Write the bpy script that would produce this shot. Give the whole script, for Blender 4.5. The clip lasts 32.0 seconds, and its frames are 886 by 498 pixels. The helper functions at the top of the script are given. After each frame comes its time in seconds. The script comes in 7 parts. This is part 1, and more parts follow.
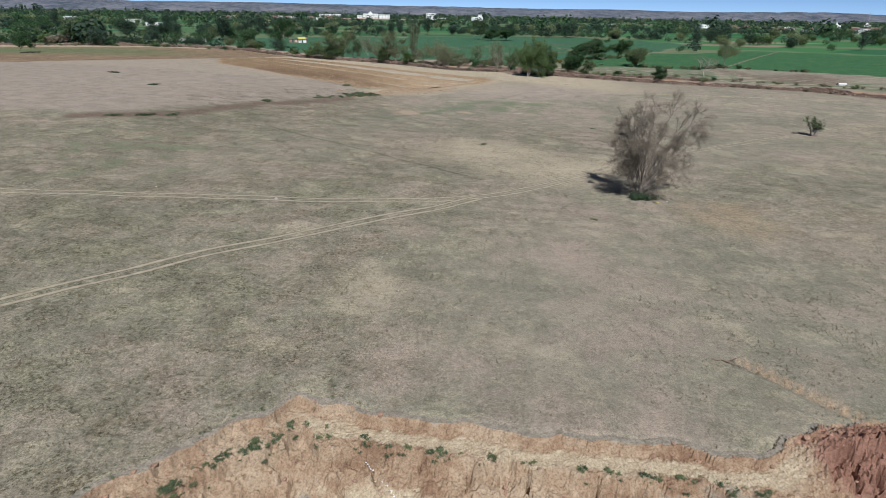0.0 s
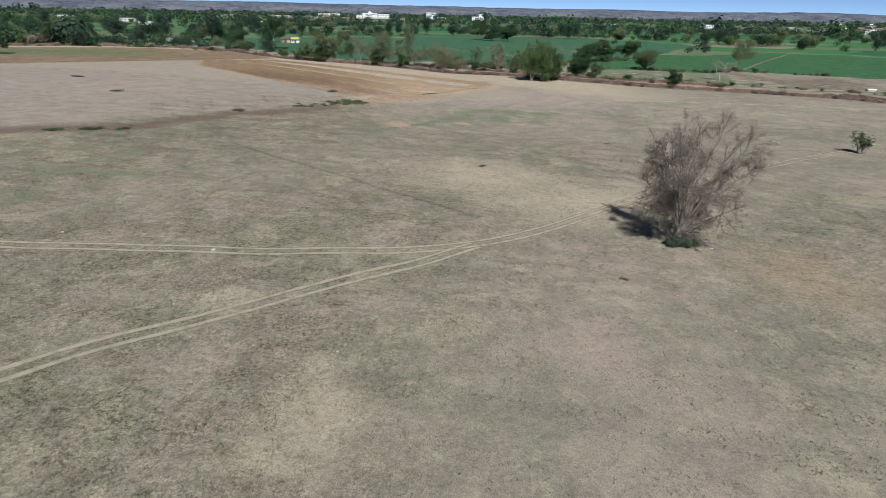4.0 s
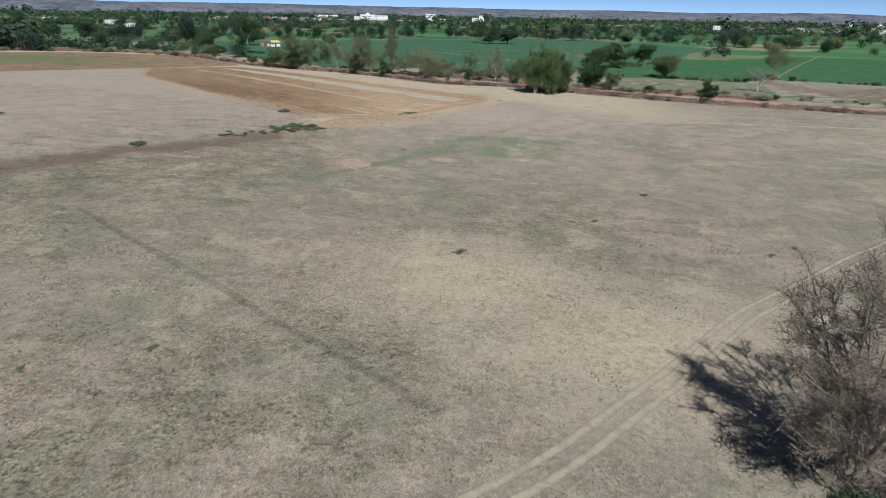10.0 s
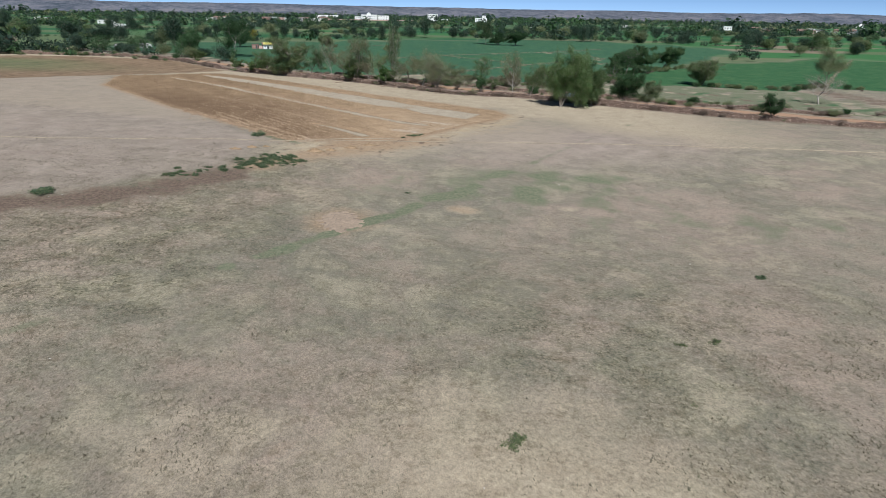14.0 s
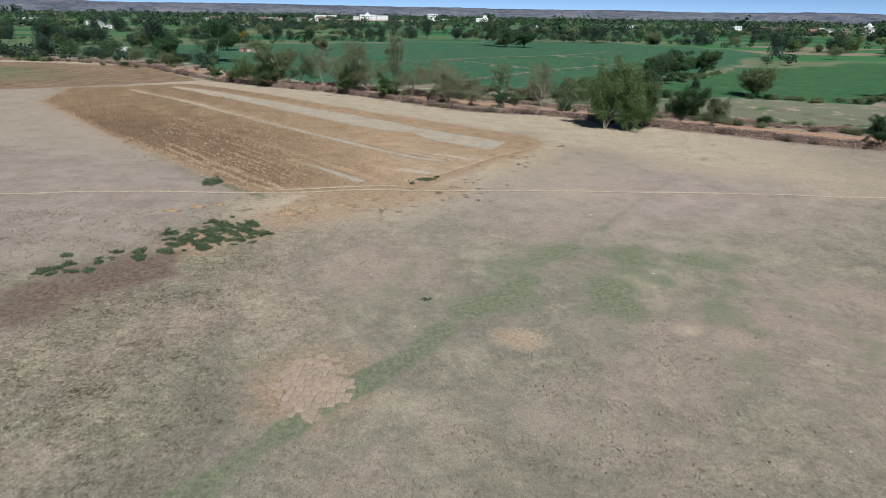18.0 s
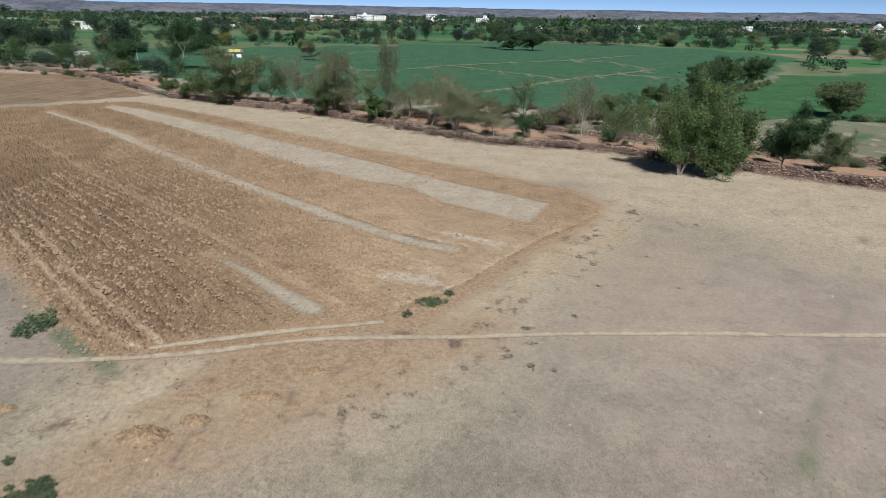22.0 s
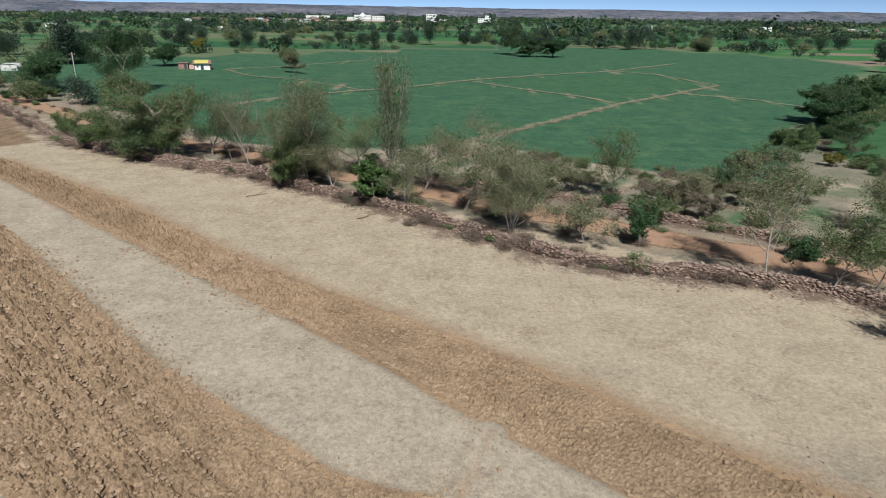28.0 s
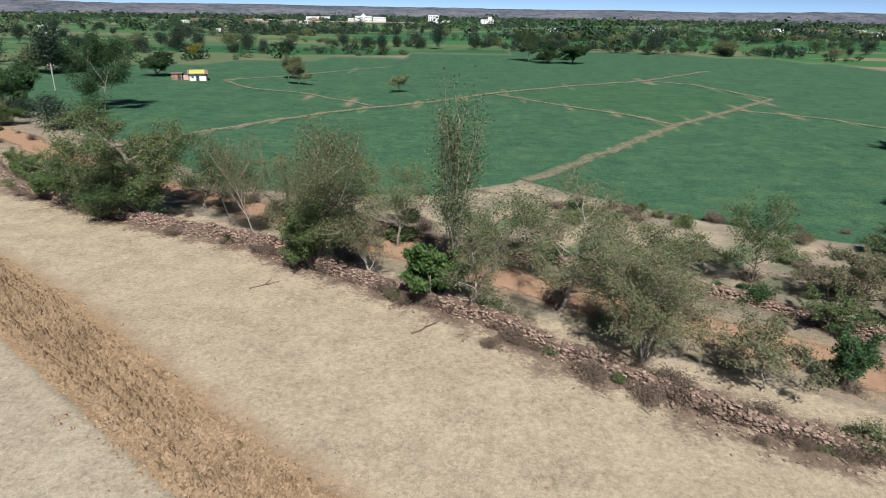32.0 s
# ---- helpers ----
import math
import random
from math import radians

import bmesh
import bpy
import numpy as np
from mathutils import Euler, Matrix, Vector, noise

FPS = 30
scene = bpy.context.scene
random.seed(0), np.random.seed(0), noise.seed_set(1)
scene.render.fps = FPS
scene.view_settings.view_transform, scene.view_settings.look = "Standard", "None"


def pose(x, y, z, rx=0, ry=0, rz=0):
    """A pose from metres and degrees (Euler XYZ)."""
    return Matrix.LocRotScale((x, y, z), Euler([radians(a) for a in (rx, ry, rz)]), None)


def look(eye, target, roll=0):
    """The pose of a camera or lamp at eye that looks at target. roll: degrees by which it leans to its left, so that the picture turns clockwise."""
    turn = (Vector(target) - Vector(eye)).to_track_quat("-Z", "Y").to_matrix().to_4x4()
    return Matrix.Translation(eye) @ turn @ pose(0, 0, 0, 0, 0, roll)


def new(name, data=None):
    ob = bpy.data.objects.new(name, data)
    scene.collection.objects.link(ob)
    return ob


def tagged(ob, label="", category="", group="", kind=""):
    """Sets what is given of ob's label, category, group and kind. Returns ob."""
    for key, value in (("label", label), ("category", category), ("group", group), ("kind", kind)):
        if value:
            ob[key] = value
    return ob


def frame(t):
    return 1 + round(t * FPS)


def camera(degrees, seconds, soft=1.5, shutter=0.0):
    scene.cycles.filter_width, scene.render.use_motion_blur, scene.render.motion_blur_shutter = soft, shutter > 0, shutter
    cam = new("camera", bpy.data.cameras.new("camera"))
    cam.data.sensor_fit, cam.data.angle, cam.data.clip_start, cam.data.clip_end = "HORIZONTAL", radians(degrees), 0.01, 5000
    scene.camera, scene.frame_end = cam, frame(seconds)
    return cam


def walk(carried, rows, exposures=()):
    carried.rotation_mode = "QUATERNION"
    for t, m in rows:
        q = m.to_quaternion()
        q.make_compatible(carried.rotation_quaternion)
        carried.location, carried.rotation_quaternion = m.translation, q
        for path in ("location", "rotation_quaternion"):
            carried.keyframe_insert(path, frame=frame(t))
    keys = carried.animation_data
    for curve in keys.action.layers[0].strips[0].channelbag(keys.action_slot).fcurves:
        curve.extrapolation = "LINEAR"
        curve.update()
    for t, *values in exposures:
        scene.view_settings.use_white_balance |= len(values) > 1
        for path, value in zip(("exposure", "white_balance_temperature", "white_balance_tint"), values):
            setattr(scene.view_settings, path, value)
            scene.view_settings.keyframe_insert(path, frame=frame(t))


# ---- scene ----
cam = camera(72.0, 32.0, soft=0.7, shutter=0.3)
PATH = [
    (0, (1.006, 13.173, 19.815), (1.019, 15.038, 19.093), 1.0),
    (1, (1.09, 16.981, 19.695), (1.102, 18.846, 18.973), 1.1),
    (2, (1.485, 20.99, 19.682), (1.497, 22.855, 18.96), 1.0),
    (3, (1.809, 25.203, 19.711), (1.821, 27.068, 18.988), 1.1),
    (3.5, (2.05, 27.207, 19.713), (2.062, 29.071, 18.99), 1.1),
    (5.5, (2.985, 35.606, 19.534), (2.996, 37.471, 18.814), 1.1),
    (6, (3.307, 38.079, 19.514), (3.317, 39.945, 18.794), 1.1),
    (7, (3.929, 43.613, 19.415), (3.939, 45.479, 18.696), 1.0),
    (8, (4.764, 49.619, 19.322), (4.773, 51.485, 18.604), 1.0),
    (9, (5.656, 55.967, 19.422), (5.663, 57.834, 18.703), 1.1),
    (10, (6.339, 63.034, 19.284), (6.346, 64.9, 18.565), 1.0),
    (11, (6.639, 70.019, 19.209), (6.645, 71.886, 18.491), 1.0),
    (12, (6.415, 76.542, 19.0), (6.419, 78.408, 18.282), 1.0),
    (13, (5.571, 82.736, 19.056), (5.576, 84.603, 18.338), 1.0),
    (14, (4.303, 88.809, 19.093), (4.306, 90.676, 18.374), 1.0),
    (14.5, (3.731, 91.929, 19.08), (3.734, 93.796, 18.361), 1.1),
    (16.5, (2.072, 105.55, 19.285), (2.076, 107.416, 18.565), 0.9),
    (17, (1.781, 109.488, 19.217), (1.785, 111.354, 18.498), 0.9),
    (18, (1.193, 117.589, 19.119), (1.198, 119.455, 18.4), 0.9),
    (19, (0.897, 125.736, 19.012), (0.901, 127.603, 18.294), 0.8),
    (20, (0.44, 134.126, 18.968), (0.446, 135.992, 18.249), 0.9),
    (21, (0.131, 143.06, 18.953), (0.139, 144.926, 18.233), 0.9),
    (22, (-0.235, 151.926, 19.1), (-0.226, 153.792, 18.381), 0.9),
    (23, (-0.608, 160.954, 19.21), (-0.597, 162.82, 18.489), 1.0),
    (24, (-0.846, 169.558, 19.264), (-0.835, 171.424, 18.546), 0.8),
    (25, (-1.034, 177.633, 19.356), (-1.022, 179.499, 18.637), 0.8),
    (25.5, (-1.237, 181.788, 19.45), (-1.224, 183.654, 18.731), 0.8),
    (27.5, (-4.07, 197.394, 19.925), (-4.056, 199.26, 19.205), 0.7),
    (28, (-4.978, 200.776, 19.996), (-4.965, 202.642, 19.276), 0.8),
    (29, (-6.779, 207.183, 20.29), (-6.765, 209.049, 19.569), 0.8),
    (30, (-8.632, 212.983, 20.725), (-8.615, 214.849, 20.005), 0.8),
    (31, (-10.193, 217.909, 21.035), (-10.177, 219.775, 20.317), 0.7),
    (32, (-11.588, 222.234, 21.327), (-11.572, 224.1, 20.608), 0.8),
]
walk(cam, [(t, look(eye, target, roll)) for t, eye, target, roll in PATH], [(0, 0.24, 5750, 10), (9, 0.27, 5750, 10), (18, 0.25, 5800, 10.5), (24, 0.23, 5950, 11), (28, 0.27, 6000, 10.5), (32, 0.47, 6150, 11.5)])

# ---- light ----
world = bpy.data.worlds.new("sky")
scene.world = world
world.use_nodes = True
wn = world.node_tree.nodes
sky = wn.new("ShaderNodeTexSky")
sky.sky_type = "NISHITA"
sky.sun_disc = False
sky.sun_elevation = radians(47)
sky.sun_rotation = radians(170)
sky.air_density, sky.dust_density, sky.ozone_density = 0.22, 0.0, 1.2
wn["Background"].inputs["Strength"].default_value = 0.18
tint = wn.new("ShaderNodeMix")
tint.data_type, tint.blend_type = "RGBA", "MULTIPLY"
tint.inputs[0].default_value, tint.inputs[7].default_value = 1.0, (0.44, 0.44, 0.42, 1)
world.node_tree.links.new(sky.outputs[0], tint.inputs[6])
world.node_tree.links.new(tint.outputs[2], wn["Background"].inputs["Color"])
sun = new("sun", bpy.data.lights.new("sun", "SUN"))
sun.data.energy, sun.data.angle, sun.data.color = 4.45, radians(0.55), (1.0, 0.96, 0.9)
sun.matrix_world = look((9, -52, 60), (0, 0, 0))

rng = np.random.default_rng(7)
rnd = random.Random(11)


# ---- terrain ----
S = 1.55


def ease(a, b, x):
    t = np.clip((x - a) / (b - a), 0, 1)
    return t * t * (3 - 2 * t)


def wave(x, y, scale, seed=0):
    """Cheap smooth relief, about -1 to 1."""
    r = np.random.default_rng(100 + seed)
    out = np.zeros_like(np.asarray(x, float))
    for _ in range(7):
        a, k, ph = r.uniform(0, 6.283), r.uniform(0.6, 1.6) / scale, r.uniform(0, 6.283)
        out = out + np.sin((x * math.cos(a) + y * math.sin(a)) * 6.283 * k + ph)
    return out / 3.2


def to_line(x, y, line):
    """Distance from points to a polyline."""
    best = np.full(np.shape(x), 1e9)
    for (ax, ay), (bx, by) in zip(line, line[1:]):
        dx, dy = bx - ax, by - ay
        t = np.clip(((x - ax) * dx + (y - ay) * dy) / (dx * dx + dy * dy), 0, 1)
        best = np.minimum(best, np.hypot(x - ax - t * dx, y - ay - t * dy))
    return best


def inside(x, y, ring):
    odd = np.zeros(np.shape(x), bool)
    for (ax, ay), (bx, by) in zip(ring, ring[1:] + ring[:1]):
        if ay != by:
            odd ^= ((ay > y) != (by > y)) & (x < (bx - ax) * (y - ay) / (by - ay) + ax)
    return odd


def depth_in(x, y, ring):
    """Signed distance, positive inside the ring."""
    d = to_line(x, y, ring + ring[:1])
    return np.where(inside(x, y, ring), d, -d)


PIT = [(-30, 16), (-16, 31), (-11.5, 36), (-6.3, 41.2), (-3.5, 40.2), (2, 39.3), (7.5, 38.6), (13, 38.3), (17.5, 37.4), (21, 40.0), (26, 40.6), (40, 41.5), (46, 20), (30, 4), (-20, 4)]


def height(x, y):
    u, v = x / S, y / S
    tilt = -0.032 * np.clip(u, -62, 24)
    a = np.where(u < 0, 1 - 0.7 * ease(120, 200, v), 1 - ease(105, 126, v))
    hollow = -0.75 * np.exp(-(((u - 8) / 16) ** 2) - ((v - 97) / 14) ** 2)
    z = S * (tilt * a + hollow)
    return z


def pit_edge(x, y):
    """How far inside the ragged edge of the dug pit a point lies."""
    return depth_in(x + 0.22 * wave(x, y, 4, 5) + 0.07 * wave(x, y, 1.3, 15), y + 0.22 * wave(x, y, 3.6, 6) + 0.07 * wave(x, y, 1.1, 16), PIT)


def ground_z(x, y):
    return float(height(np.array(float(x)), np.array(float(y))))


# ---- lines and areas of the plan ----
FIELD = [(-19.3, 181.8), (-11.4, 183.6), (-7.5, 185.4), (-3.9, 188.1), (1.9, 194.2), (8.2, 203.0), (15.6, 210.7), (17.0, 215.3), (15.4, 220.7), (9.5, 225.6), (0.2, 233.6), (-19.4, 247.0), (-40.1, 265.0), (-64.0, 282.6), (-68.5, 281.5), (-87.4, 265.9), (-78.0, 240.0), (-49.0, 209.2), (-36.1, 197.9), (-23.5, 185.8)]
STRIP_WIDE = [(-67.4, 277.6), (-58.7, 273.0), (-35.4, 253.8), (-10.9, 234.4), (-2.7, 227.3), (-4.6, 221.8), (-9.1, 223.0), (-21.0, 231.6), (-41.5, 251.0), (-66.8, 273.8)]
STRIP_END = [(-1.8, 226.5), (4.4, 221.4), (11.7, 215.6), (8.5, 208.8), (-0.1, 215.6), (-3.9, 220.7)]
STRIP_LONG = [(-54.5, 250.2), (-37.8, 233.7), (-23.6, 220.2), (-14.6, 212.4), (-12.2, 210.3), (-10.6, 208.8)]
STRIP_NEAR = [(-10.3, 208.5), (-6.3, 205.4), (-2.0, 202.6), (0.8, 201.3)]
STRIP_BIT = [(0.5, 205.4), (4.4, 203.0)]
STRIP_LOW = [(-18.8, 197.9), (-15.1, 195.0), (-12.0, 191.9), (-8.9, 189.2)]
STRIP_SPOT = [(-4.0, 195.2), (-0.8, 194.5)]
STRIP_GAP = [(-2.2, 226.6), (-4.1, 221.4)]
STRIP_HIGH = [(-73.1, 266.0), (-60.0, 254.6), (-48.5, 245.0)]
FAR_FIELD = [(-66.5, 294.0), (-89.8, 268.0), (-140.4, 217.5), (-235.0, 250.0), (-216.0, 329.0), (-160.0, 345.0), (-124.0, 341.0), (-100.7, 334.0)]
WALL_NEAR = [(-235.0, 334.0), (-173.5, 354.0), (-128.0, 350.0), (-98.0, 331.0), (-77.0, 309.0), (-61.2, 293.5), (-41.2, 282.2), (-30.1, 277.8), (-19.2, 269.5), (-13.6, 266.2), (-7.1, 261.6), (-3.7, 258.3), (1.5, 254.4), (6.0, 250.7), (10.3, 248.4), (14.7, 247.3), (20.9, 245.8), (25.0, 244.2), (29.0, 241.2), (38.0, 234.6), (46.9, 229.4), (55.2, 223.2), (66.0, 216.6), (77.6, 211.6), (90.1, 206.4), (107.2, 197.8), (123.4, 184.5), (190.0, 140.0)]
WALL_FAR = [(-30.0, 289.0), (-18.0, 283.0), (-6.0, 276.0), (7.9, 270.4), (14.6, 265.5), (19.9, 261.0), (25.6, 257.0), (32.0, 253.6), (45.0, 246.4), (60.0, 238.0), (90.0, 222.0)]
LANE = [(-235.0, 346.0), (-170.0, 364.0), (-125.0, 358.0), (-96.1, 336.7), (-75.0, 318.6), (-53.1, 301.0), (-36.0, 291.0), (-18.6, 279.0), (-4.1, 269.6), (9.2, 260.8), (20.2, 254.2), (32.1, 247.6), (46.0, 239.6), (64.6, 228.4), (90.0, 215.0), (124.0, 196.0), (200.0, 148.0)]
CROP = [(-90.0, 347.0), (-72.0, 328.0), (-52.0, 312.0), (-37.0, 297.5), (-27.0, 295.0), (-12.0, 296.0), (0.0, 304.0), (5.0, 298.6), (19.1, 286.5), (29.8, 280.5), (40.0, 276.5), (47.0, 290.0), (56.0, 312.0), (76.0, 335.0), (92.0, 345.0), (139.0, 407.0), (197.0, 518.0), (157.0, 606.0), (45.0, 618.0), (-49.0, 550.0), (-84.0, 507.0), (-150.0, 470.0), (-170.0, 400.0), (-112.0, 368.0)]
CROP_EAST = [(64.0, 276.0), (56.0, 288.0), (62.0, 308.0), (82.0, 330.0), (100.0, 345.0), (124.0, 385.0), (151.0, 391.0), (206.0, 430.0), (264.0, 396.0), (286.0, 330.0), (190.0, 236.0), (147.0, 266.0), (116.0, 282.0), (104.5, 268.0), (89.1, 274.6), (74.2, 279.9)]
BUNDS = [
    [(-68.0, 322.0), (-57.1, 331.1), (-45.9, 347.9), (-34.3, 362.7), (-25.8, 370.3), (-14.1, 381.1), (3.2, 403.0), (28.7, 423.4), (60.9, 445.0), (101.2, 489.4)],
    [(-80.1, 421.8), (-66.4, 402.5), (-48.4, 393.8), (-35.5, 379.8), (-25.8, 370.3)],
    [(3.0, 401.5), (20.2, 378.9), (31.7, 364.2), (38.9, 351.7)],
    [(0.0, 304.1), (3.6, 306.8), (14.7, 321.2), (38.9, 351.7), (61.7, 375.6), (81.6, 396.7)],
    [(60.9, 445.0), (73.3, 435.3), (78.2, 412.0), (81.6, 396.7)],
    [(62.4, 374.0), (75.8, 363.5), (84.4, 346.6)],
    [(-80.1, 421.8), (-65.3, 438.3), (-30.3, 491.5)],
    [(118.6, 278.0), (163.0, 345.0), (215.0, 420.0)],
]
TRACKS = [  # two-wheeled ruts over the pasture
    [(-95.0, 73.0), (-50.0, 75.6), (-27.6, 77.0), (-15.9, 77.5), (-6.5, 78.5), (-1.6, 79.4), (3.6, 80.5), (11.2, 85.4), (15.3, 89.4), (20.4, 94.2), (28.5, 102.8), (44.9, 115.4), (57.0, 123.6), (70.3, 131.6), (98.1, 147.0), (150.0, 172.0)],
    [(-60.0, 22.0), (-30.0, 49.8), (-24.0, 55.3), (-18.0, 62.0), (-11.0, 67.1), (-5.9, 72.0), (0.2, 76.4), (3.4, 79.3), (5.6, 81.4)],
]
FOOTPATHS = [
    [(-90.0, 170.0), (-48.0, 176.3), (-29.9, 180.8), (-22.5, 181.4), (-18.0, 181.8), (-11.5, 184.1), (-7.5, 185.3), (-3.3, 185.7), (9.9, 187.0), (35.5, 187.4), (58.7, 186.2), (110.0, 181.0)],
    [(-17.2, 183.1), (-10.2, 185.9), (-3.9, 187.7)],
    [(-30.0, 121.0), (-23.3, 114.9), (-17.1, 109.7), (-10.8, 104.4), (-5.8, 100.1), (-1.0, 96.0), (2.9, 92.8), (6.5, 89.6)],
]
STREAK = [(9.0, 163.5), (10.2, 166.3), (12.2, 169.1), (14.8, 172.6), (19.7, 178.8), (28.9, 191.0), (42.7, 210.3)]
MARGIN = [(-15.5, 177.0), (-9.0, 179.5), (-3.0, 183.0), (2.6, 192.0), (8.6, 201.0), (15.0, 208.8), (17.4, 214.0), (14.6, 212.5), (7.2, 205.0), (1.2, 196.0), (-4.0, 189.0), (-11.4, 184.5)]
MARSH = [(-62.0, 122.0), (-48.8, 127.5), (-37.0, 146.0), (-28.9, 151.0), (-22.0, 161.0)]
SEEP = [(-12.4, 133.5), (-9.7, 137.2), (-6.6, 142.5), (-1.5, 149.8), (2.7, 156.8), (9.0, 163.5)]


# ---- materials ----
def nodes_of(name):
    m = bpy.data.materials.new(name)
    m.use_nodes = True
    return m, m.node_tree.nodes, m.node_tree.links, m.node_tree.nodes["Principled BSDF"]


def ramp(nt, stops, fac=None, links=None):
    r = nt.new("ShaderNodeValToRGB")
    el = r.color_ramp.elements
    while len(el) < len(stops):
        el.new(0.5)
    for e, (p, c) in zip(el, stops):
        e.position, e.color = p, (*c, 1) if len(c) == 3 else c
    if fac is not None:
        links.new(fac, r.inputs[0])
    return r


def noise_tex(nt, links, scale, detail=4, rough=0.6, coord=None, warp=0.0):
    n = nt.new("ShaderNodeTexNoise")
    n.inputs["Scale"].default_value, n.inputs["Detail"].default_value = scale, detail
    n.inputs["Roughness"].default_value, n.inputs["Distortion"].default_value = rough, warp
    if coord is not None:
        links.new(coord, n.inputs["Vector"])
    return n.outputs["Fac"]


def mathn(nt, links, op, a, b=None, c=None, clamp=False):
    n = nt.new("ShaderNodeMath")
    n.operation, n.use_clamp = op, clamp
    for i, v in enumerate((a, b, c)):
        if v is None:
            continue
        if isinstance(v, (int, float)):
            n.inputs[i].default_value = v
        else:
            links.new(v, n.inputs[i])
    return n.outputs[0]


def mixc(nt, links, fac, a, b, mode="MIX"):
    n = nt.new("ShaderNodeMix")
    n.data_type, n.blend_type = "RGBA", mode
    for sock, v in ((n.inputs[0], fac), (n.inputs[6], a), (n.inputs[7], b)):
        if isinstance(v, (int, float)):
            sock.default_value = v
        elif isinstance(v, tuple):
            sock.default_value = (*v, 1)
        else:
            links.new(v, sock)
    return n.outputs[2]


def bump(nt, links, bsdf, height_out, strength, dist=0.05):
    b = nt.new("ShaderNodeBump")
    b.inputs["Strength"].default_value, b.inputs["Distance"].default_value = strength, dist
    links.new(height_out, b.inputs["Height"])
    links.new(b.outputs[0], bsdf.inputs["Normal"])


def plain(name, col, rough=0.8, vary=0.12, scale=6.0, metal=0.0, random_piece=0.0, bumpy=0.0, alpha=1.0):
    """A surface with blotches at two sizes and, if asked, a shade of its own for every piece."""
    m, nt, ln, b = nodes_of(name)
    tc = nt.new("ShaderNodeTexCoord").outputs["Object"]
    big, small = noise_tex(nt, ln, scale, 3, 0.6, tc), noise_tex(nt, ln, scale * 9, 3, 0.6, tc)
    f = mathn(nt, ln, "ADD", mathn(nt, ln, "MULTIPLY", big, 0.65), mathn(nt, ln, "MULTIPLY", small, 0.35))
    dark = tuple(c * (1 - vary * 2.2) for c in col)
    light = tuple(min(1, c * (1 + vary * 2.2)) for c in col)
    c = ramp(nt, [(0.3, dark), (0.7, light)], f, ln).outputs[0]
    if random_piece:
        o = nt.new("ShaderNodeObjectInfo").outputs["Random"]
        g = mathn(nt, ln, "ADD", mathn(nt, ln, "MULTIPLY", o, random_piece), 1 - random_piece / 2)
        c = mixc(nt, ln, 1.0, c, g, "MULTIPLY")
    ln.new(c, b.inputs["Base Color"])
    b.inputs["Roughness"].default_value, b.inputs["Metallic"].default_value = rough, metal
    if bumpy:
        bump(nt, ln, b, small, bumpy, 0.03)
    return m


def leafy(name, stops, through_light=0.35, rough=0.7):
    """Leaves: a shade for each leaf, some light passing through."""
    m, nt, ln, b = nodes_of(name)
    isl = nt.new("ShaderNodeNewGeometry").outputs["Random Per Island"]
    o = nt.new("ShaderNodeObjectInfo").outputs["Random"]
    c = ramp(nt, stops, isl, ln).outputs[0]
    g = mathn(nt, ln, "ADD", mathn(nt, ln, "MULTIPLY", o, 0.35), 0.82)
    c = mixc(nt, ln, 1.0, c, g, "MULTIPLY")
    ln.new(c, b.inputs["Base Color"])
    b.inputs["Roughness"].default_value = rough
    b.inputs["Specular IOR Level"].default_value = 0.12
    t = nt.new("ShaderNodeBsdfTranslucent")
    ln.new(c, t.inputs[0])
    mx = nt.new("ShaderNodeMixShader")
    mx.inputs[0].default_value = through_light
    ln.new(b.outputs[0], mx.inputs[1]), ln.new(t.outputs[0], mx.inputs[2])
    ln.new(mx.outputs[0], nt["Material Output"].inputs[0])
    return m


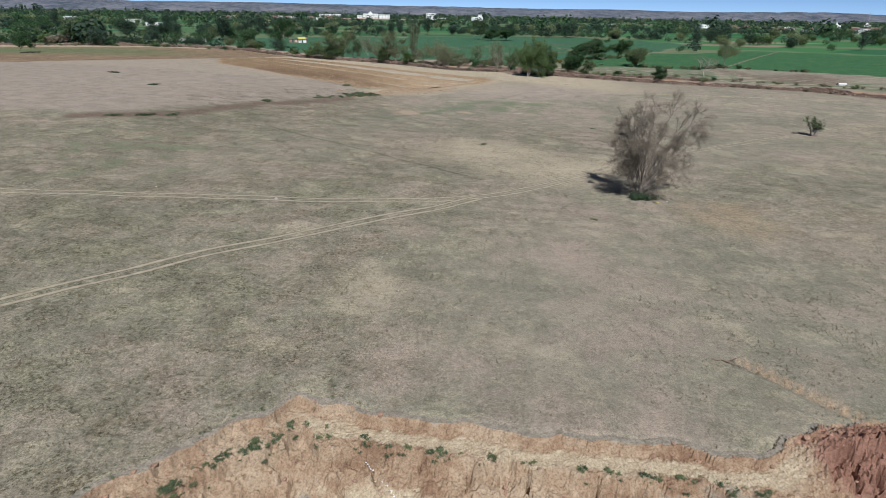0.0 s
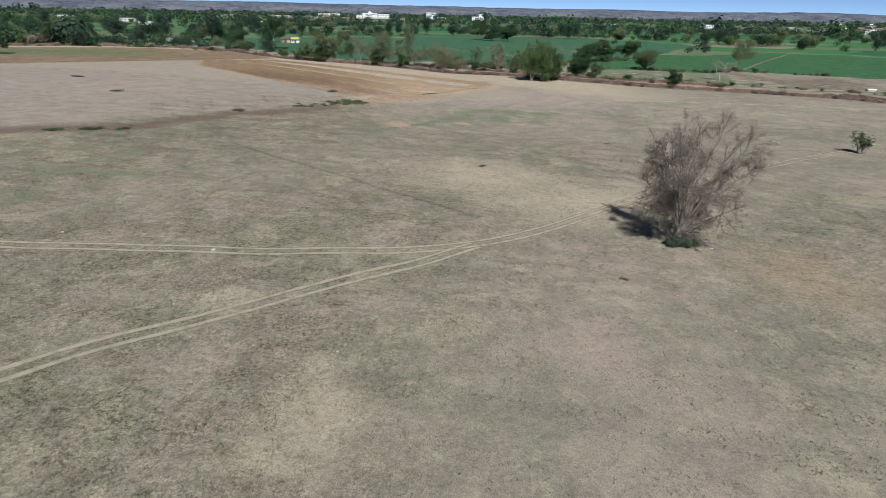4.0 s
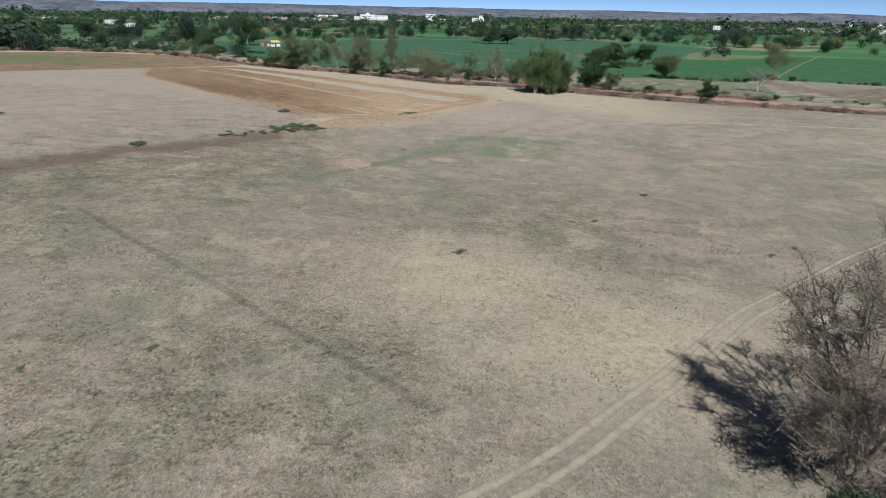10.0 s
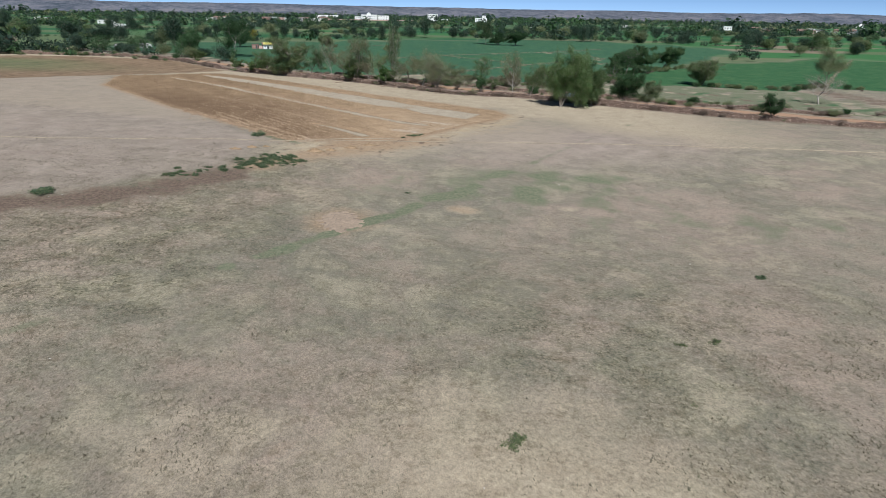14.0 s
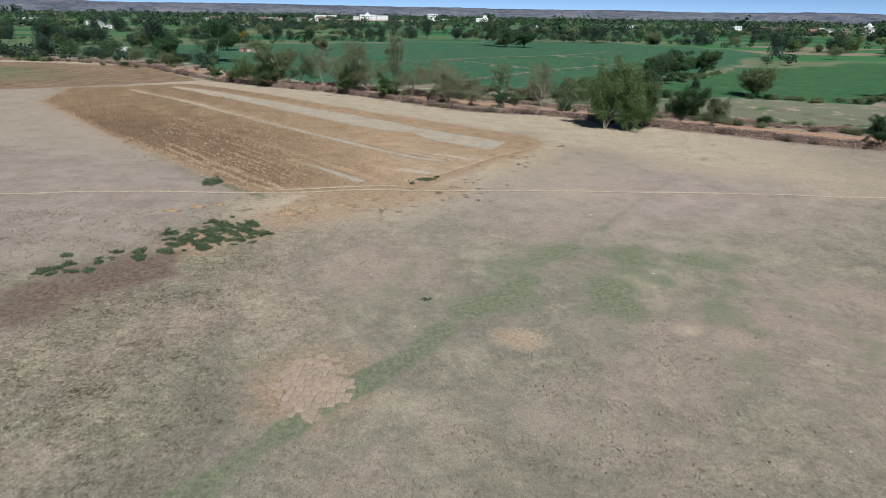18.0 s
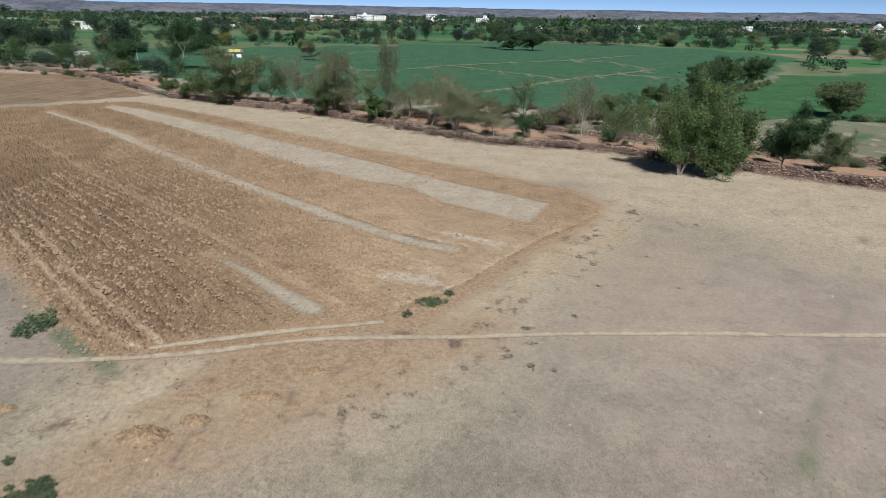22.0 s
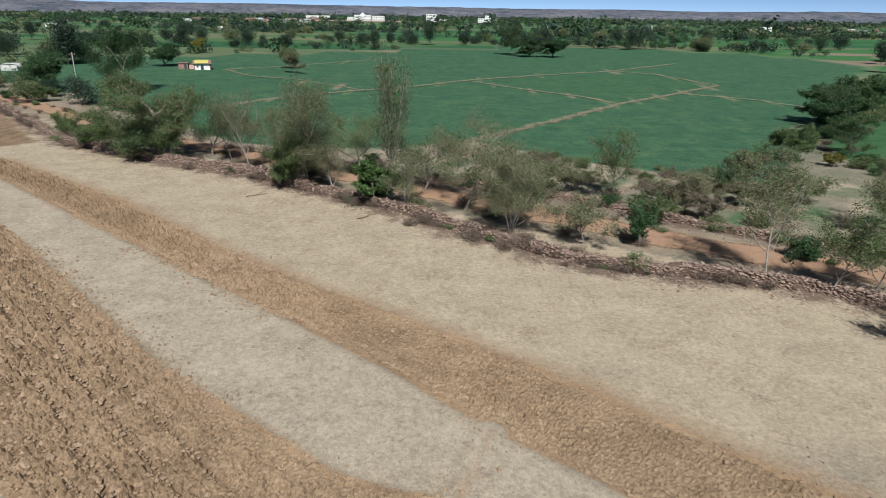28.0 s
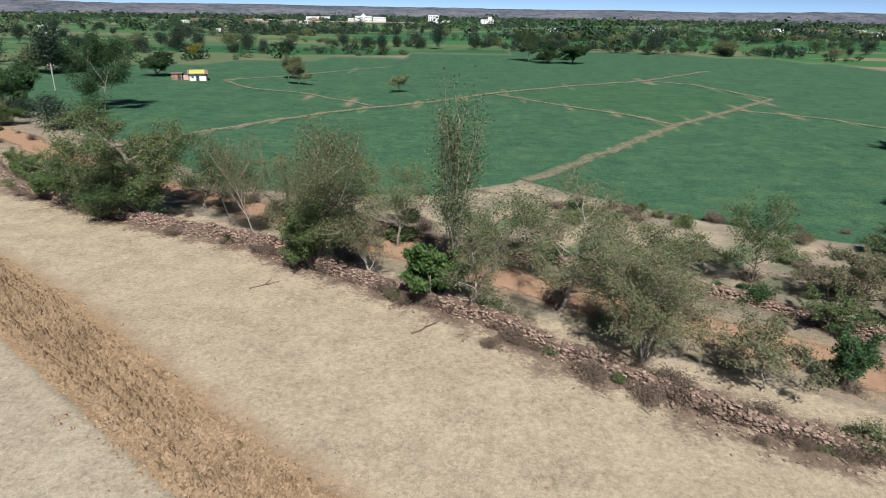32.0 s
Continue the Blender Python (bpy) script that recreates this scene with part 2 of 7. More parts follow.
def ground_material():
    m, nt, ln, b = nodes_of("dry_pasture_and_fields")
    pos = nt.new("ShaderNodeTexCoord").outputs["Object"]

    def at(name):
        n = nt.new("ShaderNodeAttribute")
        n.attribute_name = name
        return n.outputs["Fac"]

    big, mid = noise_tex(nt, ln, 0.05, 5, 0.65, pos, 0.2), noise_tex(nt, ln, 0.33, 6, 0.7, pos, 0.1)
    fine, grain = noise_tex(nt, ln, 3.2, 6, 0.75, pos), noise_tex(nt, ln, 13.0, 4, 0.75, pos)
    patch = noise_tex(nt, ln, 0.12, 6, 0.75, pos, 0.2)
    # straw, thin soil and bleached tufts
    straw = ramp(nt, [(0.38, (0.17, 0.145, 0.11)), (0.46, (0.235, 0.203, 0.155)), (0.54, (0.3, 0.26, 0.195)), (0.63, (0.4, 0.35, 0.255))], mathn(nt, ln, "ADD", mathn(nt, ln, "MULTIPLY", mid, 0.5), mathn(nt, ln, "MULTIPLY", fine, 0.5)), ln).outputs[0]
    tone = ramp(nt, [(0.39, (0.375, 0.29, 0.226)), (0.455, (0.3, 0.248, 0.192)), (0.5, (0.185, 0.17, 0.13)), (0.54, (0.265, 0.24, 0.168)), (0.6, (0.43, 0.375, 0.262))], patch, ln).outputs[0]
    wide = ramp(nt, [(0.4, (0.325, 0.255, 0.2)), (0.47, (0.27, 0.226, 0.175)), (0.53, (0.235, 0.215, 0.155)), (0.6, (0.18, 0.168, 0.128))], big, ln).outputs[0]
    c = mixc(nt, ln, 0.42, mixc(nt, ln, 0.55, straw, tone), wide)
    # low dead stalks: dark specks that gather in loose drifts
    drift = ramp(nt, [(0.43, (0.12, 0.12, 0.12)), (0.55, (1, 1, 1))], noise_tex(nt, ln, 0.21, 5, 0.75, pos, 0.15), ln).outputs[0]
    stalk = noise_tex(nt, ln, 4.0, 5, 0.85, pos, 0.15)
    tuft = ramp(nt, [(0.48, (1.1, 1.09, 1.08)), (0.53, (0.66, 0.66, 0.62)), (0.58, (0.34, 0.35, 0.3))], stalk, ln).outputs[0]
    clump = ramp(nt, [(0.44, (0.1, 0.1, 0.1)), (0.6, (1, 1, 1))], noise_tex(nt, ln, 0.75, 5, 0.8, pos, 0.15), ln).outputs[0]
    loose = mathn(nt, ln, "MULTIPLY", drift, mathn(nt, ln, "ADD", mathn(nt, ln, "MULTIPLY", clump, 0.95), 0.3))
    c = mixc(nt, ln, mathn(nt, ln, "MULTIPLY", at("tufts"), loose, clamp=True), c, mixc(nt, ln, 1.0, c, tuft, "MULTIPLY"))
    tussock = ramp(nt, [(0.38, (1.14, 1.13, 1.1)), (0.5, (1.0, 1.0, 1.0)), (0.6, (0.82, 0.83, 0.8)), (0.7, (0.62, 0.64, 0.59))], noise_tex(nt, ln, 2.2, 6, 0.82, pos, 0.1), ln).outputs[0]
    rough_f = mathn(nt, ln, "ADD", mathn(nt, ln, "MULTIPLY", at("tufts"), 0.75), 0.3, clamp=True)
    c = mixc(nt, ln, rough_f, c, mixc(nt, ln, 1.0, c, tussock, "MULTIPLY"))
    blotch = ramp(nt, [(0.4, (1.1, 1.09, 1.07)), (0.52, (1.0, 1.0, 1.0)), (0.6, (0.86, 0.83, 0.8)), (0.68, (0.7, 0.66, 0.61))], noise_tex(nt, ln, 0.55, 6, 0.78, pos, 0.1), ln).outputs[0]
    c = mixc(nt, ln, mathn(nt, ln, "MULTIPLY", rough_f, 0.85), c, mixc(nt, ln, 1.0, c, blotch, "MULTIPLY"))
    crumb_n = ramp(nt, [(0.36, (0.7, 0.71, 0.68)), (0.5, (1.0, 1.0, 1.0)), (0.62, (1.2, 1.19, 1.16))], noise_tex(nt, ln, 6.5, 4, 0.75, pos), ln).outputs[0]
    c = mixc(nt, ln, rough_f, c, mixc(nt, ln, 1.0, c, crumb_n, "MULTIPLY"))
    dusky = mathn(nt, ln, "MULTIPLY", at("tufts"), drift, clamp=True)
    c = mixc(nt, ln, mathn(nt, ln, "MULTIPLY", dusky, 0.55), c, mixc(nt, ln, 1.0, c, (0.7, 0.75, 0.7), "MULTIPLY"))
    speck = ramp(nt, [(0.34, (0.72, 0.72, 0.71)), (0.5, (1.0, 1.0, 1.0)), (0.64, (1.18, 1.17, 1.15))], grain, ln).outputs[0]
    c = mixc(nt, ln, 0.9, c, mixc(nt, ln, 1.0, c, speck, "MULTIPLY"))

    def over(c, name, col, lo=0.35, hi=0.65, edge=0.5):
        f = mathn(nt, ln, "ADD", at(name), mathn(nt, ln, "MULTIPLY", mathn(nt, ln, "SUBTRACT", mixn, 0.5), edge))
        f = ramp(nt, [(lo, (0, 0, 0)), (hi, (1, 1, 1))], f, ln).outputs[0]
        return mixc(nt, ln, f, c, col)

    mixn = mathn(nt, ln, "ADD", mathn(nt, ln, "MULTIPLY", mid, 0.55), mathn(nt, ln, "MULTIPLY", fine, 0.45))
    pale_f = mathn(nt, ln, "ADD", mathn(nt, ln, "MULTIPLY", mid, 0.3), mathn(nt, ln, "MULTIPLY", stalk, 0.7))
    pale = ramp(nt, [(0.38, (0.478, 0.403, 0.288)), (0.48, (0.423, 0.353, 0.25)), (0.55, (0.355, 0.293, 0.206)), (0.64, (0.24, 0.193, 0.14))], pale_f, ln).outputs[0]
    pale = mixc(nt, ln, 0.6, pale, mixc(nt, ln, 1.0, pale, tussock, "MULTIPLY"))
    pale = mixc(nt, ln, 0.45, pale, mixc(nt, ln, 1.0, pale, blotch, "MULTIPLY"))
    pale = mixc(nt, ln, at("ash"), pale, mixc(nt, ln, 1.0, pale, (0.98, 1.0, 1.05), "MULTIPLY"))
    rosy = ramp(nt, [(0.4, (0.265, 0.215, 0.172)), (0.6, (0.36, 0.298, 0.238))], mixn, ln).outputs[0]
    c = over(c, "rosy", mixc(nt, ln, 0.8, rosy, mixc(nt, ln, 1.0, rosy, speck, "MULTIPLY")), 0.3, 1.0, 1.2)
    c = over(c, "pale", mixc(nt, ln, 0.8, pale, mixc(nt, ln, 1.0, pale, speck, "MULTIPLY")), 0.3, 0.9, 0.8)
    straw_c = ramp(nt, [(0.4, (0.48, 0.385, 0.25)), (0.5, (0.4, 0.315, 0.205)), (0.62, (0.24, 0.18, 0.122))], pale_f, ln).outputs[0]
    c = over(c, "straw", mixc(nt, ln, 0.7, straw_c, mixc(nt, ln, 1.0, straw_c, tussock, "MULTIPLY")), 0.3, 1.0, 1.6)
    bare = ramp(nt, [(0.38, (0.25, 0.172, 0.105)), (0.62, (0.415, 0.305, 0.195))], fine, ln).outputs[0]
    c = over(c, "bare", mixc(nt, ln, 0.9, bare, mixc(nt, ln, 1.0, bare, speck, "MULTIPLY")), 0.4, 1.1, 1.6)
    weed = ramp(nt, [(0.4, (0.128, 0.145, 0.086)), (0.6, (0.215, 0.217, 0.14))], fine, ln).outputs[0]
    c = over(c, "weed", mixc(nt, ln, 0.9, weed, mixc(nt, ln, 1.0, weed, speck, "MULTIPLY")), 0.5, 1.9, 2.6)
    marsh = ramp(nt, [(0.4, (0.105, 0.077, 0.058)), (0.6, (0.22, 0.163, 0.12))], fine, ln).outputs[0]
    c = over(c, "marsh", mixc(nt, ln, 0.9, marsh, mixc(nt, ln, 1.0, marsh, speck, "MULTIPLY")), 0.48, 0.85, 3.6)
    soil_f = mathn(nt, ln, "ADD", mathn(nt, ln, "ADD", mathn(nt, ln, "MULTIPLY", fine, 0.3), mathn(nt, ln, "MULTIPLY", grain, 0.2)), mathn(nt, ln, "ADD", mathn(nt, ln, "MULTIPLY", mid, 0.25), mathn(nt, ln, "MULTIPLY", patch, 0.25)))
    soil = ramp(nt, [(0.4, (0.13, 0.085, 0.05)), (0.47, (0.215, 0.145, 0.082)), (0.53, (0.275, 0.187, 0.107)), (0.6, (0.36, 0.255, 0.15))], soil_f, ln).outputs[0]
    drill = nt.new("ShaderNodeMapping")
    drill.inputs["Rotation"].default_value = (0, 0, radians(-49))
    drill.inputs["Scale"].default_value = (0.9, 0.04, 0.1)
    ln.new(pos, drill.inputs[0])
    lines = ramp(nt, [(0.38, (0.66, 0.65, 0.64)), (0.5, (1.0, 1.0, 1.0)), (0.62, (1.2, 1.21, 1.23))], noise_tex(nt, ln, 1.0, 5, 0.75, drill.outputs[0]), ln).outputs[0]
    worked = mixc(nt, ln, 0.8, soil, mixc(nt, ln, 1.0, soil, lines, "MULTIPLY"))
    c = over(c, "fallow", mixc(nt, ln, 1.0, mixc(nt, ln, 1.0, worked, (0.93, 0.97, 1.06), "MULTIPLY"), speck, "MULTIPLY"), 0.38, 0.62, 1.8)
    fresh = mixc(nt, ln, 1.0, soil, (1.27, 1.28, 1.32), "MULTIPLY")
    c = over(c, "plough", mixc(nt, ln, 1.0, fresh, speck, "MULTIPLY"), 0.38, 0.62, 1.8)
    cut = ramp(nt, [(0.3, (0.27, 0.15, 0.09)), (0.7, (0.46, 0.31, 0.19))], mid, ln).outputs[0]
    c = over(c, "cut", cut, 0.3, 0.6, 0.5)
    # crops: long soft rows of slightly different green
    row = nt.new("ShaderNodeMapping")
    row.inputs["Rotation"].default_value = (0, 0, radians(38))
    row.inputs["Scale"].default_value = (0.05, 0.35, 0.1)
    ln.new(pos, row.inputs[0])
    rows = noise_tex(nt, ln, 1.0, 4, 0.6, row.outputs[0])
    crop_f = mathn(nt, ln, "ADD", mathn(nt, ln, "MULTIPLY", rows, 0.08), mathn(nt, ln, "ADD", mathn(nt, ln, "MULTIPLY", fine, 0.32), mathn(nt, ln, "ADD", mathn(nt, ln, "MULTIPLY", mid, 0.32), mathn(nt, ln, "MULTIPLY", patch, 0.28))))
    crop = ramp(nt, [(0.38, (0.034, 0.08, 0.05)), (0.46, (0.05, 0.12, 0.069)), (0.53, (0.066, 0.145, 0.078)), (0.6, (0.095, 0.168, 0.086)), (0.69, (0.15, 0.185, 0.1))], crop_f, ln).outputs[0]
    crop = mixc(nt, ln, 1.0, crop, mixc(nt, ln, 1.0, crop, tussock, "MULTIPLY"))
    crop = mixc(nt, ln, 0.8, crop, mixc(nt, ln, 1.0, crop, blotch, "MULTIPLY"))
    crop = mixc(nt, ln, 0.45, crop, mixc(nt, ln, 1.0, crop, tuft, "MULTIPLY"))
    bloom = mathn(nt, ln, "MULTIPLY", ramp(nt, [(0.5, (0, 0, 0)), (0.66, (1, 1, 1))], patch, ln).outputs[0], ramp(nt, [(0.5, (0, 0, 0)), (0.62, (1, 1, 1))], grain, ln).outputs[0])
    crop = mixc(nt, ln, mathn(nt, ln, "MULTIPLY", bloom, 0.22), crop, (0.26, 0.25, 0.06))
    c = over(c, "crop", mixc(nt, ln, 0.9, crop, mixc(nt, ln, 1.0, crop, speck, "MULTIPLY")), 0.35, 0.65, 1.3)
    lush = ramp(nt, [(0.39, (0.03, 0.085, 0.038)), (0.47, (0.046, 0.122, 0.052)), (0.53, (0.066, 0.145, 0.06)), (0.6, (0.11, 0.17, 0.076))], crop_f, ln).outputs[0]
    lush = mixc(nt, ln, 0.5, lush, mixc(nt, ln, 1.0, lush, tuft, "MULTIPLY"))
    c = over(c, "lush", mixc(nt, ln, 0.9, lush, mixc(nt, ln, 1.0, lush, speck, "MULTIPLY")), 0.35, 0.65, 1.2)
    # the plain beyond: a patchwork of plots
    turn = nt.new("ShaderNodeMapping")
    turn.inputs["Rotation"].default_value = (0, 0, radians(24))
    turn.inputs["Scale"].default_value = (1 / 150, 1 / 60, 0)
    ln.new(pos, turn.inputs[0])
    vor = nt.new("ShaderNodeTexVoronoi")
    vor.distance, vor.inputs["Scale"].default_value = "CHEBYCHEV", 1.0
    vor.inputs["Randomness"].default_value = 0.75
    ln.new(turn.outputs[0], vor.inputs["Vector"])
    sep = nt.new("ShaderNodeSeparateColor")
    ln.new(vor.outputs["Color"], sep.inputs[0])
    plots = ramp(nt, [(0.0, (0.04, 0.115, 0.05)), (0.25, (0.06, 0.155, 0.055)), (0.5, (0.085, 0.15, 0.065)), (0.68, (0.12, 0.16, 0.08)), (0.84, (0.15, 0.17, 0.09)), (0.95, (0.23, 0.19, 0.13))], sep.outputs[0], ln)
    plots.color_ramp.interpolation = "CONSTANT"
    pc = mixc(nt, ln, 0.5, plots.outputs[0], mixc(nt, ln, 1.0, plots.outputs[0], speck, "MULTIPLY"))
    c = mixc(nt, ln, at("plain"), c, pc)
    ln.new(c, b.inputs["Base Color"])
    b.inputs["Roughness"].default_value = 0.95
    b.inputs["Specular IOR Level"].default_value = 0.075
    bump(nt, ln, b, mathn(nt, ln, "ADD", fine, mathn(nt, ln, "MULTIPLY", grain, 0.3)), 0.45, 0.12)
    return m


def soft_strip(name, light, dark, lo=0.3, hi=0.7):
    """Worn earth whose edges fade into what lies under it."""
    m, nt, ln, b = nodes_of(name)
    pos = nt.new("ShaderNodeTexCoord").outputs["Object"]
    fine, grain = noise_tex(nt, ln, 1.3, 4, 0.7, pos), noise_tex(nt, ln, 9.0, 3, 0.7, pos)
    c = ramp(nt, [(0.3, dark), (0.7, light)], mathn(nt, ln, "ADD", mathn(nt, ln, "MULTIPLY", fine, 0.6), mathn(nt, ln, "MULTIPLY", grain, 0.4)), ln).outputs[0]
    ln.new(c, b.inputs["Base Color"])
    b.inputs["Roughness"].default_value = 0.95
    b.inputs["Specular IOR Level"].default_value = 0.075
    a = nt.new("ShaderNodeAttribute")
    a.attribute_name = "cover"
    f = mathn(nt, ln, "ADD", a.outputs["Fac"], mathn(nt, ln, "MULTIPLY", mathn(nt, ln, "SUBTRACT", fine, 0.5), 1.1))
    top = min(1.0, (1 - lo) / (hi - lo))
    ln.new(ramp(nt, [(lo, (0, 0, 0)), (min(hi, 1.0), (top, top, top))], f, ln).outputs[0], b.inputs["Alpha"])
    bump(nt, ln, b, grain, 0.4, 0.05)
    return m


M_GROUND = ground_material()
M_RUT = soft_strip("worn_rut", (0.42, 0.36, 0.255), (0.345, 0.293, 0.207), 0.05, 1.1)
M_PATH = soft_strip("footpath_dust", (0.5, 0.418, 0.296), (0.42, 0.345, 0.24), 0.12, 1.05)
M_LANE = soft_strip("red_lane_earth", (0.42, 0.275, 0.175), (0.3, 0.185, 0.115))
M_SWARD = soft_strip("worn_grass_line", (0.17, 0.16, 0.12), (0.12, 0.118, 0.086), 0.2, 3.6)
M_BUND = soft_strip("dry_bund", (0.345, 0.292, 0.205), (0.155, 0.168, 0.095), 0.32, 1.3)
M_BARK = plain("grey_bark", (0.2, 0.17, 0.135), 0.9, 0.2, 3.0, bumpy=0.5)
M_BARK_PALE = plain("pale_bark", (0.33, 0.295, 0.245), 0.85, 0.2, 3.0, bumpy=0.4)
M_TWIG = plain("bare_twigs", (0.215, 0.178, 0.145), 0.9, 0.2, 2.0)
M_STONE = plain("field_stone", (0.29, 0.208, 0.157), 0.9, 0.28, 2.2, random_piece=0.7, bumpy=0.5)
M_CORE = plain("wall_core_earth", (0.16, 0.108, 0.078), 0.95, 0.2, 2.0)
GREEN = leafy("leaf_green", [(0.0, (0.062, 0.108, 0.04)), (0.5, (0.11, 0.165, 0.062)), (0.85, (0.175, 0.22, 0.088)), (1.0, (0.25, 0.25, 0.12))], 0.3)
DEEP = leafy("leaf_deep_green", [(0.0, (0.0352, 0.074, 0.0315)), (0.6, (0.0661, 0.129, 0.0529)), (1.0, (0.117, 0.182, 0.0786))], 0.4)
BRIGHT = leafy("leaf_bright_green", [(0.0, (0.058, 0.13, 0.034)), (0.6, (0.115, 0.205, 0.06)), (1.0, (0.21, 0.27, 0.11))])
WEED = leafy("leaf_weed", [(0.0, (0.05, 0.085, 0.046)), (0.6, (0.085, 0.132, 0.07)), (0.9, (0.125, 0.168, 0.09)), (1.0, (0.2, 0.2, 0.125))], 0.3)
BRUSH = leafy("leaf_dead_brush", [(0.0, (0.13, 0.1, 0.078)), (0.6, (0.225, 0.172, 0.132)), (0.9, (0.31, 0.243, 0.185)), (1.0, (0.17, 0.18, 0.1))], 0.35)
OLIVE = leafy("leaf_olive", [(0.0, (0.109, 0.147, 0.071)), (0.6, (0.18, 0.212, 0.101)), (1.0, (0.267, 0.271, 0.142))], 0.3)
MIXED = leafy("leaf_green_and_red", [(0.0, (0.085, 0.13, 0.058)), (0.45, (0.14, 0.185, 0.085)), (0.7, (0.21, 0.205, 0.115)), (0.88, (0.3, 0.2, 0.135)), (1.0, (0.37, 0.275, 0.19))], 0.3)
DRY = leafy("leaf_dry", [(0.0, (0.17, 0.135, 0.1)), (0.6, (0.25, 0.2, 0.15)), (0.85, (0.3, 0.245, 0.18)), (1.0, (0.19, 0.195, 0.11))], 0.4)
YELLOW = leafy("leaf_yellow", [(0.0, (0.22, 0.19, 0.04)), (0.6, (0.4, 0.33, 0.05)), (1.0, (0.18, 0.21, 0.05))])
FAR_GREEN = leafy("leaf_far_green", [(0.0, (0.034, 0.06, 0.042)), (0.5, (0.05, 0.085, 0.056)), (0.9, (0.075, 0.112, 0.068)), (1.0, (0.12, 0.13, 0.085))], 0.3)
GRASS = leafy("dry_grass", [(0.0, (0.22, 0.185, 0.14)), (0.6, (0.31, 0.265, 0.195)), (0.9, (0.38, 0.33, 0.24)), (1.0, (0.22, 0.225, 0.14))], 0.3, 0.8)


TUFT = leafy("dead_tuft", [(0.0, (0.17, 0.152, 0.108)), (0.5, (0.23, 0.205, 0.145)), (0.85, (0.31, 0.27, 0.19)), (1.0, (0.18, 0.195, 0.115))], 0.3, 0.85)


# ---- mesh helpers ----
def mesh_of(name, verts, faces, mat, smooth=False):
    me = bpy.data.meshes.new(name)
    me.from_pydata(verts, [], faces)
    for one in mat if isinstance(mat, (list, tuple)) else [mat]:
        me.materials.append(one)
    if smooth:
        me.shade_smooth()
    return me


def part(name, data, parent=None, label=""):
    ob = new(name, data)
    if parent is not None:
        ob.parent = parent
    return tagged(ob, label)


def grid_mesh(name, xs, ys, zf, mat, fields=(), smooth=True, keep=None):
    """A sheet over the given x and y values, with named values at its points."""
    X, Y = np.meshgrid(xs, ys)
    Z = zf(X, Y)
    nx, ny = len(xs), len(ys)
    idx = np.arange(nx * ny).reshape(ny, nx)
    quads = np.stack([idx[:-1, :-1], idx[:-1, 1:], idx[1:, 1:], idx[1:, :-1]], -1).reshape(-1, 4)
    pts = np.stack([X, Y, Z], -1).reshape(-1, 3)
    vals = {n: np.asarray(v, float).reshape(-1) for n, v in fields}
    if keep is not None:
        ok = keep.reshape(-1)
        quads = quads[ok[quads].all(1)]
        used = np.unique(quads)
        remap = np.zeros(len(pts), int)
        remap[used] = np.arange(len(used))
        quads, pts, vals = remap[quads], pts[used], {n: v[used] for n, v in vals.items()}
    me = bpy.data.meshes.new(name)
    me.vertices.add(len(pts)), me.loops.add(quads.size), me.polygons.add(len(quads))
    me.vertices.foreach_set("co", pts.ravel())
    me.loops.foreach_set("vertex_index", quads.ravel())
    me.polygons.foreach_set("loop_start", np.arange(0, quads.size, 4))
    me.update(calc_edges=True)
    me.materials.append(mat)
    for n, v in vals.items():
        me.attributes.new(n, "FLOAT", "POINT").data.foreach_set("value", v)
    if smooth:
        me.shade_smooth()
    else:
        me.shade_flat()
    return me


def axis(lo, hi, step, far_lo, far_hi, grow=1.16):
    core = list(np.arange(lo, hi + step / 2, step))
    a, s = [], step
    while (a[-1] if a else lo) > far_lo:
        s *= grow
        a.append((a[-1] if a else lo) - s)
    b, s = [], step
    while (b[-1] if b else hi) < far_hi:
        s *= grow
        b.append((b[-1] if b else hi) + s)
    return np.array(a[::-1] + core + b)


# ---- ground ----
gx, gy = axis(-72, 92, 0.5, -4900, 4900), axis(26, 300, 0.5, -900, 4700)
X, Y = np.meshgrid(gx, gy)
soft = lambda d, w: np.clip(d / (2 * w) + 0.5, 0, 1)  # noqa: E731
in_field = soft(depth_in(X, Y, FIELD), 0.7)
left_out = np.zeros_like(X)
for ring, w in ((STRIP_WIDE, 0.5), (STRIP_END, 0.5)):
    left_out = np.maximum(left_out, soft(depth_in(X, Y, ring), w))
for line, w in ((STRIP_LONG, 0.95), (STRIP_NEAR, 0.8), (STRIP_LOW, 0.15 + 0.085 * np.clip(198 - Y, 0, 9)), (STRIP_HIGH, 0.7), (STRIP_GAP, 0.9)):
    left_out = np.maximum(left_out, soft(w - to_line(X, Y, line), 0.4))
plough = in_field * (1 - left_out)
core = depth_in(X, Y, FIELD)
for ring in (STRIP_WIDE, STRIP_END):
    core = np.minimum(core, -depth_in(X, Y, ring))
for line in (STRIP_LONG, STRIP_NEAR, STRIP_LOW, STRIP_HIGH, *FOOTPATHS[:2]):
    core = np.minimum(core, to_line(X, Y, line) - 0.9)
far_plough = soft(depth_in(X, Y, FAR_FIELD), 2.5)
lane_d, wall_d = to_line(X, Y, LANE), to_line(X, Y, WALL_NEAR)
verge = np.exp(-((lane_d / 6.0) ** 2))
far_side = inside(X, Y, LANE + [(200.0, 900.0), (-235.0, 900.0)])
crop = soft(depth_in(X, Y, CROP), 0.8)
for line in BUNDS:
    crop = crop * soft(to_line(X, Y, line) - 0.7, 0.5)
lush = soft(depth_in(X, Y, CROP_EAST), 1.2)
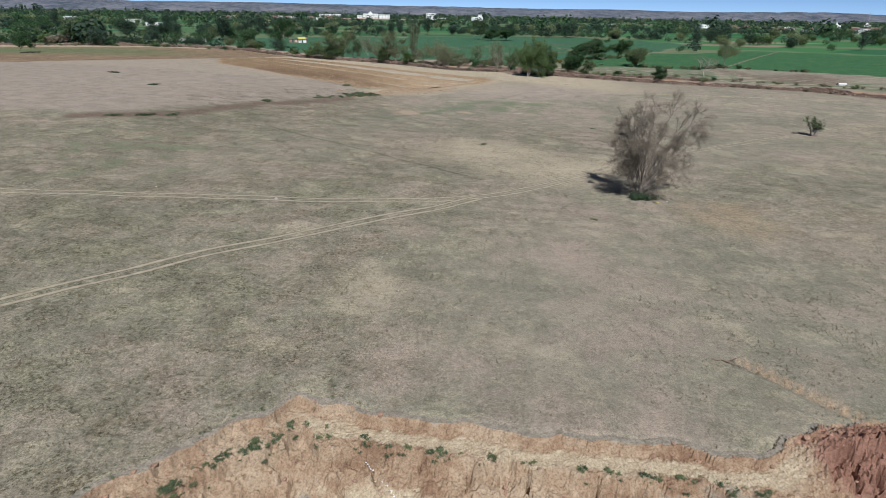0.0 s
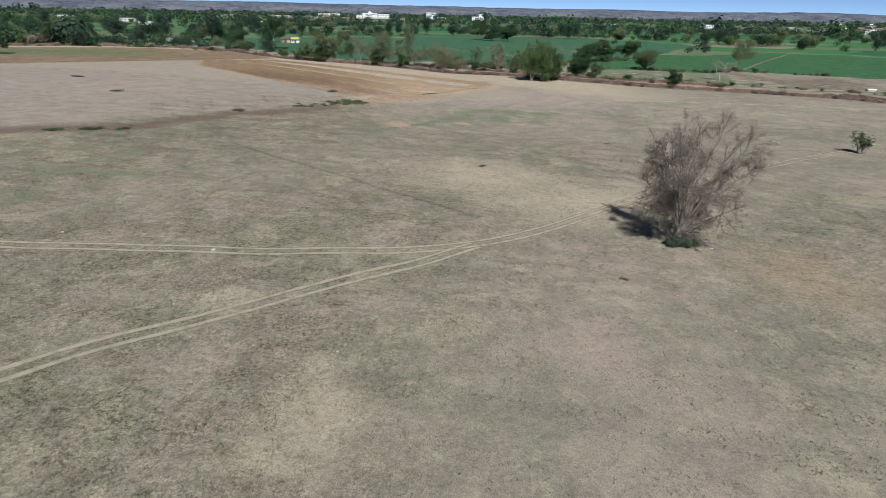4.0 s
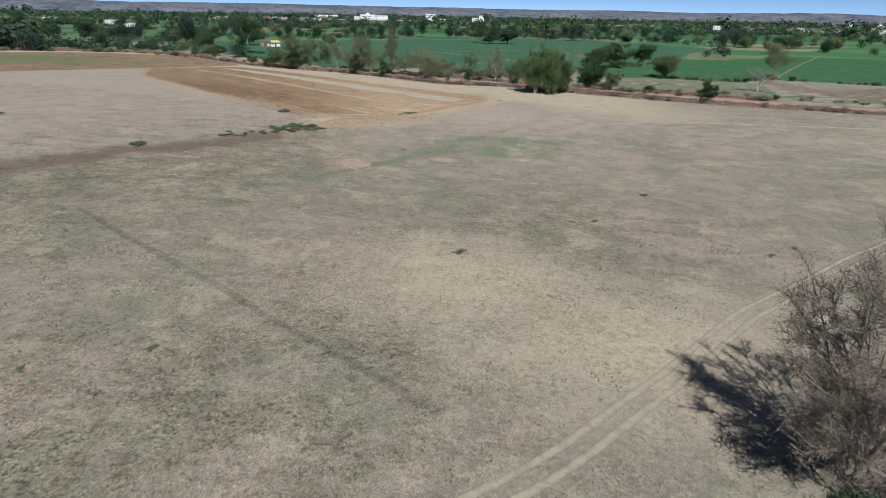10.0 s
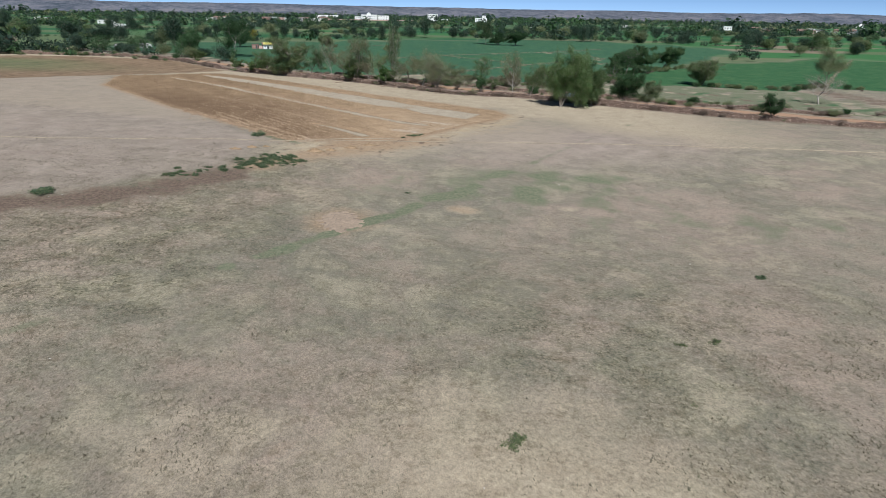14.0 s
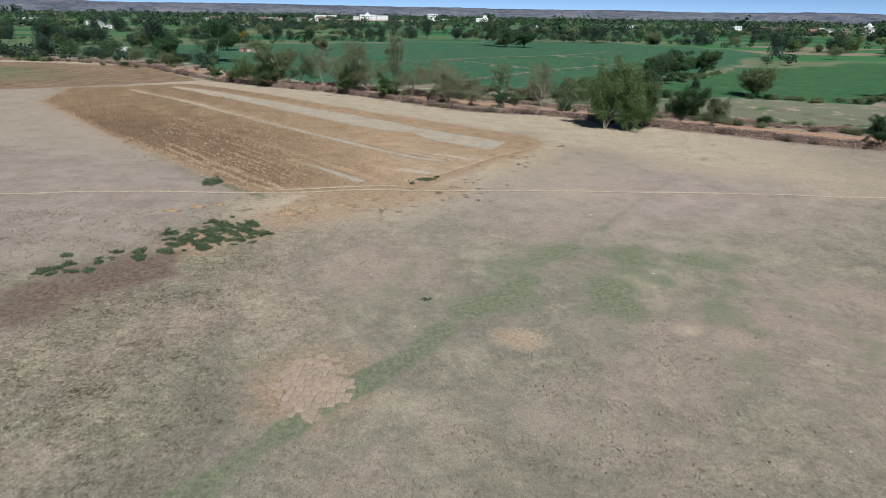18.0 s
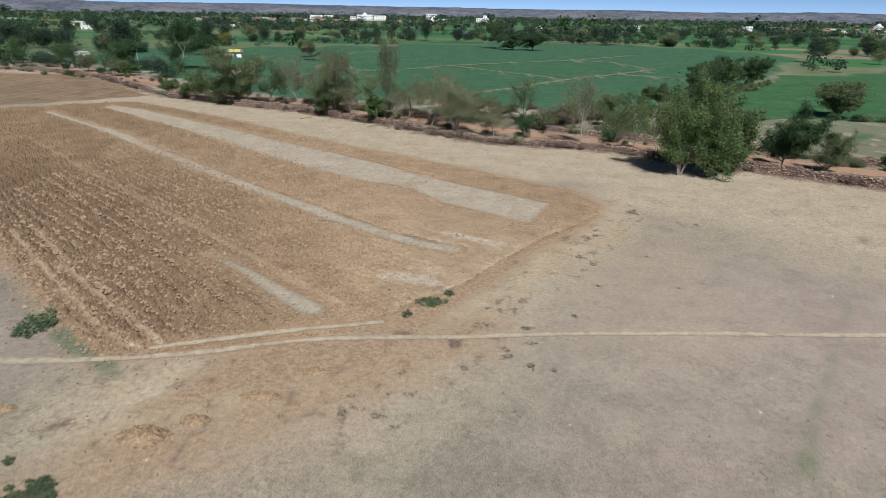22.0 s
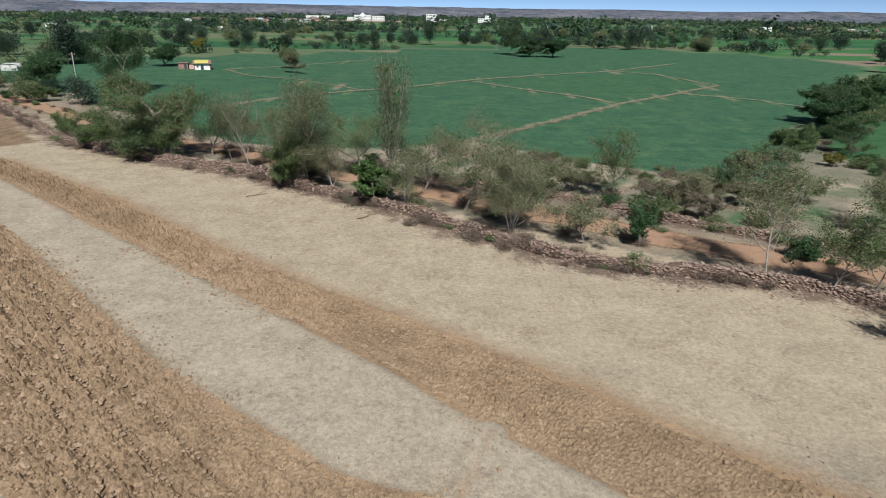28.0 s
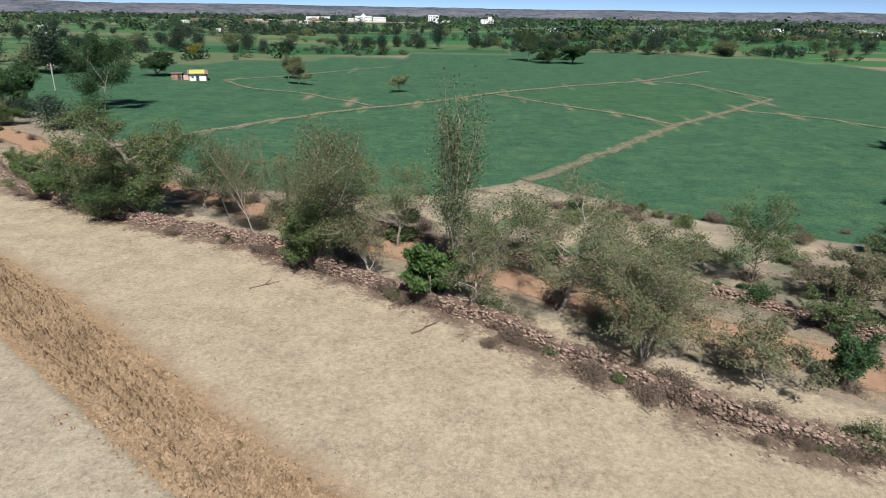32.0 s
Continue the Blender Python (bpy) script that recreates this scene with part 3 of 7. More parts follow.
meadow = 0.72 * soft(depth_in(X, Y, [(46.0, 264.0), (56.0, 252.0), (72.0, 241.0), (96.0, 228.0), (106.0, 262.0), (104.0, 272.0), (89.0, 278.0), (74.0, 283.0), (58.0, 286.0)]), 2.0)
lush = np.maximum(lush, 0.46 * soft(depth_in(X, Y, [(3.2, 403.0), (38.9, 351.7), (81.6, 396.7), (60.9, 445.0)]), 1.0))
beyond = soft(lane_d - 40, 14) * (Y > 150) * (1 - np.maximum(crop, lush)) * soft(Y - 330 + 0.2 * np.abs(X), 40)
beyond = np.maximum(beyond, ease(300, 500, np.abs(X)) * (Y > 100))
pale = np.maximum(0.95 * left_out * in_field, 1.0 * (1 - far_side) * (1 - 0.7 * ease(38, 75, X)) * np.exp(-((np.maximum(wall_d - 12 - 10 * ease(0, 45, X) + 3 * wave(X, Y, 14, 66), 0) / 16) ** 2)) * (depth_in(X, Y, FIELD) < 0) * (lane_d > 5))
weed = 0.85 * np.exp(-(((X - 14) / 15) ** 2) - ((Y - 163) / 8) ** 2) + 2.4 * np.exp(-((to_line(X, Y, SEEP) / 0.8) ** 2)) + 0.65 * np.exp(-(((X - 35) / 22) ** 2) - ((Y - 150) / 9) ** 2) + 0.6 * np.exp(-(((X - 75) / 30) ** 2) - ((Y - 125) / 9) ** 2) + 0.45 * np.exp(-(((X + 4) / 9) ** 2) - ((Y - 158) / 6) ** 2) + 0.5 * np.exp(-(((lane_d - 16) / 9) ** 2)) * far_side * (1 - np.maximum(crop, lush))
pale = np.maximum(pale, 0.5 * ease(172, 190, Y + 0.25 * X) * (1 - ease(16, 40, X - 0.35 * (Y - 190))) * (depth_in(X, Y, FIELD) < 0) * (lane_d > 5) * (1 - far_side))
weed = weed + 0.5 * far_side * ease(6, 12, lane_d) * (1 - ease(45, 60, lane_d)) * ease(20, 45, X)
weed = weed + 1.15 * np.exp(-((to_line(X, Y, STREAK) / 0.9) ** 2)) * (1 - 0.5 * ease(172, 182, Y)) + 0.6 * np.exp(-(((X - 22) / 9) ** 2) - ((Y - 168) / 6) ** 2)
weed = weed + 0.35 * far_side * ease(4, 9, lane_d) * (1 - ease(34, 48, lane_d)) * (1 - np.maximum(crop, lush))
weed = weed + 0.75 * np.exp(-(((X + 42) / 22) ** 2) - ((Y - 100) / 24) ** 2)
weed = weed + 1.5 * np.exp(-((to_line(X, Y, [(-23.0, 184.6), (-21.2, 183.0), (-18.9, 181.1), (-17.6, 180.0)]) / 1.0) ** 2))
weed = weed + 2.2 * meadow
weed = weed + 0.75 * np.exp(-((to_line(X, Y, [(-24.6, 117.0), (-22.7, 120.8), (-17.4, 126.5), (-12.4, 133.5)]) / 0.7) ** 2))
weed = weed * np.clip(0.75 + 0.45 * wave(X, Y, 11, 61) + 0.4 * wave(X, Y, 4.5, 62), 0.1, 1.3)
marsh = np.maximum(np.exp(-((to_line(X, Y, MARSH) / 4.5) ** 2)), 0.95 * np.exp(-((wall_d / 3.2) ** 2)))
marsh = np.maximum(marsh, 0.95 * np.exp(-((to_line(X, Y, WALL_FAR) / 3.0) ** 2)))
bare = 0.72 * np.exp(-(((X - 34) / 9) ** 2) - ((Y - 78) / 10) ** 2) + 0.95 * np.exp(-(((X + 6) / 4.6) ** 2) - ((Y - 147) / 5.6) ** 2) + 0.7 * np.exp(-(((X - 6.8) / 3.0) ** 2) - ((Y - 154) / 2.4) ** 2)
bare = np.maximum(bare, np.exp(-((to_line(X, Y, FIELD + FIELD[:1]) / 1.7) ** 2)) * 0.85)
bare = np.maximum(bare, verge * 0.8)
bare = np.maximum(bare, 0.7 * np.exp(-((to_line(X, Y, STRIP_GAP) / 0.5) ** 2)))
band = far_side * ease(5, 9, lane_d) * (1 - ease(30, 45, lane_d)) * (1 - np.maximum(crop, lush))
lush = np.maximum(lush, band * np.clip(0.2 + 0.32 * wave(X, Y, 7, 63), 0, 0.6))
pale = np.maximum(pale, band * np.clip(0.55 + 0.4 * wave(X, Y, 9, 65), 0, 0.9))
marsh = np.maximum(marsh, band * np.clip(0.3 + 0.35 * wave(X, Y, 6, 64), 0, 1))
marsh = np.maximum(marsh, 0.75 * soft(depth_in(X, Y, [(106.0, 268.0), (118.0, 276.0), (121.0, 248.0), (146.0, 262.0), (150.0, 240.0), (130.0, 212.0), (112.0, 222.0)]), 3.0))
bare = np.maximum(bare, 1.15 * soft(depth_in(X, Y, MARGIN) + 0.3, 1.5))
bare = np.maximum(bare, 0.9 * np.exp(-((to_line(X, Y, [(-20.0, 166.0), (-15.0, 173.0), (-6.0, 180.0), (2.0, 187.0)]) / 4.2) ** 2)))
pale = np.maximum(pale, 0.9 * np.exp(-((np.maximum(-depth_in(X, Y, MARGIN), 0) / 8.0) ** 2)) * (depth_in(X, Y, FIELD) < 0))
pale = np.maximum(pale, 0.8 * np.exp(-(((X - 20) / 17) ** 2) - ((Y - 98) / 13) ** 2))
ring_d = np.maximum(-depth_in(X, Y, MARGIN), 0)
bare = np.maximum(bare, 0.45 * np.exp(-((ring_d / 5.0) ** 2)) * (0.75 + 0.4 * wave(X, Y, 5, 67)))
marsh = np.maximum(marsh, 0.75 * np.exp(-(((ring_d - 2.5) / 4.5) ** 2)) * (depth_in(X, Y, FIELD) < -0.5) * np.clip(1.3 * wave(X, Y, 2.6, 68) * (0.6 + 0.6 * wave(X, Y, 9, 69)), 0, 1))
pale = np.maximum(pale, 0.82 * np.exp(-(((X - 9) / 15) ** 2) - ((Y - 108) / 13) ** 2))
pale = np.maximum(pale, 0.6 * np.exp(-(((X + 4) / 5) ** 2) - ((Y - 55) / 7) ** 2))
pale = pale + 0.9 * np.exp(-(((X - 6.8) / 2.4) ** 2) - ((Y - 154) / 2.0) ** 2) + 0.8 * np.exp(-(((X - 18.8) / 1.6) ** 2) - ((Y - 156) / 1.2) ** 2)
rosy_v = 0.85 * soft(depth_in(X, Y, [(-20.0, 181.0), (-90.0, 262.0), (-240.0, 240.0), (-200.0, 120.0), (-62.0, 124.0), (-37.0, 148.0), (-22.0, 164.0)]), 4.0)
rosy_v = np.maximum(rosy_v, 1.05 * np.exp(-(((X - 24) / 34) ** 2) - ((Y - 189) / 20) ** 2) * (depth_in(X, Y, FIELD) < 0))
margin_d = np.maximum(-depth_in(X, Y, MARGIN), 0)
marsh = np.maximum(marsh, 0.62 * np.exp(-((margin_d / 9.0) ** 2)) * (depth_in(X, Y, FIELD) < -0.8) * np.clip(1.6 * wave(X, Y, 1.9, 73) - 0.25, 0, 1))
straw_v = (0.95 * np.exp(-((np.maximum(-depth_in(X, Y, MARGIN), 0) / 3.6) ** 2)) + 0.5 * np.exp(-(((X - 14) / 9) ** 2) - ((Y - 199) / 9) ** 2)) * (depth_in(X, Y, FIELD) < 0.3) * np.clip(0.8 + 0.4 * wave(X, Y, 4, 72), 0, 1.2)
pit = pit_edge(X, Y)
cut = np.where((Y < 60) & (pit > 0.3), 1.0, 0)
gully = to_line(X, Y, [(20.6, 47.0), (22.6, 44.3), (25.2, 41.0)])
bare = np.maximum(bare, 0.95 * np.exp(-(((gully - 0.35) / 0.4) ** 2)))
tufts = np.clip(0.45 + 0.55 * ease(14, -22, X + 0.1 * (Y - 80)) + 0.35 * wave(X, Y, 60, 3) - 0.6 * verge - 0.55 * ease(125, 175, Y), 0.15, 1)


def core_z(x, y):
    return height(x, y) + np.where(pit > -0.25, -0.6 - 3.6 * ease(-0.25, 1.2, pit), 0) * (y < 60) + 0.05 * wave(x, y, 9, 1) - 0.5 * np.exp(-((gully / 0.45) ** 2)) - 0.16 * ease(0.5, 1.2, core)


ground = part("ground", grid_mesh("ground", gx, gy, core_z, M_GROUND, [("plough", plough), ("fallow", far_plough * 0.9), ("crop", crop), ("lush", lush), ("plain", beyond), ("pale", pale), ("straw", straw_v), ("ash", left_out * in_field), ("rosy", rosy_v), ("weed", weed), ("marsh", marsh), ("bare", bare), ("cut", cut), ("tufts", tufts)]))
tagged(ground, "dry grazed pasture and farmland reaching the horizon", "ground", kind="structure")


def ribbon(name, line, width, mat, label, lift=0.02, offset=0.0, wobble=0.06, arch=0.0, seed=0, category="track"):
    """A strip along a line, thinning out towards its sides."""
    pts = []
    for (ax, ay), (bx, by) in zip(line, line[1:]):
        n = max(1, int(math.hypot(bx - ax, by - ay) / 1.2))
        pts += [(ax + (bx - ax) * i / n, ay + (by - ay) * i / n) for i in range(n)]
    pts.append(line[-1])
    p = np.array(pts)
    for _ in range(6):
        p[1:-1] = (p[:-2] + 2 * p[1:-1] + p[2:]) / 4
    d = np.gradient(p, axis=0)
    d /= np.linalg.norm(d, axis=1)[:, None]
    side = np.stack([-d[:, 1], d[:, 0]], 1)
    s = np.arange(len(p)) * 1.2
    mid = p + side * (offset + wobble * wave(s, s * 0 + seed, 14, seed))[:, None]
    w = width * (1 + 0.13 * wave(s, s * 0 + 5, 7, seed + 1))
    rows, cover = [], []
    for k, cv in ((-1, 0.0), (-0.55, 0.8), (0, 1.0), (0.55, 0.8), (1, 0.0)):
        q = mid + side * (w * k)[:, None]
        z = height(q[:, 0], q[:, 1]) + 0.05 * wave(q[:, 0], q[:, 1], 9, 1) + lift + arch * (1 - k * k)
        rows.append(np.column_stack([q, z]))
        cover.append(np.full(len(q), cv))
    v = np.stack(rows, 1).reshape(-1, 3)
    n = len(p)
    f = [(i * 5 + j, i * 5 + j + 1, i * 5 + j + 6, i * 5 + j + 5) for i in range(n - 1) for j in range(4)]
    me = mesh_of(name, v.tolist(), f, mat, True)
    me.attributes.new("cover", "FLOAT", "POINT").data.foreach_set("value", np.stack(cover, 1).ravel())
    return tagged(part(name, me), label, category, kind="structure")


for k, line in enumerate(TRACKS):
    for off in (-0.62, 0.62):
        ribbon("wheel_track", line, 0.34, M_RUT, "pale wheel rut worn through dry grass", 0.022 + 0.004 * k, off, seed=k)
for k, line in enumerate(FOOTPATHS):
    ribbon("footpath" if k < 2 else "worn_line", line, (0.4, 0.36, 0.5)[k], M_PATH if k < 2 else M_SWARD, "narrow pale footpath trodden across the pasture" if k < 2 else "faint old wheel line worn into the grass", 0.03 + 0.02 * (k == 1), seed=10 + k)
ribbon("dirt_lane", LANE, 3.0, M_LANE, "red earth farm lane between stone walls", 0.03, seed=20, wobble=0.3, category="lane")
for k, line in enumerate(BUNDS):
    ribbon("field_bund", line, (1.7, 1.0, 1.2, 1.6, 1.0, 0.8, 0.9, 1.1)[k], M_BUND, "low dry earth bund between green plots", 0.05, seed=30 + k, arch=0.25, wobble=0.4, category="bund")


# ---- ploughed soil: furrows and clods ----
px, py = np.arange(-88, 17.5, 0.12), np.arange(180, 284, 0.12)
PX, PY = np.meshgrid(px, py)
p_in = depth_in(PX, PY, FIELD)
p_out = np.full_like(PX, -9.0)
for ring in (STRIP_WIDE, STRIP_END):
    p_out = np.maximum(p_out, depth_in(PX, PY, ring))
for line, w in ((STRIP_LONG, 0.95), (STRIP_NEAR, 0.8), (STRIP_LOW, 0.15 + 0.085 * np.clip(198 - PY, 0, 9)), (STRIP_HIGH, 0.7), (STRIP_GAP, 0.9)):
    p_out = np.maximum(p_out, w - to_line(PX, PY, line))
for line in FOOTPATHS[:2]:
    p_out = np.maximum(p_out, 0.3 - to_line(PX, PY, line))
grit = rng.normal(size=PX.shape)
rows_n, cols_n = PX.shape
block_a = np.repeat(np.repeat(rng.normal(size=(rows_n // 2 + 1, cols_n // 2 + 1)), 2, 0), 2, 1)[:rows_n, :cols_n]
block_b = np.roll(np.repeat(np.repeat(rng.normal(size=(rows_n // 3 + 1, cols_n // 3 + 1)), 3, 0), 3, 1)[:rows_n, :cols_n], (1, 2), (0, 1))
lumps = 0.75 * block_a + 0.6 * block_b
p_edge = np.minimum(p_in, -p_out) + 0.25 * wave(PX, PY, 6, 2) + 0.22 * wave(PX, PY, 1.7, 22) + 0.15 + 0.2 * lumps
dust_v = ease(-16, 2, PX + 0.25 * (PY - 200)) * ease(226, 200, PY + 0.5 * PX) * (0.66 + 0.25 * wave(PX, PY, 7, 71))
for line, w in ((STRIP_SPOT, 1.6), (STRIP_BIT, 1.2)):
    dust_v = np.maximum(dust_v, 1.15 * np.exp(-((to_line(PX, PY, line) / w) ** 2)))
for line in ([(-37.1, 201.3), (-27.5, 191.6), (-21.1, 185.4), (-17.0, 182.4)], [(-34.8, 201.5), (-27.5, 193.6), (-22.0, 188.5), (-16.6, 183.7)], [(-60.0, 240.0), (-39.0, 219.5), (-17.8, 200.0), (-7.5, 190.6)]):
    dust_v = np.maximum(dust_v, (0.75 if line[0][1] < 210 else 0.4) * np.exp(-((to_line(PX, PY, line) / 0.28) ** 2)))
dust_v = np.clip(dust_v + 0.35 * np.exp(-(((p_edge - 0.3) / 0.7) ** 2)), 0, 1)


FURROWS = [([(-46.0, 221.5), (-30.8, 207.2), (-19.6, 196.7), (-12.5, 189.5)], 1), ([(-44.0, 218.0), (-27.1, 201.8), (-19.8, 194.5), (-14.8, 189.4)], 1), ([(-42.0, 213.5), (-22.8, 195.3), (-19.9, 192.4), (-16.9, 188.6)], 1), ([(-37.1, 201.3), (-27.5, 191.6), (-21.1, 185.4), (-17.0, 182.4)], -0.4), ([(-34.8, 201.5), (-27.5, 193.6), (-22.0, 188.5), (-16.6, 183.7)], -0.4), ([(-55.0, 234.0), (-39.0, 219.5), (-17.8, 200.0), (-7.5, 190.6)], -0.5), ([(-40.0, 206.0), (-24.0, 190.6), (-18.5, 185.2)], 0.8), ([(-40.0, 247.0), (-31.2, 237.8), (-26.3, 231.2), (-16.0, 221.5)], 1), ([(-36.0, 243.0), (-29.5, 237.2), (-24.6, 231.6), (-14.0, 222.0)], 0.9), ([(-42.0, 246.0), (-33.0, 236.5), (-27.0, 229.5), (-18.0, 220.5)], 0.9)]


def small_furrows(x, y):
    """How deep the plough cut, 0 to 1, along lines some 2 m apart on the wetter side."""
    at = (x * 0.69 + y * 0.724 + 0.25 * wave(x, y, 13, 14) + 0.1 * wave(x, y, 2.6, 15)) / 2.1
    off = (at - np.floor(at) - 0.5) * 2.1
    return np.exp(-((off / 0.17) ** 2)) * ease(0, -22, x + 0.3 * (y - 195)) * np.clip(0.6 + 0.6 * wave(x, y, 9, 16), 0, 1)


def soil_z(x, y):
    across = x * 0.655 + y * 0.755
    along = -x * 0.755 + y * 0.655
    rows = np.sin(across * 6.283 / 0.9 + 1.2 * wave(along, across, 17, 4))
    clod = 0.55 * np.clip(lumps, -0.7, 2.2) + 0.75 * np.clip(grit, -0.9, 2.2)
    fade = ease(-0.1, 1.3, p_edge)
    rough = (0.42 + 2.1 * np.clip(0.22 + 0.35 * wave(x, y, 26, 9) + 0.032 * (-x - 5), 0, 1)) * (1 - 0.75 * dust_v)
    cutting = 0.07 * small_furrows(x, y)
    for line, sign in FURROWS:
        d = to_line(x + 0.12 * wave(x, y, 3.1, 12), y, line)
        cutting += sign * 0.3 * np.exp(-((d / 0.16) ** 2)) - sign * 0.05 * np.exp(-(((d - 0.55) / 0.3) ** 2))
    relief = np.maximum(0.015 + rough * (0.04 * rows + 0.075 * clod) - cutting, -0.015 - 0.12 * ease(1.0, 1.9, p_edge))
    return height(x, y) + 0.05 * wave(x, y, 9, 1) - 0.05 + fade * (0.058 + relief)


M_SOIL, nt, ln, b = nodes_of("ploughed_soil")
pos = nt.new("ShaderNodeTexCoord").outputs["Object"]
n1, n2, n3 = noise_tex(nt, ln, 0.4, 4, 0.6, pos), noise_tex(nt, ln, 5.0, 5, 0.8, pos), noise_tex(nt, ln, 17.0, 3, 0.8, pos)
crumbs = mathn(nt, ln, "ADD", mathn(nt, ln, "MULTIPLY", n1, 0.2), mathn(nt, ln, "ADD", mathn(nt, ln, "MULTIPLY", n2, 0.45), mathn(nt, ln, "MULTIPLY", n3, 0.35)))
ln.new(ramp(nt, [(0.41, (0.135, 0.091, 0.054)), (0.48, (0.252, 0.176, 0.104)), (0.54, (0.328, 0.233, 0.14)), (0.61, (0.44, 0.327, 0.207))], crumbs, ln).outputs[0], b.inputs["Base Color"])
b.inputs["Roughness"].default_value = 0.95
b.inputs["Specular IOR Level"].default_value = 0.1
bump(nt, ln, b, mathn(nt, ln, "ADD", n2, mathn(nt, ln, "MULTIPLY", n3, 0.6)), 0.55, 0.08)
M_CLOD = plain("soil_clod", (0.3, 0.212, 0.131), 0.95, 0.2, 1.5)
nt, ln = M_SOIL.node_tree.nodes, M_SOIL.node_tree.links
# darkens the soil: broad damp areas, and painted shade along the furrows
damp_and_shade = nt.new("ShaderNodeAttribute")
damp_and_shade.attribute_name = "damp_and_shade"
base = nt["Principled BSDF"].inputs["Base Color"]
ln.new(mixc(nt, ln, damp_and_shade.outputs["Fac"], base.links[0].from_socket, (0.14, 0.092, 0.056)), base)
dusty = nt.new("ShaderNodeAttribute")
dusty.attribute_name = "dust"
dusty_f = mathn(nt, ln, "MULTIPLY", dusty.outputs["Fac"], ramp(nt, [(0.36, (0.25, 0.25, 0.25)), (0.6, (0.95, 0.95, 0.95))], noise_tex(nt, ln, 1.1, 5, 0.75, nt["Texture Coordinate"].outputs["Object"], 0.4), ln).outputs[0])
ln.new(mixc(nt, ln, dusty_f, base.links[0].from_socket, ramp(nt, [(0.0, (0.45, 0.335, 0.212)), (0.7, (0.46, 0.35, 0.228)), (1.0, (0.52, 0.44, 0.335))], dusty.outputs["Fac"], ln).outputs[0]), base)
damp_and_shade_v = np.clip(0.62 * ease(-4, -24, PX + 0.3 * (PY - 195)) * ease(240, 205, PY) + 0.34 * ease(-14, -58, PX) + 0.12 * wave(PX, PY, 8, 35), 0, 0.8)
# furrow shade put into the colour, as narrow dark lines
damp_and_shade_v = np.maximum(damp_and_shade_v, 0.35 * small_furrows(PX, PY))
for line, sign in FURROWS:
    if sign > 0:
        damp_and_shade_v = np.maximum(damp_and_shade_v, (0.95 if line[0][1] < 230 else 0.5) * np.exp(-((to_line(PX + 0.12 * wave(PX, PY, 3.1, 12), PY, line) / 0.19) ** 2)))
soil = part("ploughed_soil", grid_mesh("ploughed_soil", px, py, soil_z, M_SOIL, [("damp_and_shade", damp_and_shade_v), ("dust", dust_v)], smooth=False, keep=p_edge > -0.25), ground, "freshly ploughed orange-brown soil in furrows")

# loose clods on top of it
r_cl = np.random.default_rng(23)
cl = np.column_stack([r_cl.uniform(-45, 16, 190000), r_cl.uniform(180, 250, 190000)])
c_in = depth_in(cl[:, 0], cl[:, 1], FIELD)
for ring in (STRIP_WIDE, STRIP_END):
    c_in = np.minimum(c_in, -depth_in(cl[:, 0], cl[:, 1], ring))
for line, w in ((STRIP_LONG, 0.95), (STRIP_NEAR, 0.8), (STRIP_LOW, 0.6), (STRIP_GAP, 0.9)):
    c_in = np.minimum(c_in, to_line(cl[:, 0], cl[:, 1], line) - w)
for line in FOOTPATHS[:2]:
    c_in = np.minimum(c_in, to_line(cl[:, 0], cl[:, 1], line) - 0.35)
cl = cl[(c_in + 0.9 * np.abs(r_cl.normal(size=len(cl))) ** 2 * 0.5 > 0.3) & (r_cl.random(len(cl)) < 0.25 + 0.75 * np.clip(0.2 + 0.5 * wave(cl[:, 0], cl[:, 1], 26, 9) + 0.04 * (-cl[:, 0] - 5), 0, 1))][:50000]
octa = np.array([(1, 0, 0), (-1, 0, 0), (0, 1, 0), (0, -1, 0), (0, 0, 0.8), (0, 0, -0.8)])
octf = np.array([(0, 2, 4), (2, 1, 4), (1, 3, 4), (3, 0, 4), (2, 0, 5), (1, 2, 5), (3, 1, 5), (0, 3, 5)])
n_cl = len(cl)
sz = (r_cl.gamma(1.6, 0.02, n_cl) + 0.02) * (1 + 0.7 * ease(-4, -26, cl[:, 0]))
turn_cl = r_cl.uniform(0, 6.28, n_cl)
shape = octa[None] * (sz[:, None, None] * r_cl.uniform(0.6, 1.3, (n_cl, 6, 1)))
cs, sn = np.cos(turn_cl)[:, None], np.sin(turn_cl)[:, None]
cv = np.stack([shape[..., 0] * cs - shape[..., 1] * sn + cl[:, :1], shape[..., 0] * sn + shape[..., 1] * cs + cl[:, 1:], shape[..., 2] + (height(cl[:, 0], cl[:, 1]) + 0.05 * wave(cl[:, 0], cl[:, 1], 9, 1) + 0.05)[:, None]], -1)
cf = octf[None] + (np.arange(n_cl) * 6)[:, None, None]
tagged(part("soil_clods", mesh_of("soil_clods", cv.reshape(-1, 3).tolist(), cf.reshape(-1, 3).tolist(), M_CLOD), ground), "loose brown clods of ploughed earth", kind="stuff")

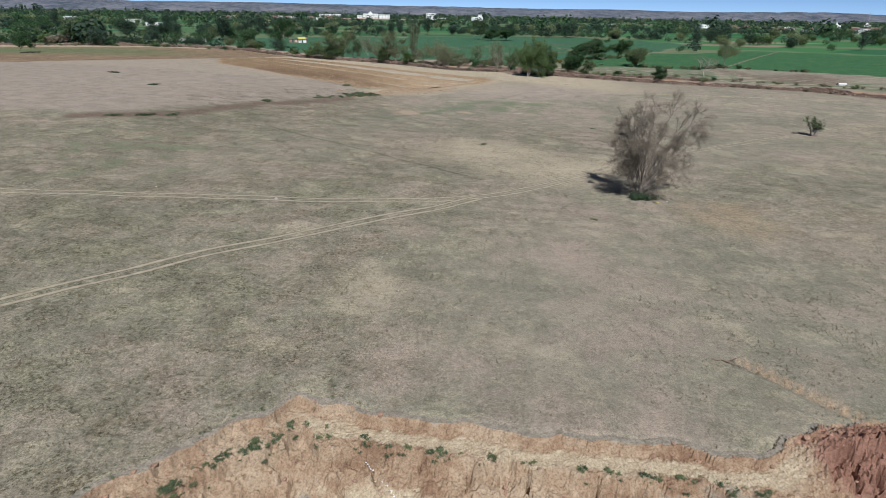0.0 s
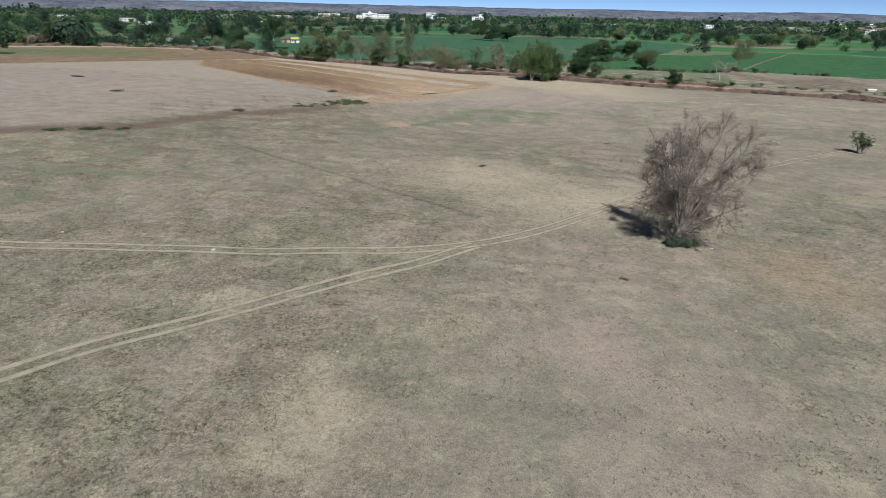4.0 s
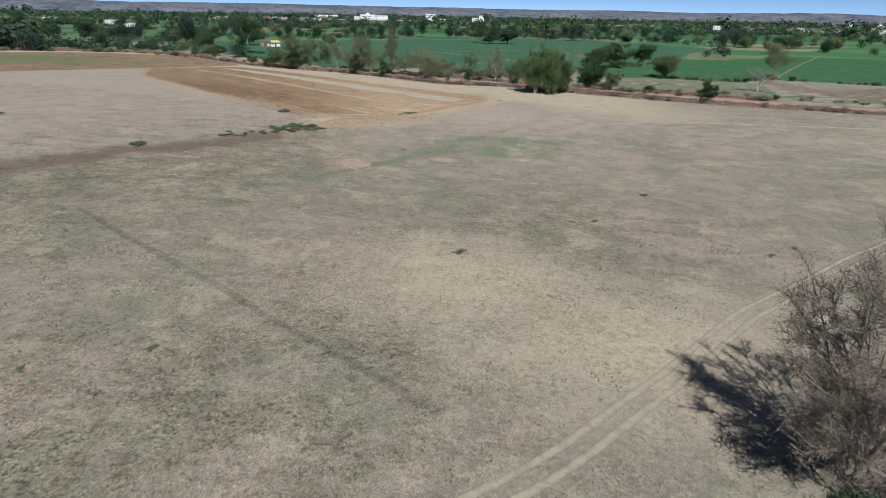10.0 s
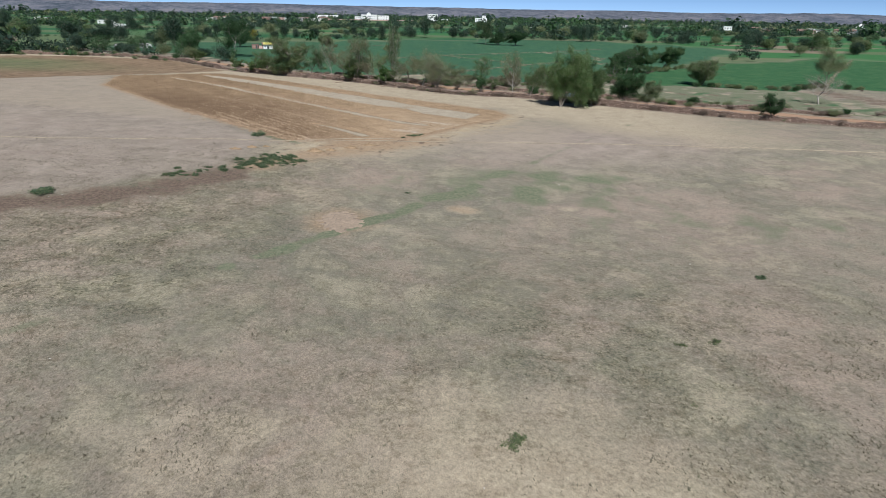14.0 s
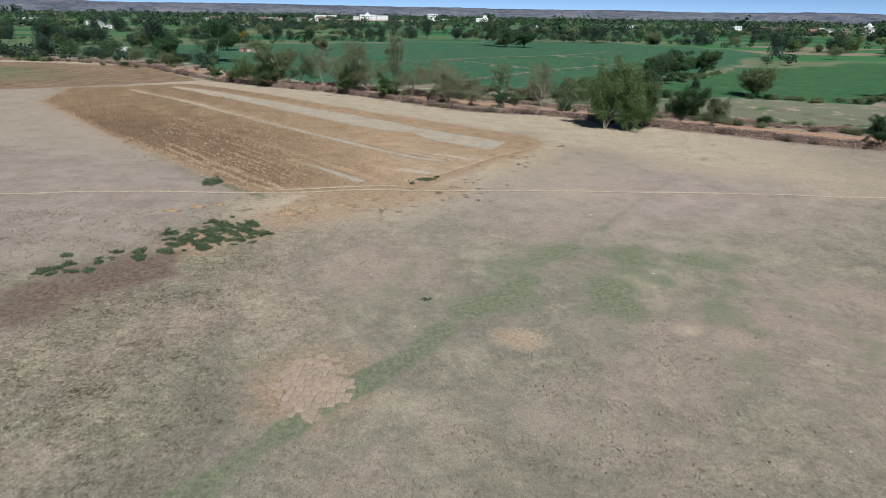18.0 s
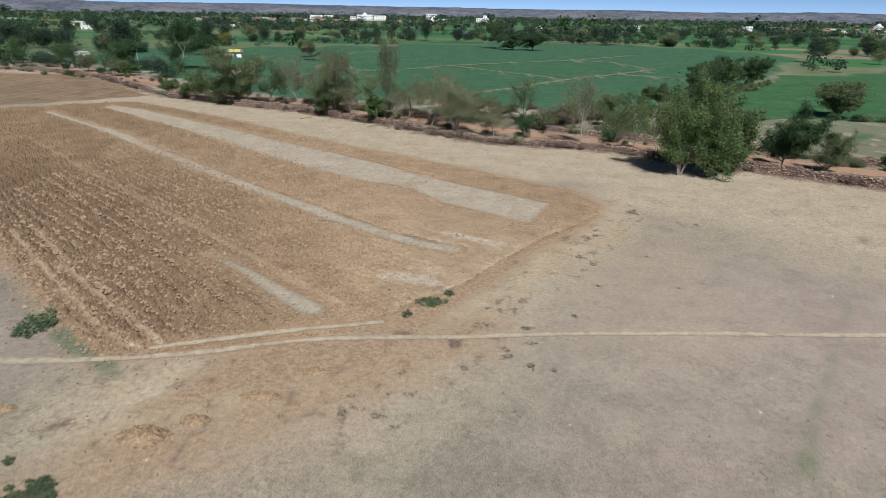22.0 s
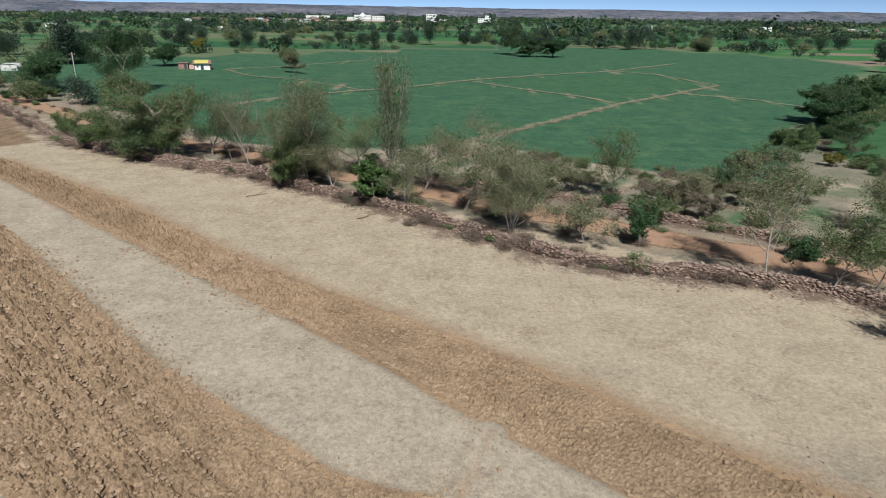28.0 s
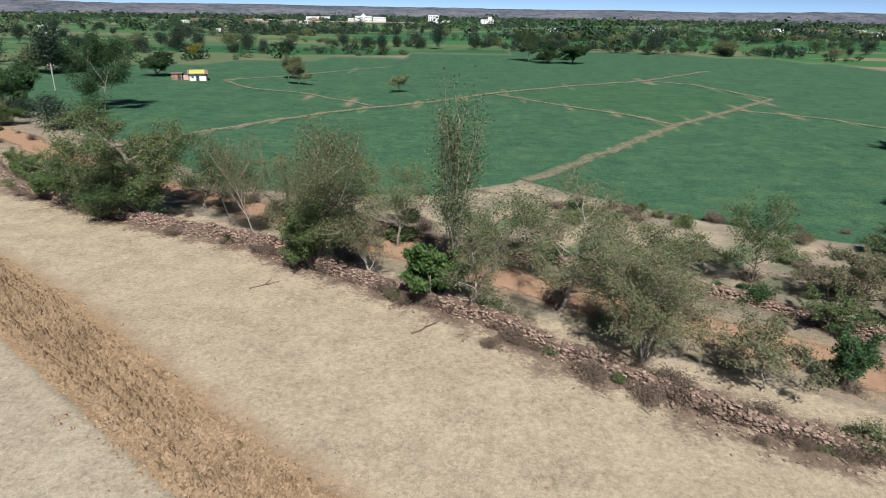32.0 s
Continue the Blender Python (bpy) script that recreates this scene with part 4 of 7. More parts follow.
# ---- plants ----
def tube(v, f, pts, radii, sides=5):
    base = len(v)
    for i, (p, r) in enumerate(zip(pts, radii)):
        d = (pts[min(i + 1, len(pts) - 1)] - pts[max(i - 1, 0)])
        d = d / (np.linalg.norm(d) + 1e-9)
        a = np.cross(d, (0.31, 0.95, 0.12))
        a /= np.linalg.norm(a) + 1e-9
        b = np.cross(d, a)
        for k in range(sides):
            t = 6.283 * k / sides
            v.append(tuple(p + r * (math.cos(t) * a + math.sin(t) * b)))
    for i in range(len(pts) - 1):
        for k in range(sides):
            m = (k + 1) % sides
            f.append((base + i * sides + k, base + i * sides + m, base + (i + 1) * sides + m, base + (i + 1) * sides + k))
    f.append(tuple(base + (len(pts) - 1) * sides + k for k in range(sides)))


def skeleton(seed, levels=3, kids=(6, 5, 4), bole=0.28, spread=0.9, up=0.35, stems=1, thick=0.028, wiggle=0.22, lean=0.0, sides=(7, 5, 3), seg=(5, 4, 4)):
    """Trunk and limbs of a tree about one unit tall, and the places where leaves sit."""
    r = np.random.default_rng(seed)
    v, f, tips = [], [], []

    def limb(p, d, length, rad, level):
        n = seg[min(level, 2)]
        pts, dirs = [np.array(p)], [np.array(d)]
        for _ in range(n):
            d = d + r.normal(0, wiggle, 3) + np.array((0, 0, up * 0.35))
            d = d / np.linalg.norm(d)
            pts.append(pts[-1] + d * length / n)
            dirs.append(d)
        radii = np.linspace(rad, rad * (0.45 if level < levels else 0.2), n + 1)
        tube(v, f, pts, radii, sides[min(level, 2)])
        if level >= levels - 1:
            tips.extend(pts[n // 2:] if level == levels - 1 else pts[1:])
        if level >= levels:
            return
        for k in range(kids[level]):
            t = (bole if level == 0 else 0.25) + (1 - (bole if level == 0 else 0.25)) * (k + r.uniform(0.2, 0.9)) / kids[level]
            i = min(int(t * n), n - 1)
            q = pts[i] + (pts[i + 1] - pts[i]) * (t * n - i)
            ang = r.uniform(0, 6.283) if level else k * 2.4 + r.uniform(-0.4, 0.4)
            side = np.array((math.cos(ang), math.sin(ang), 0.0))
            nd = dirs[i] * (1 - 0.45 * spread) + side * spread * r.uniform(0.7, 1.2) + np.array((0, 0, up * 0.5))
            limb(q, nd / np.linalg.norm(nd), length * r.uniform(0.5, 0.72), rad * r.uniform(0.4, 0.55), level + 1)

    for s in range(stems):
        a = 6.283 * s / stems + r.uniform(0, 1)
        tilt = (0.12 + 0.35 * r.random()) if stems > 1 else lean
        d = np.array((math.cos(a) * tilt, math.sin(a) * tilt, 1.0))
        limb((0.02 * math.cos(a) * (stems > 1), 0.02 * math.sin(a) * (stems > 1), -0.01), d / np.linalg.norm(d), r.uniform(0.62, 0.75), thick, 0)
    return np.array(v), f, np.array(tips)


def leaves_at(tips, count, cloud, size, r, flat=0.5, long=1.7):
    """Small pointed leaves in clouds round the given places."""
    c = tips[r.integers(0, len(tips), count)] + r.normal(0, cloud, (count, 3))
    n = r.normal(size=(count, 3))
    n[:, 2] = np.abs(n[:, 2]) + flat
    n /= np.linalg.norm(n, axis=1)[:, None]
    a = np.cross(n, r.normal(size=(count, 3)))
    a /= np.linalg.norm(a, axis=1)[:, None]
    b = np.cross(n, a)
    s = size * r.uniform(0.6, 1.4, count)[:, None]
    a, b = a * s * long / 2, b * s / 2
    lift = n * s * 0.18
    v = np.stack([c - a, c + a + lift, c + b * 1.6 - lift], 1).reshape(-1, 3)
    f = np.arange(count * 3).reshape(-1, 3)
    return v, f


def plant_meshes(name, seed, h, rad, leaf_mat, count, leaf, cloud=0.05, bark=None, crown_low=None, leaf_mat2=None, long=1.7, shear=0.0, **kw):
    """Two meshes, wood and leaves, fitted to a height and a crown radius in metres."""
    v, f, tips = skeleton(seed, **kw)
    r = np.random.default_rng(seed + 1)
    if crown_low is not None:
        tips = tips[tips[:, 2] > crown_low * tips[:, 2].max()]
    top = tips[:, 2].max()
    wide = np.quantile(np.hypot(tips[:, 0], tips[:, 1]), 0.93)
    sc = np.array((rad / wide * 0.92, rad / wide * 0.92, h / top * 0.96))
    v, tips = v * sc, tips * sc
    v[:, 0] += shear * v[:, 2]
    tips[:, 0] += shear * tips[:, 2]
    wood = mesh_of(name + "_wood", v.tolist(), f, bark or M_BARK, True)
    lv, lf = leaves_at(tips, count, cloud * h, leaf, r, long=long)
    lv[:, 2] = np.maximum(lv[:, 2], 0.05)
    mats = [leaf_mat] + ([leaf_mat2] if leaf_mat2 else [])
    crown = mesh_of(name + "_leaves", lv.tolist(), lf.tolist(), mats)
    if leaf_mat2:
        crown.polygons.foreach_set("material_index", (r.random(len(lf)) < 0.3).astype(int))
    return wood, crown


def plant(name, meshes, x, y, label, category, scale=(1, 1, 1), turn=0.0, group="", z=None, parts=("trunk", "crown")):
    e = new(name)
    e.matrix_world = Matrix.LocRotScale((x, y, (ground_z(x, y) if z is None else z) - 0.05), Euler((0, 0, turn)), scale)
    for n, me in zip(parts, meshes):
        part(n, me, e)
    return tagged(e, label, category, group)


# the lone bare tree in the pasture
def bare_tree_meshes(seed):
    """Short bole, limbs that fan out into an egg-shaped crown, branchlets, fine twigs and a few withered leaves."""
    r = np.random.default_rng(seed)
    v, f, ends, ways = [], [], [], []
    mid, rad = np.array((1.5, 0.0, 6.3)), np.array((5.6, 5.3, 5.7))

    def on_crown(low):
        d = r.normal(size=3)
        d[2] = abs(d[2]) * 1.1 + low
        return mid + d / np.linalg.norm(d) * rad * r.uniform(0.82, 1.0)

    def bough(p, q, r0, r1, n, sides, sag):
        k = np.linspace(0, 1, n + 1)[:, None]
        pts = p + (q - p) * k + np.array((0, 0, sag)) * np.sin(math.pi * k) + r.normal(0, 0.05, (n + 1, 3)) * np.linalg.norm(q - p) * k * (1 - k * 0.5)
        pts[0] = p
        tube(v, f, list(pts), np.linspace(r0, r1, n + 1), sides)
        return pts

    bole = bough(np.array((0.0, 0.0, -0.2)), np.array((0.2, 0.0, 1.5)), 0.27, 0.2, 4, 8, 0.0)
    for k in range(26):
        q = on_crown(-0.95 if k % 3 == 0 else -0.25 if k % 3 == 1 else 0.3)
        start = bole[-1] if k % 2 else bole[2] + (bole[3] - bole[2]) * r.random()
        main = bough(start, q, r.uniform(0.055, 0.11), 0.02, 7, 5, r.uniform(-0.2, 0.9))
        for _ in range(14):
            t = r.uniform(0.3, 1.0) * 6.9
            i = int(t)
            p = main[i] + (main[i + 1] - main[i]) * (t - i)
            way = (p - mid) / rad + r.normal(0, 0.75, 3) + np.array((0, 0, 0.35))
            way /= np.linalg.norm(way)
            side = bough(p, p + way * r.uniform(0.9, 2.2), 0.035, 0.012, 4, 4, 0.1)
            for _ in range(16):
                j = int(r.integers(1, 4))
                o = side[j] + (side[j + 1] - side[j]) * r.random()
                w2 = way + r.normal(0, 0.7, 3) + np.array((0, 0, 0.2))
                w2 /= np.linalg.norm(w2)
                twig = bough(o, o + w2 * r.uniform(0.35, 1.0), 0.013, 0.006, 2, 3, 0.0)
                ends.extend(twig[1:])
                ways.extend([w2, w2])
    wood = mesh_of("bare_tree_wood", v, f, M_TWIG, True)
    ends, ways = np.array(ends), np.array(ways)
    n = 42000
    pick = r.integers(0, len(ends), n)
    c = ends[pick] + r.normal(0, 0.14, (n, 3))
    c[:, 2] = np.maximum(c[:, 2], 0.2)
    a = ways[pick] + r.normal(0, 0.6, (n, 3))
    a *= r.uniform(0.06, 0.15, (n, 1)) / np.linalg.norm(a, axis=1)[:, None]
    b = np.cross(a, r.normal(size=(n, 3)))
    b *= r.uniform(0.01, 0.024, (n, 1)) / np.linalg.norm(b, axis=1)[:, None]
    lv = np.stack([c - a - b, c - a + b, c + a], 1).reshape(-1, 3)
    crown = mesh_of("bare_tree_leaves", lv.tolist(), np.arange(n * 3).reshape(-1, 3).tolist(), [DRY, TUFT])
    crown.polygons.foreach_set("material_index", (r.random(n) < 0.35).astype(int))
    return wood, crown


plant("bare_tree", bare_tree_meshes(21), 25.4, 85.3, "nearly leafless grey-brown tree alone on the dry pasture", "tree")
weeds = plant_meshes("undergrowth", 5, 0.9, 1.2, WEED, 2600, 0.085, 0.12, M_TWIG, levels=2, kids=(4, 4), stems=5, spread=0.9)
for wx, wy, ws in ((24.3, 84.0, 0.85), (25.3, 83.7, 0.9), (27.2, 84.2, 0.6)):
    plant("undergrowth", weeds, wx, wy, "dark green weeds at the foot of the bare tree", "shrub", (ws, ws, ws), wx, "weeds under the tree", parts=("stem", "foliage"))
stump = plant_meshes("lopped_tree", 31, 3.7, 1.7, GREEN, 800, 0.19, 0.06, M_BARK, leaf_mat2=OLIVE, levels=2, kids=(3, 3), stems=3, spread=0.7, thick=0.09)
plant("lopped_tree", stump, 73.1, 130.9, "small lopped tree with thick stem and bright green shoots", "tree")

# trees along the walls and lane: kind, x, y, height, crown radius
AIRY = dict(levels=3, kids=(7, 5, 4), spread=0.95, up=0.3, thick=0.015, bole=0.28)
FULL = dict(levels=3, kids=(9, 6, 5), spread=1.0, up=0.16, thick=0.026, bole=0.1)
SLIM = dict(levels=2, kids=(16, 5), spread=0.5, up=0.45, thick=0.014, bole=0.22, wiggle=0.07)
BUSH = dict(levels=2, kids=(4, 4), stems=5, spread=0.8, up=0.2, thick=0.02, bole=0.1, sides=(5, 3, 3), seg=(3, 2, 2))
ROW = [
    ("tall_slim_tree", -10.6, 267.6, 17.8, 2.0, OLIVE, DEEP, 2600, 0.26, SLIM, M_BARK_PALE, "tall slender grey-green tree rising over the lane"),
    ("leafy_shrub", -11.9, 265.2, 5.4, 2.5, BRIGHT, None, 1500, 0.42, BUSH, M_BARK, "bushy tree with large bright green leaves beside the wall"),
    ("spreading_tree", -44.6, 284.4, 12.2, 6.8, GREEN, MIXED, 6500, 0.34, FULL, M_BARK, "broad tree with green and reddish leaves beside the wall"),
    ("grey_tree", -84.7, 357.8, 16.3, 6.0, DEEP, None, 4200, 0.42, AIRY, M_BARK_PALE, "tall dark green tree beyond the lane"),
    ("dark_tree", -100.0, 355.8, 10.6, 6.0, DEEP, None, 3200, 0.45, FULL, M_BARK, "dark green spreading tree beyond the lane"),
    ("pale_stemmed_tree", -29.3, 277.6, 11.6, 2.6, MIXED, None, 1100, 0.26, AIRY, M_BARK_PALE, "slender tree with a pale stem and thin reddish leaves"),
    ("slender_tree", -33.6, 283.5, 10.5, 2.2, DEEP, MIXED, 1300, 0.28, AIRY, M_BARK, "slender sparse tree behind the near wall"),
    ("leaning_tree", -21.0, 272.6, 13.0, 5.4, MIXED, GREEN, 4300, 0.27, AIRY, M_BARK_PALE, "airy tree with leaning pale trunk and mixed leaves"),
    ("leafy_tree", -22.6, 271.6, 7.0, 3.2, GREEN, None, 2300, 0.3, BUSH, M_BARK, "dense green tree in the shade at the wall"),
    ("airy_tree", -2.2, 264.4, 10.8, 6.2, MIXED, OLIVE, 4300, 0.25, AIRY, M_BARK_PALE, "wide airy tree with pale leaning trunk beside the lane"),
    ("olive_tree", 2.0, 257.0, 9.0, 3.7, OLIVE, DRY, 4200, 0.22, dict(BUSH, levels=3, kids=(5, 5, 4), stems=4), M_BARK, "rounded grey-olive tree with drooping twigs at the wall"),
    ("dark_shrub", 13.8, 253.9, 4.6, 1.7, DEEP, None, 1300, 0.3, BUSH, M_BARK, "dark green upright shrub beside the lane"),
    ("young_tree", 15.5, 270.3, 8.8, 2.7, GREEN, None, 1300, 0.28, AIRY, M_BARK_PALE, "slim young tree with light green leaves"),
    ("reddish_tree", 20.9, 265.3, 5.0, 3.2, MIXED, DRY, 1700, 0.26, AIRY, M_BARK, "low spreading tree with pinkish dry leaves"),
    ("round_tree", 32.6, 275.3, 5.7, 2.9, MIXED, GREEN, 1900, 0.28, FULL, M_BARK, "small round tree with dull reddish-green leaves"),
    ("white_stemmed_tree", 21.4, 245.8, 11.4, 2.5, MIXED, OLIVE, 1900, 0.24, AIRY, M_BARK_PALE, "slender tree with whitish trunk against the stone wall"),
    ("wall_tree", 25.3, 243.6, 8.6, 2.3, GREEN, None, 1300, 0.26, AIRY, M_BARK_PALE, "thin young tree growing out of the stone wall"),
    ("shade_tree", 30.6, 229.4, 14.6, 4.1, GREEN, BRIGHT, 5600, 0.36, dict(FULL, stems=3, up=0.2, kids=(7, 5, 4), bole=0.14, wiggle=0.3), M_BARK, "large leafy green shade tree at the pasture edge"),
    ("shade_tree", 38.0, 231.2, 12.0, 3.4, GREEN, DEEP, 4600, 0.38, dict(FULL, stems=3, up=0.2, kids=(7, 4, 4), bole=0.14, wiggle=0.3), M_BARK, "large leafy green shade tree beside a parked car"),
    ("shade_tree", 33.9, 229.2, 13.0, 3.5, GREEN, BRIGHT, 4000, 0.36, dict(FULL, stems=2, up=0.26, kids=(7, 5, 4), bole=0.26, wiggle=0.3), M_BARK, "leafy green shade tree crowded against a larger one"),
    ("dark_round_tree", 45.4, 232.3, 9.6, 3.6, DEEP, None, 5200, 0.3, FULL, M_BARK, "dark green rounded tree on the stone wall"),
    ("grey_wall_tree", 50.2, 230.6, 6.4, 3.0, OLIVE, DEEP, 2200, 0.26, FULL, M_BARK, "grey-green bushy tree beside the dark one at the wall"),
    ("small_dark_tree", 71.3, 215.0, 5.6, 2.8, DEEP, None, 2300, 0.28, FULL, M_BARK, "small dark green tree on the stone wall"),
    ("crop_tree", 82.8, 282.3, 8.6, 5.6, GREEN, OLIVE, 3000, 0.4, dict(FULL, stems=4, bole=0.05, spread=0.7), M_BARK, "open-crowned tree standing in the green crop"),
    ("bare_grey_tree", 95.5, 240.6, 7.4, 4.6, DRY, None, 1500, 0.12, AIRY, M_BARK_PALE, "leafless pale grey tree behind the wall"),
    ("brown_tree", 119.1, 278.4, 13.2, 5.2, OLIVE, None, 3000, 0.36, AIRY, M_BARK, "brownish thin-leaved tree between two plots"),
    ("hedge_tree", 76.3, 325.6, 10.0, 8.0, DEEP, GREEN, 5200, 0.42, FULL, M_BARK, "dense dark green tree in the hedge between crops"),
    ("hedge_tree", 66.0, 312.0, 7.0, 5.0, DEEP, None, 3200, 0.4, FULL, M_BARK, "dark hedge tree between the green crops"),
    ("hedge_tree", 49.0, 292.0, 6.2, 4.4, GREEN, DEEP, 2600, 0.36, FULL, M_BARK, "bushy hedge tree at the corner of the crop"),
    ("hedge_tree", 92.0, 344.0, 9.0, 6.0, DEEP, GREEN, 3200, 0.45, FULL, M_BARK, "dark hedge tree further along the crop"),
    ("yellow_shrub", 51.6, 287.6, 2.4, 1.7, YELLOW, GREEN, 700, 0.26, BUSH, M_BARK, "shrub covered in yellow flowers in the hedge"),
    ("spindly_tree", 28.7, 243.1, 8.4, 2.6, GREEN, None, 800, 0.3, AIRY, M_BARK, "forked sparse tree growing from the wall beside the lane"),
    ("spindly_tree", 41.5, 259.0, 7.0, 3.4, OLIVE, GREEN, 1200, 0.28, AIRY, M_BARK, "thin sparse tree at the field corner"),
    ("pasture_edge_tree", -177.9, 284.0, 9.6, 4.6, DEEP, None, 2200, 0.4, AIRY, M_BARK, "small dark tree on the far ploughed field"),
    ("broad_far_tree", -193.6, 359.0, 12.2, 7.6, GREEN, None, 3200, 0.5, FULL, M_BARK, "broad umbrella-shaped tree beyond the ploughed field"),
    ("yellow_tree", -122.4, 509.9, 7.2, 3.6, YELLOW, GREEN, 1400, 0.5, FULL, M_BARK, "round tree in yellow leaf behind the hut"),
    ("lone_crop_tree", 40.5, 527.7, 8.5, 8.0, DEEP, None, 2600, 0.6, FULL, M_BARK, "dark broad tree standing alone in the green crop"),
    ("lone_crop_tree", 52.0, 527.0, 9.5, 8.5, DEEP, None, 2600, 0.6, FULL, M_BARK, "dark broad tree standing alone in the green crop"),
    ("tall_crop_tree", 32.5, 540.0, 16.0, 5.0, DEEP, OLIVE, 1800, 0.6, AIRY, M_BARK, "tall thin tree behind the crop trees"),
    ("hut_tree", -106.0, 432.0, 8.0, 6.5, DEEP, None, 2200, 0.5, FULL, M_BARK, "dark shade tree beside the brick hut"),
    ("thin_field_tree", -62.0, 432.0, 8.5, 4.0, OLIVE, GREEN, 1100, 0.45, AIRY, M_BARK, "thin tree on the bund near the hut"),
    ("thin_field_tree", -55.0, 415.0, 7.5, 3.4, OLIVE, DRY, 900, 0.45, AIRY, M_BARK, "half-bare tree on the bund near the hut"),
    ("bund_bush", -23.0, 402.0, 5.0, 2.4, OLIVE, None, 700, 0.4, AIRY, M_BARK, "small grey bush in the green crop"),
]
ROW += [("lane_tree", lx, ly, lh, lr, m1, m2, cn, 0.26, AIRY if cn < 2000 else FULL, M_BARK_PALE if cn < 1500 else M_BARK, "airy green and russet tree growing along the lane") for lx, ly, lh, lr, m1, m2, cn in (
    (-26.5, 282.0, 9.5, 4.2, MIXED, GREEN, 1900), (-15.5, 277.5, 8.5, 4.4, GREEN, MIXED, 1900), (-6.8, 271.8, 8.0, 4.0, GREEN, OLIVE, 1900), (4.8, 268.5, 7.0, 4.0, OLIVE, MIXED, 1500), (-37.5, 287.5, 8.0, 3.8, DEEP, GREEN, 1500), (-17.2, 268.8, 6.5, 3.0, MIXED, DRY, 1100), (24.5, 262.5, 3.2, 2.6, DRY, MIXED, 1000), (28.8, 268.5, 3.6, 2.8, MIXED, DRY, 1100), (-51.0, 287.5, 8.0, 4.2, GREEN, BRIGHT, 2400), (-8.6, 263.2, 7.2, 2.6, OLIVE, DRY, 1000), (8.2, 253.8, 4.6, 2.8, OLIVE, DRY, 1400), (-56.0, 292.0, 5.0, 3.6, GREEN, BRIGHT, 2400), (-64.0, 298.5, 4.2, 3.0, GREEN, None, 2100), (-93.0, 336.0, 4.0, 4.0, GREEN, BRIGHT, 2200), (60.0, 296.0, 6.5, 4.2, DEEP, GREEN, 2200), (70.0, 318.0, 9.0, 5.0, DEEP, None, 2400), (20.5, 267.5, 3.0, 2.8, DRY, MIXED, 1200), (25.5, 270.5, 3.4, 2.8, MIXED, DRY, 1200), (30.5, 273.5, 4.4, 3.0, DEEP, MIXED, 1500), (17.0, 261.8, 3.0, 2.6, GREEN, OLIVE, 1300), (36.0, 268.0, 4.4, 2.8, GREEN, OLIVE, 1400), (11.0, 273.0, 3.0, 2.8, OLIVE, DRY, 1200), (38.5, 281.5, 5.0, 3.6, DEEP, GREEN, 1500), (-24.0, 287.0, 4.5, 3.6, DRY, MIXED, 1300), (-47.5, 283.6, 5.6, 3.8, DEEP, GREEN, 1900), (-41.8, 281.8, 5.0, 3.4, GREEN, DEEP, 1900))]
for k, (name, tx, ty, th, tr, m1, m2, cnt, lf, kw, bark, label) in enumerate(ROW):
    tr = tr * (1.22 if kw is AIRY else 1.0)
    meshes = plant_meshes(name, 400 + k * 3, th, tr, m1, int(cnt * (5.6 if kw is AIRY else 4.2 if kw is SLIM else 7.2)), lf * (0.36 if lf < 0.4 else 0.46) * (1.15 if kw is SLIM else 1), 0.036 if kw is AIRY else 0.026, bark, leaf_mat2=m2, **kw)
    plant(name, meshes, tx, ty, label, "tree" if th > 5 else "shrub", turn=k * 1.3)

# ---- shrubs and brushwood along the walls ----
shrub_kinds = [
    ("green_shrub", plant_meshes("green_shrub", 901, 2.0, 1.7, GREEN, 2200, 0.14, 0.12, M_TWIG, leaf_mat2=OLIVE, **BUSH), "leafy green shrub at the foot of the stone wall"),
    ("olive_shrub", plant_meshes("olive_shrub", 911, 1.8, 1.8, OLIVE, 2000, 0.12, 0.12, M_TWIG, **BUSH), "grey-green thorny shrub against the stone wall"),
    ("dry_brush", plant_meshes("dry_brush", 921, 1.9, 1.8, BRUSH, 1700, 0.1, 0.14, M_TWIG, **BUSH), "brown leafless brushwood piled along the wall"),
    ("dark_shrub", plant_meshes("dark_shrub", 931, 2.4, 1.6, DEEP, 3200, 0.14, 0.1, M_TWIG, **BUSH), "dark green dense shrub near the lane"),
]


def along(line, n, r, spread):
    p = np.array(line)
    seg = np.hypot(*np.diff(p, axis=0).T)
    cum = np.r_[0, np.cumsum(seg)]
    out = []
    for s in np.sort(r.uniform(0, cum[-1], n)):
        i = min(int(np.searchsorted(cum, s, "right")) - 1, len(seg) - 1)
        t = (s - cum[i]) / seg[i]
        q = p[i] + (p[i + 1] - p[i]) * t
        d = (p[i + 1] - p[i]) / seg[i]
        out.append((q + np.array((-d[1], d[0])) * r.normal(0, spread), math.atan2(d[1], d[0])))
    return out


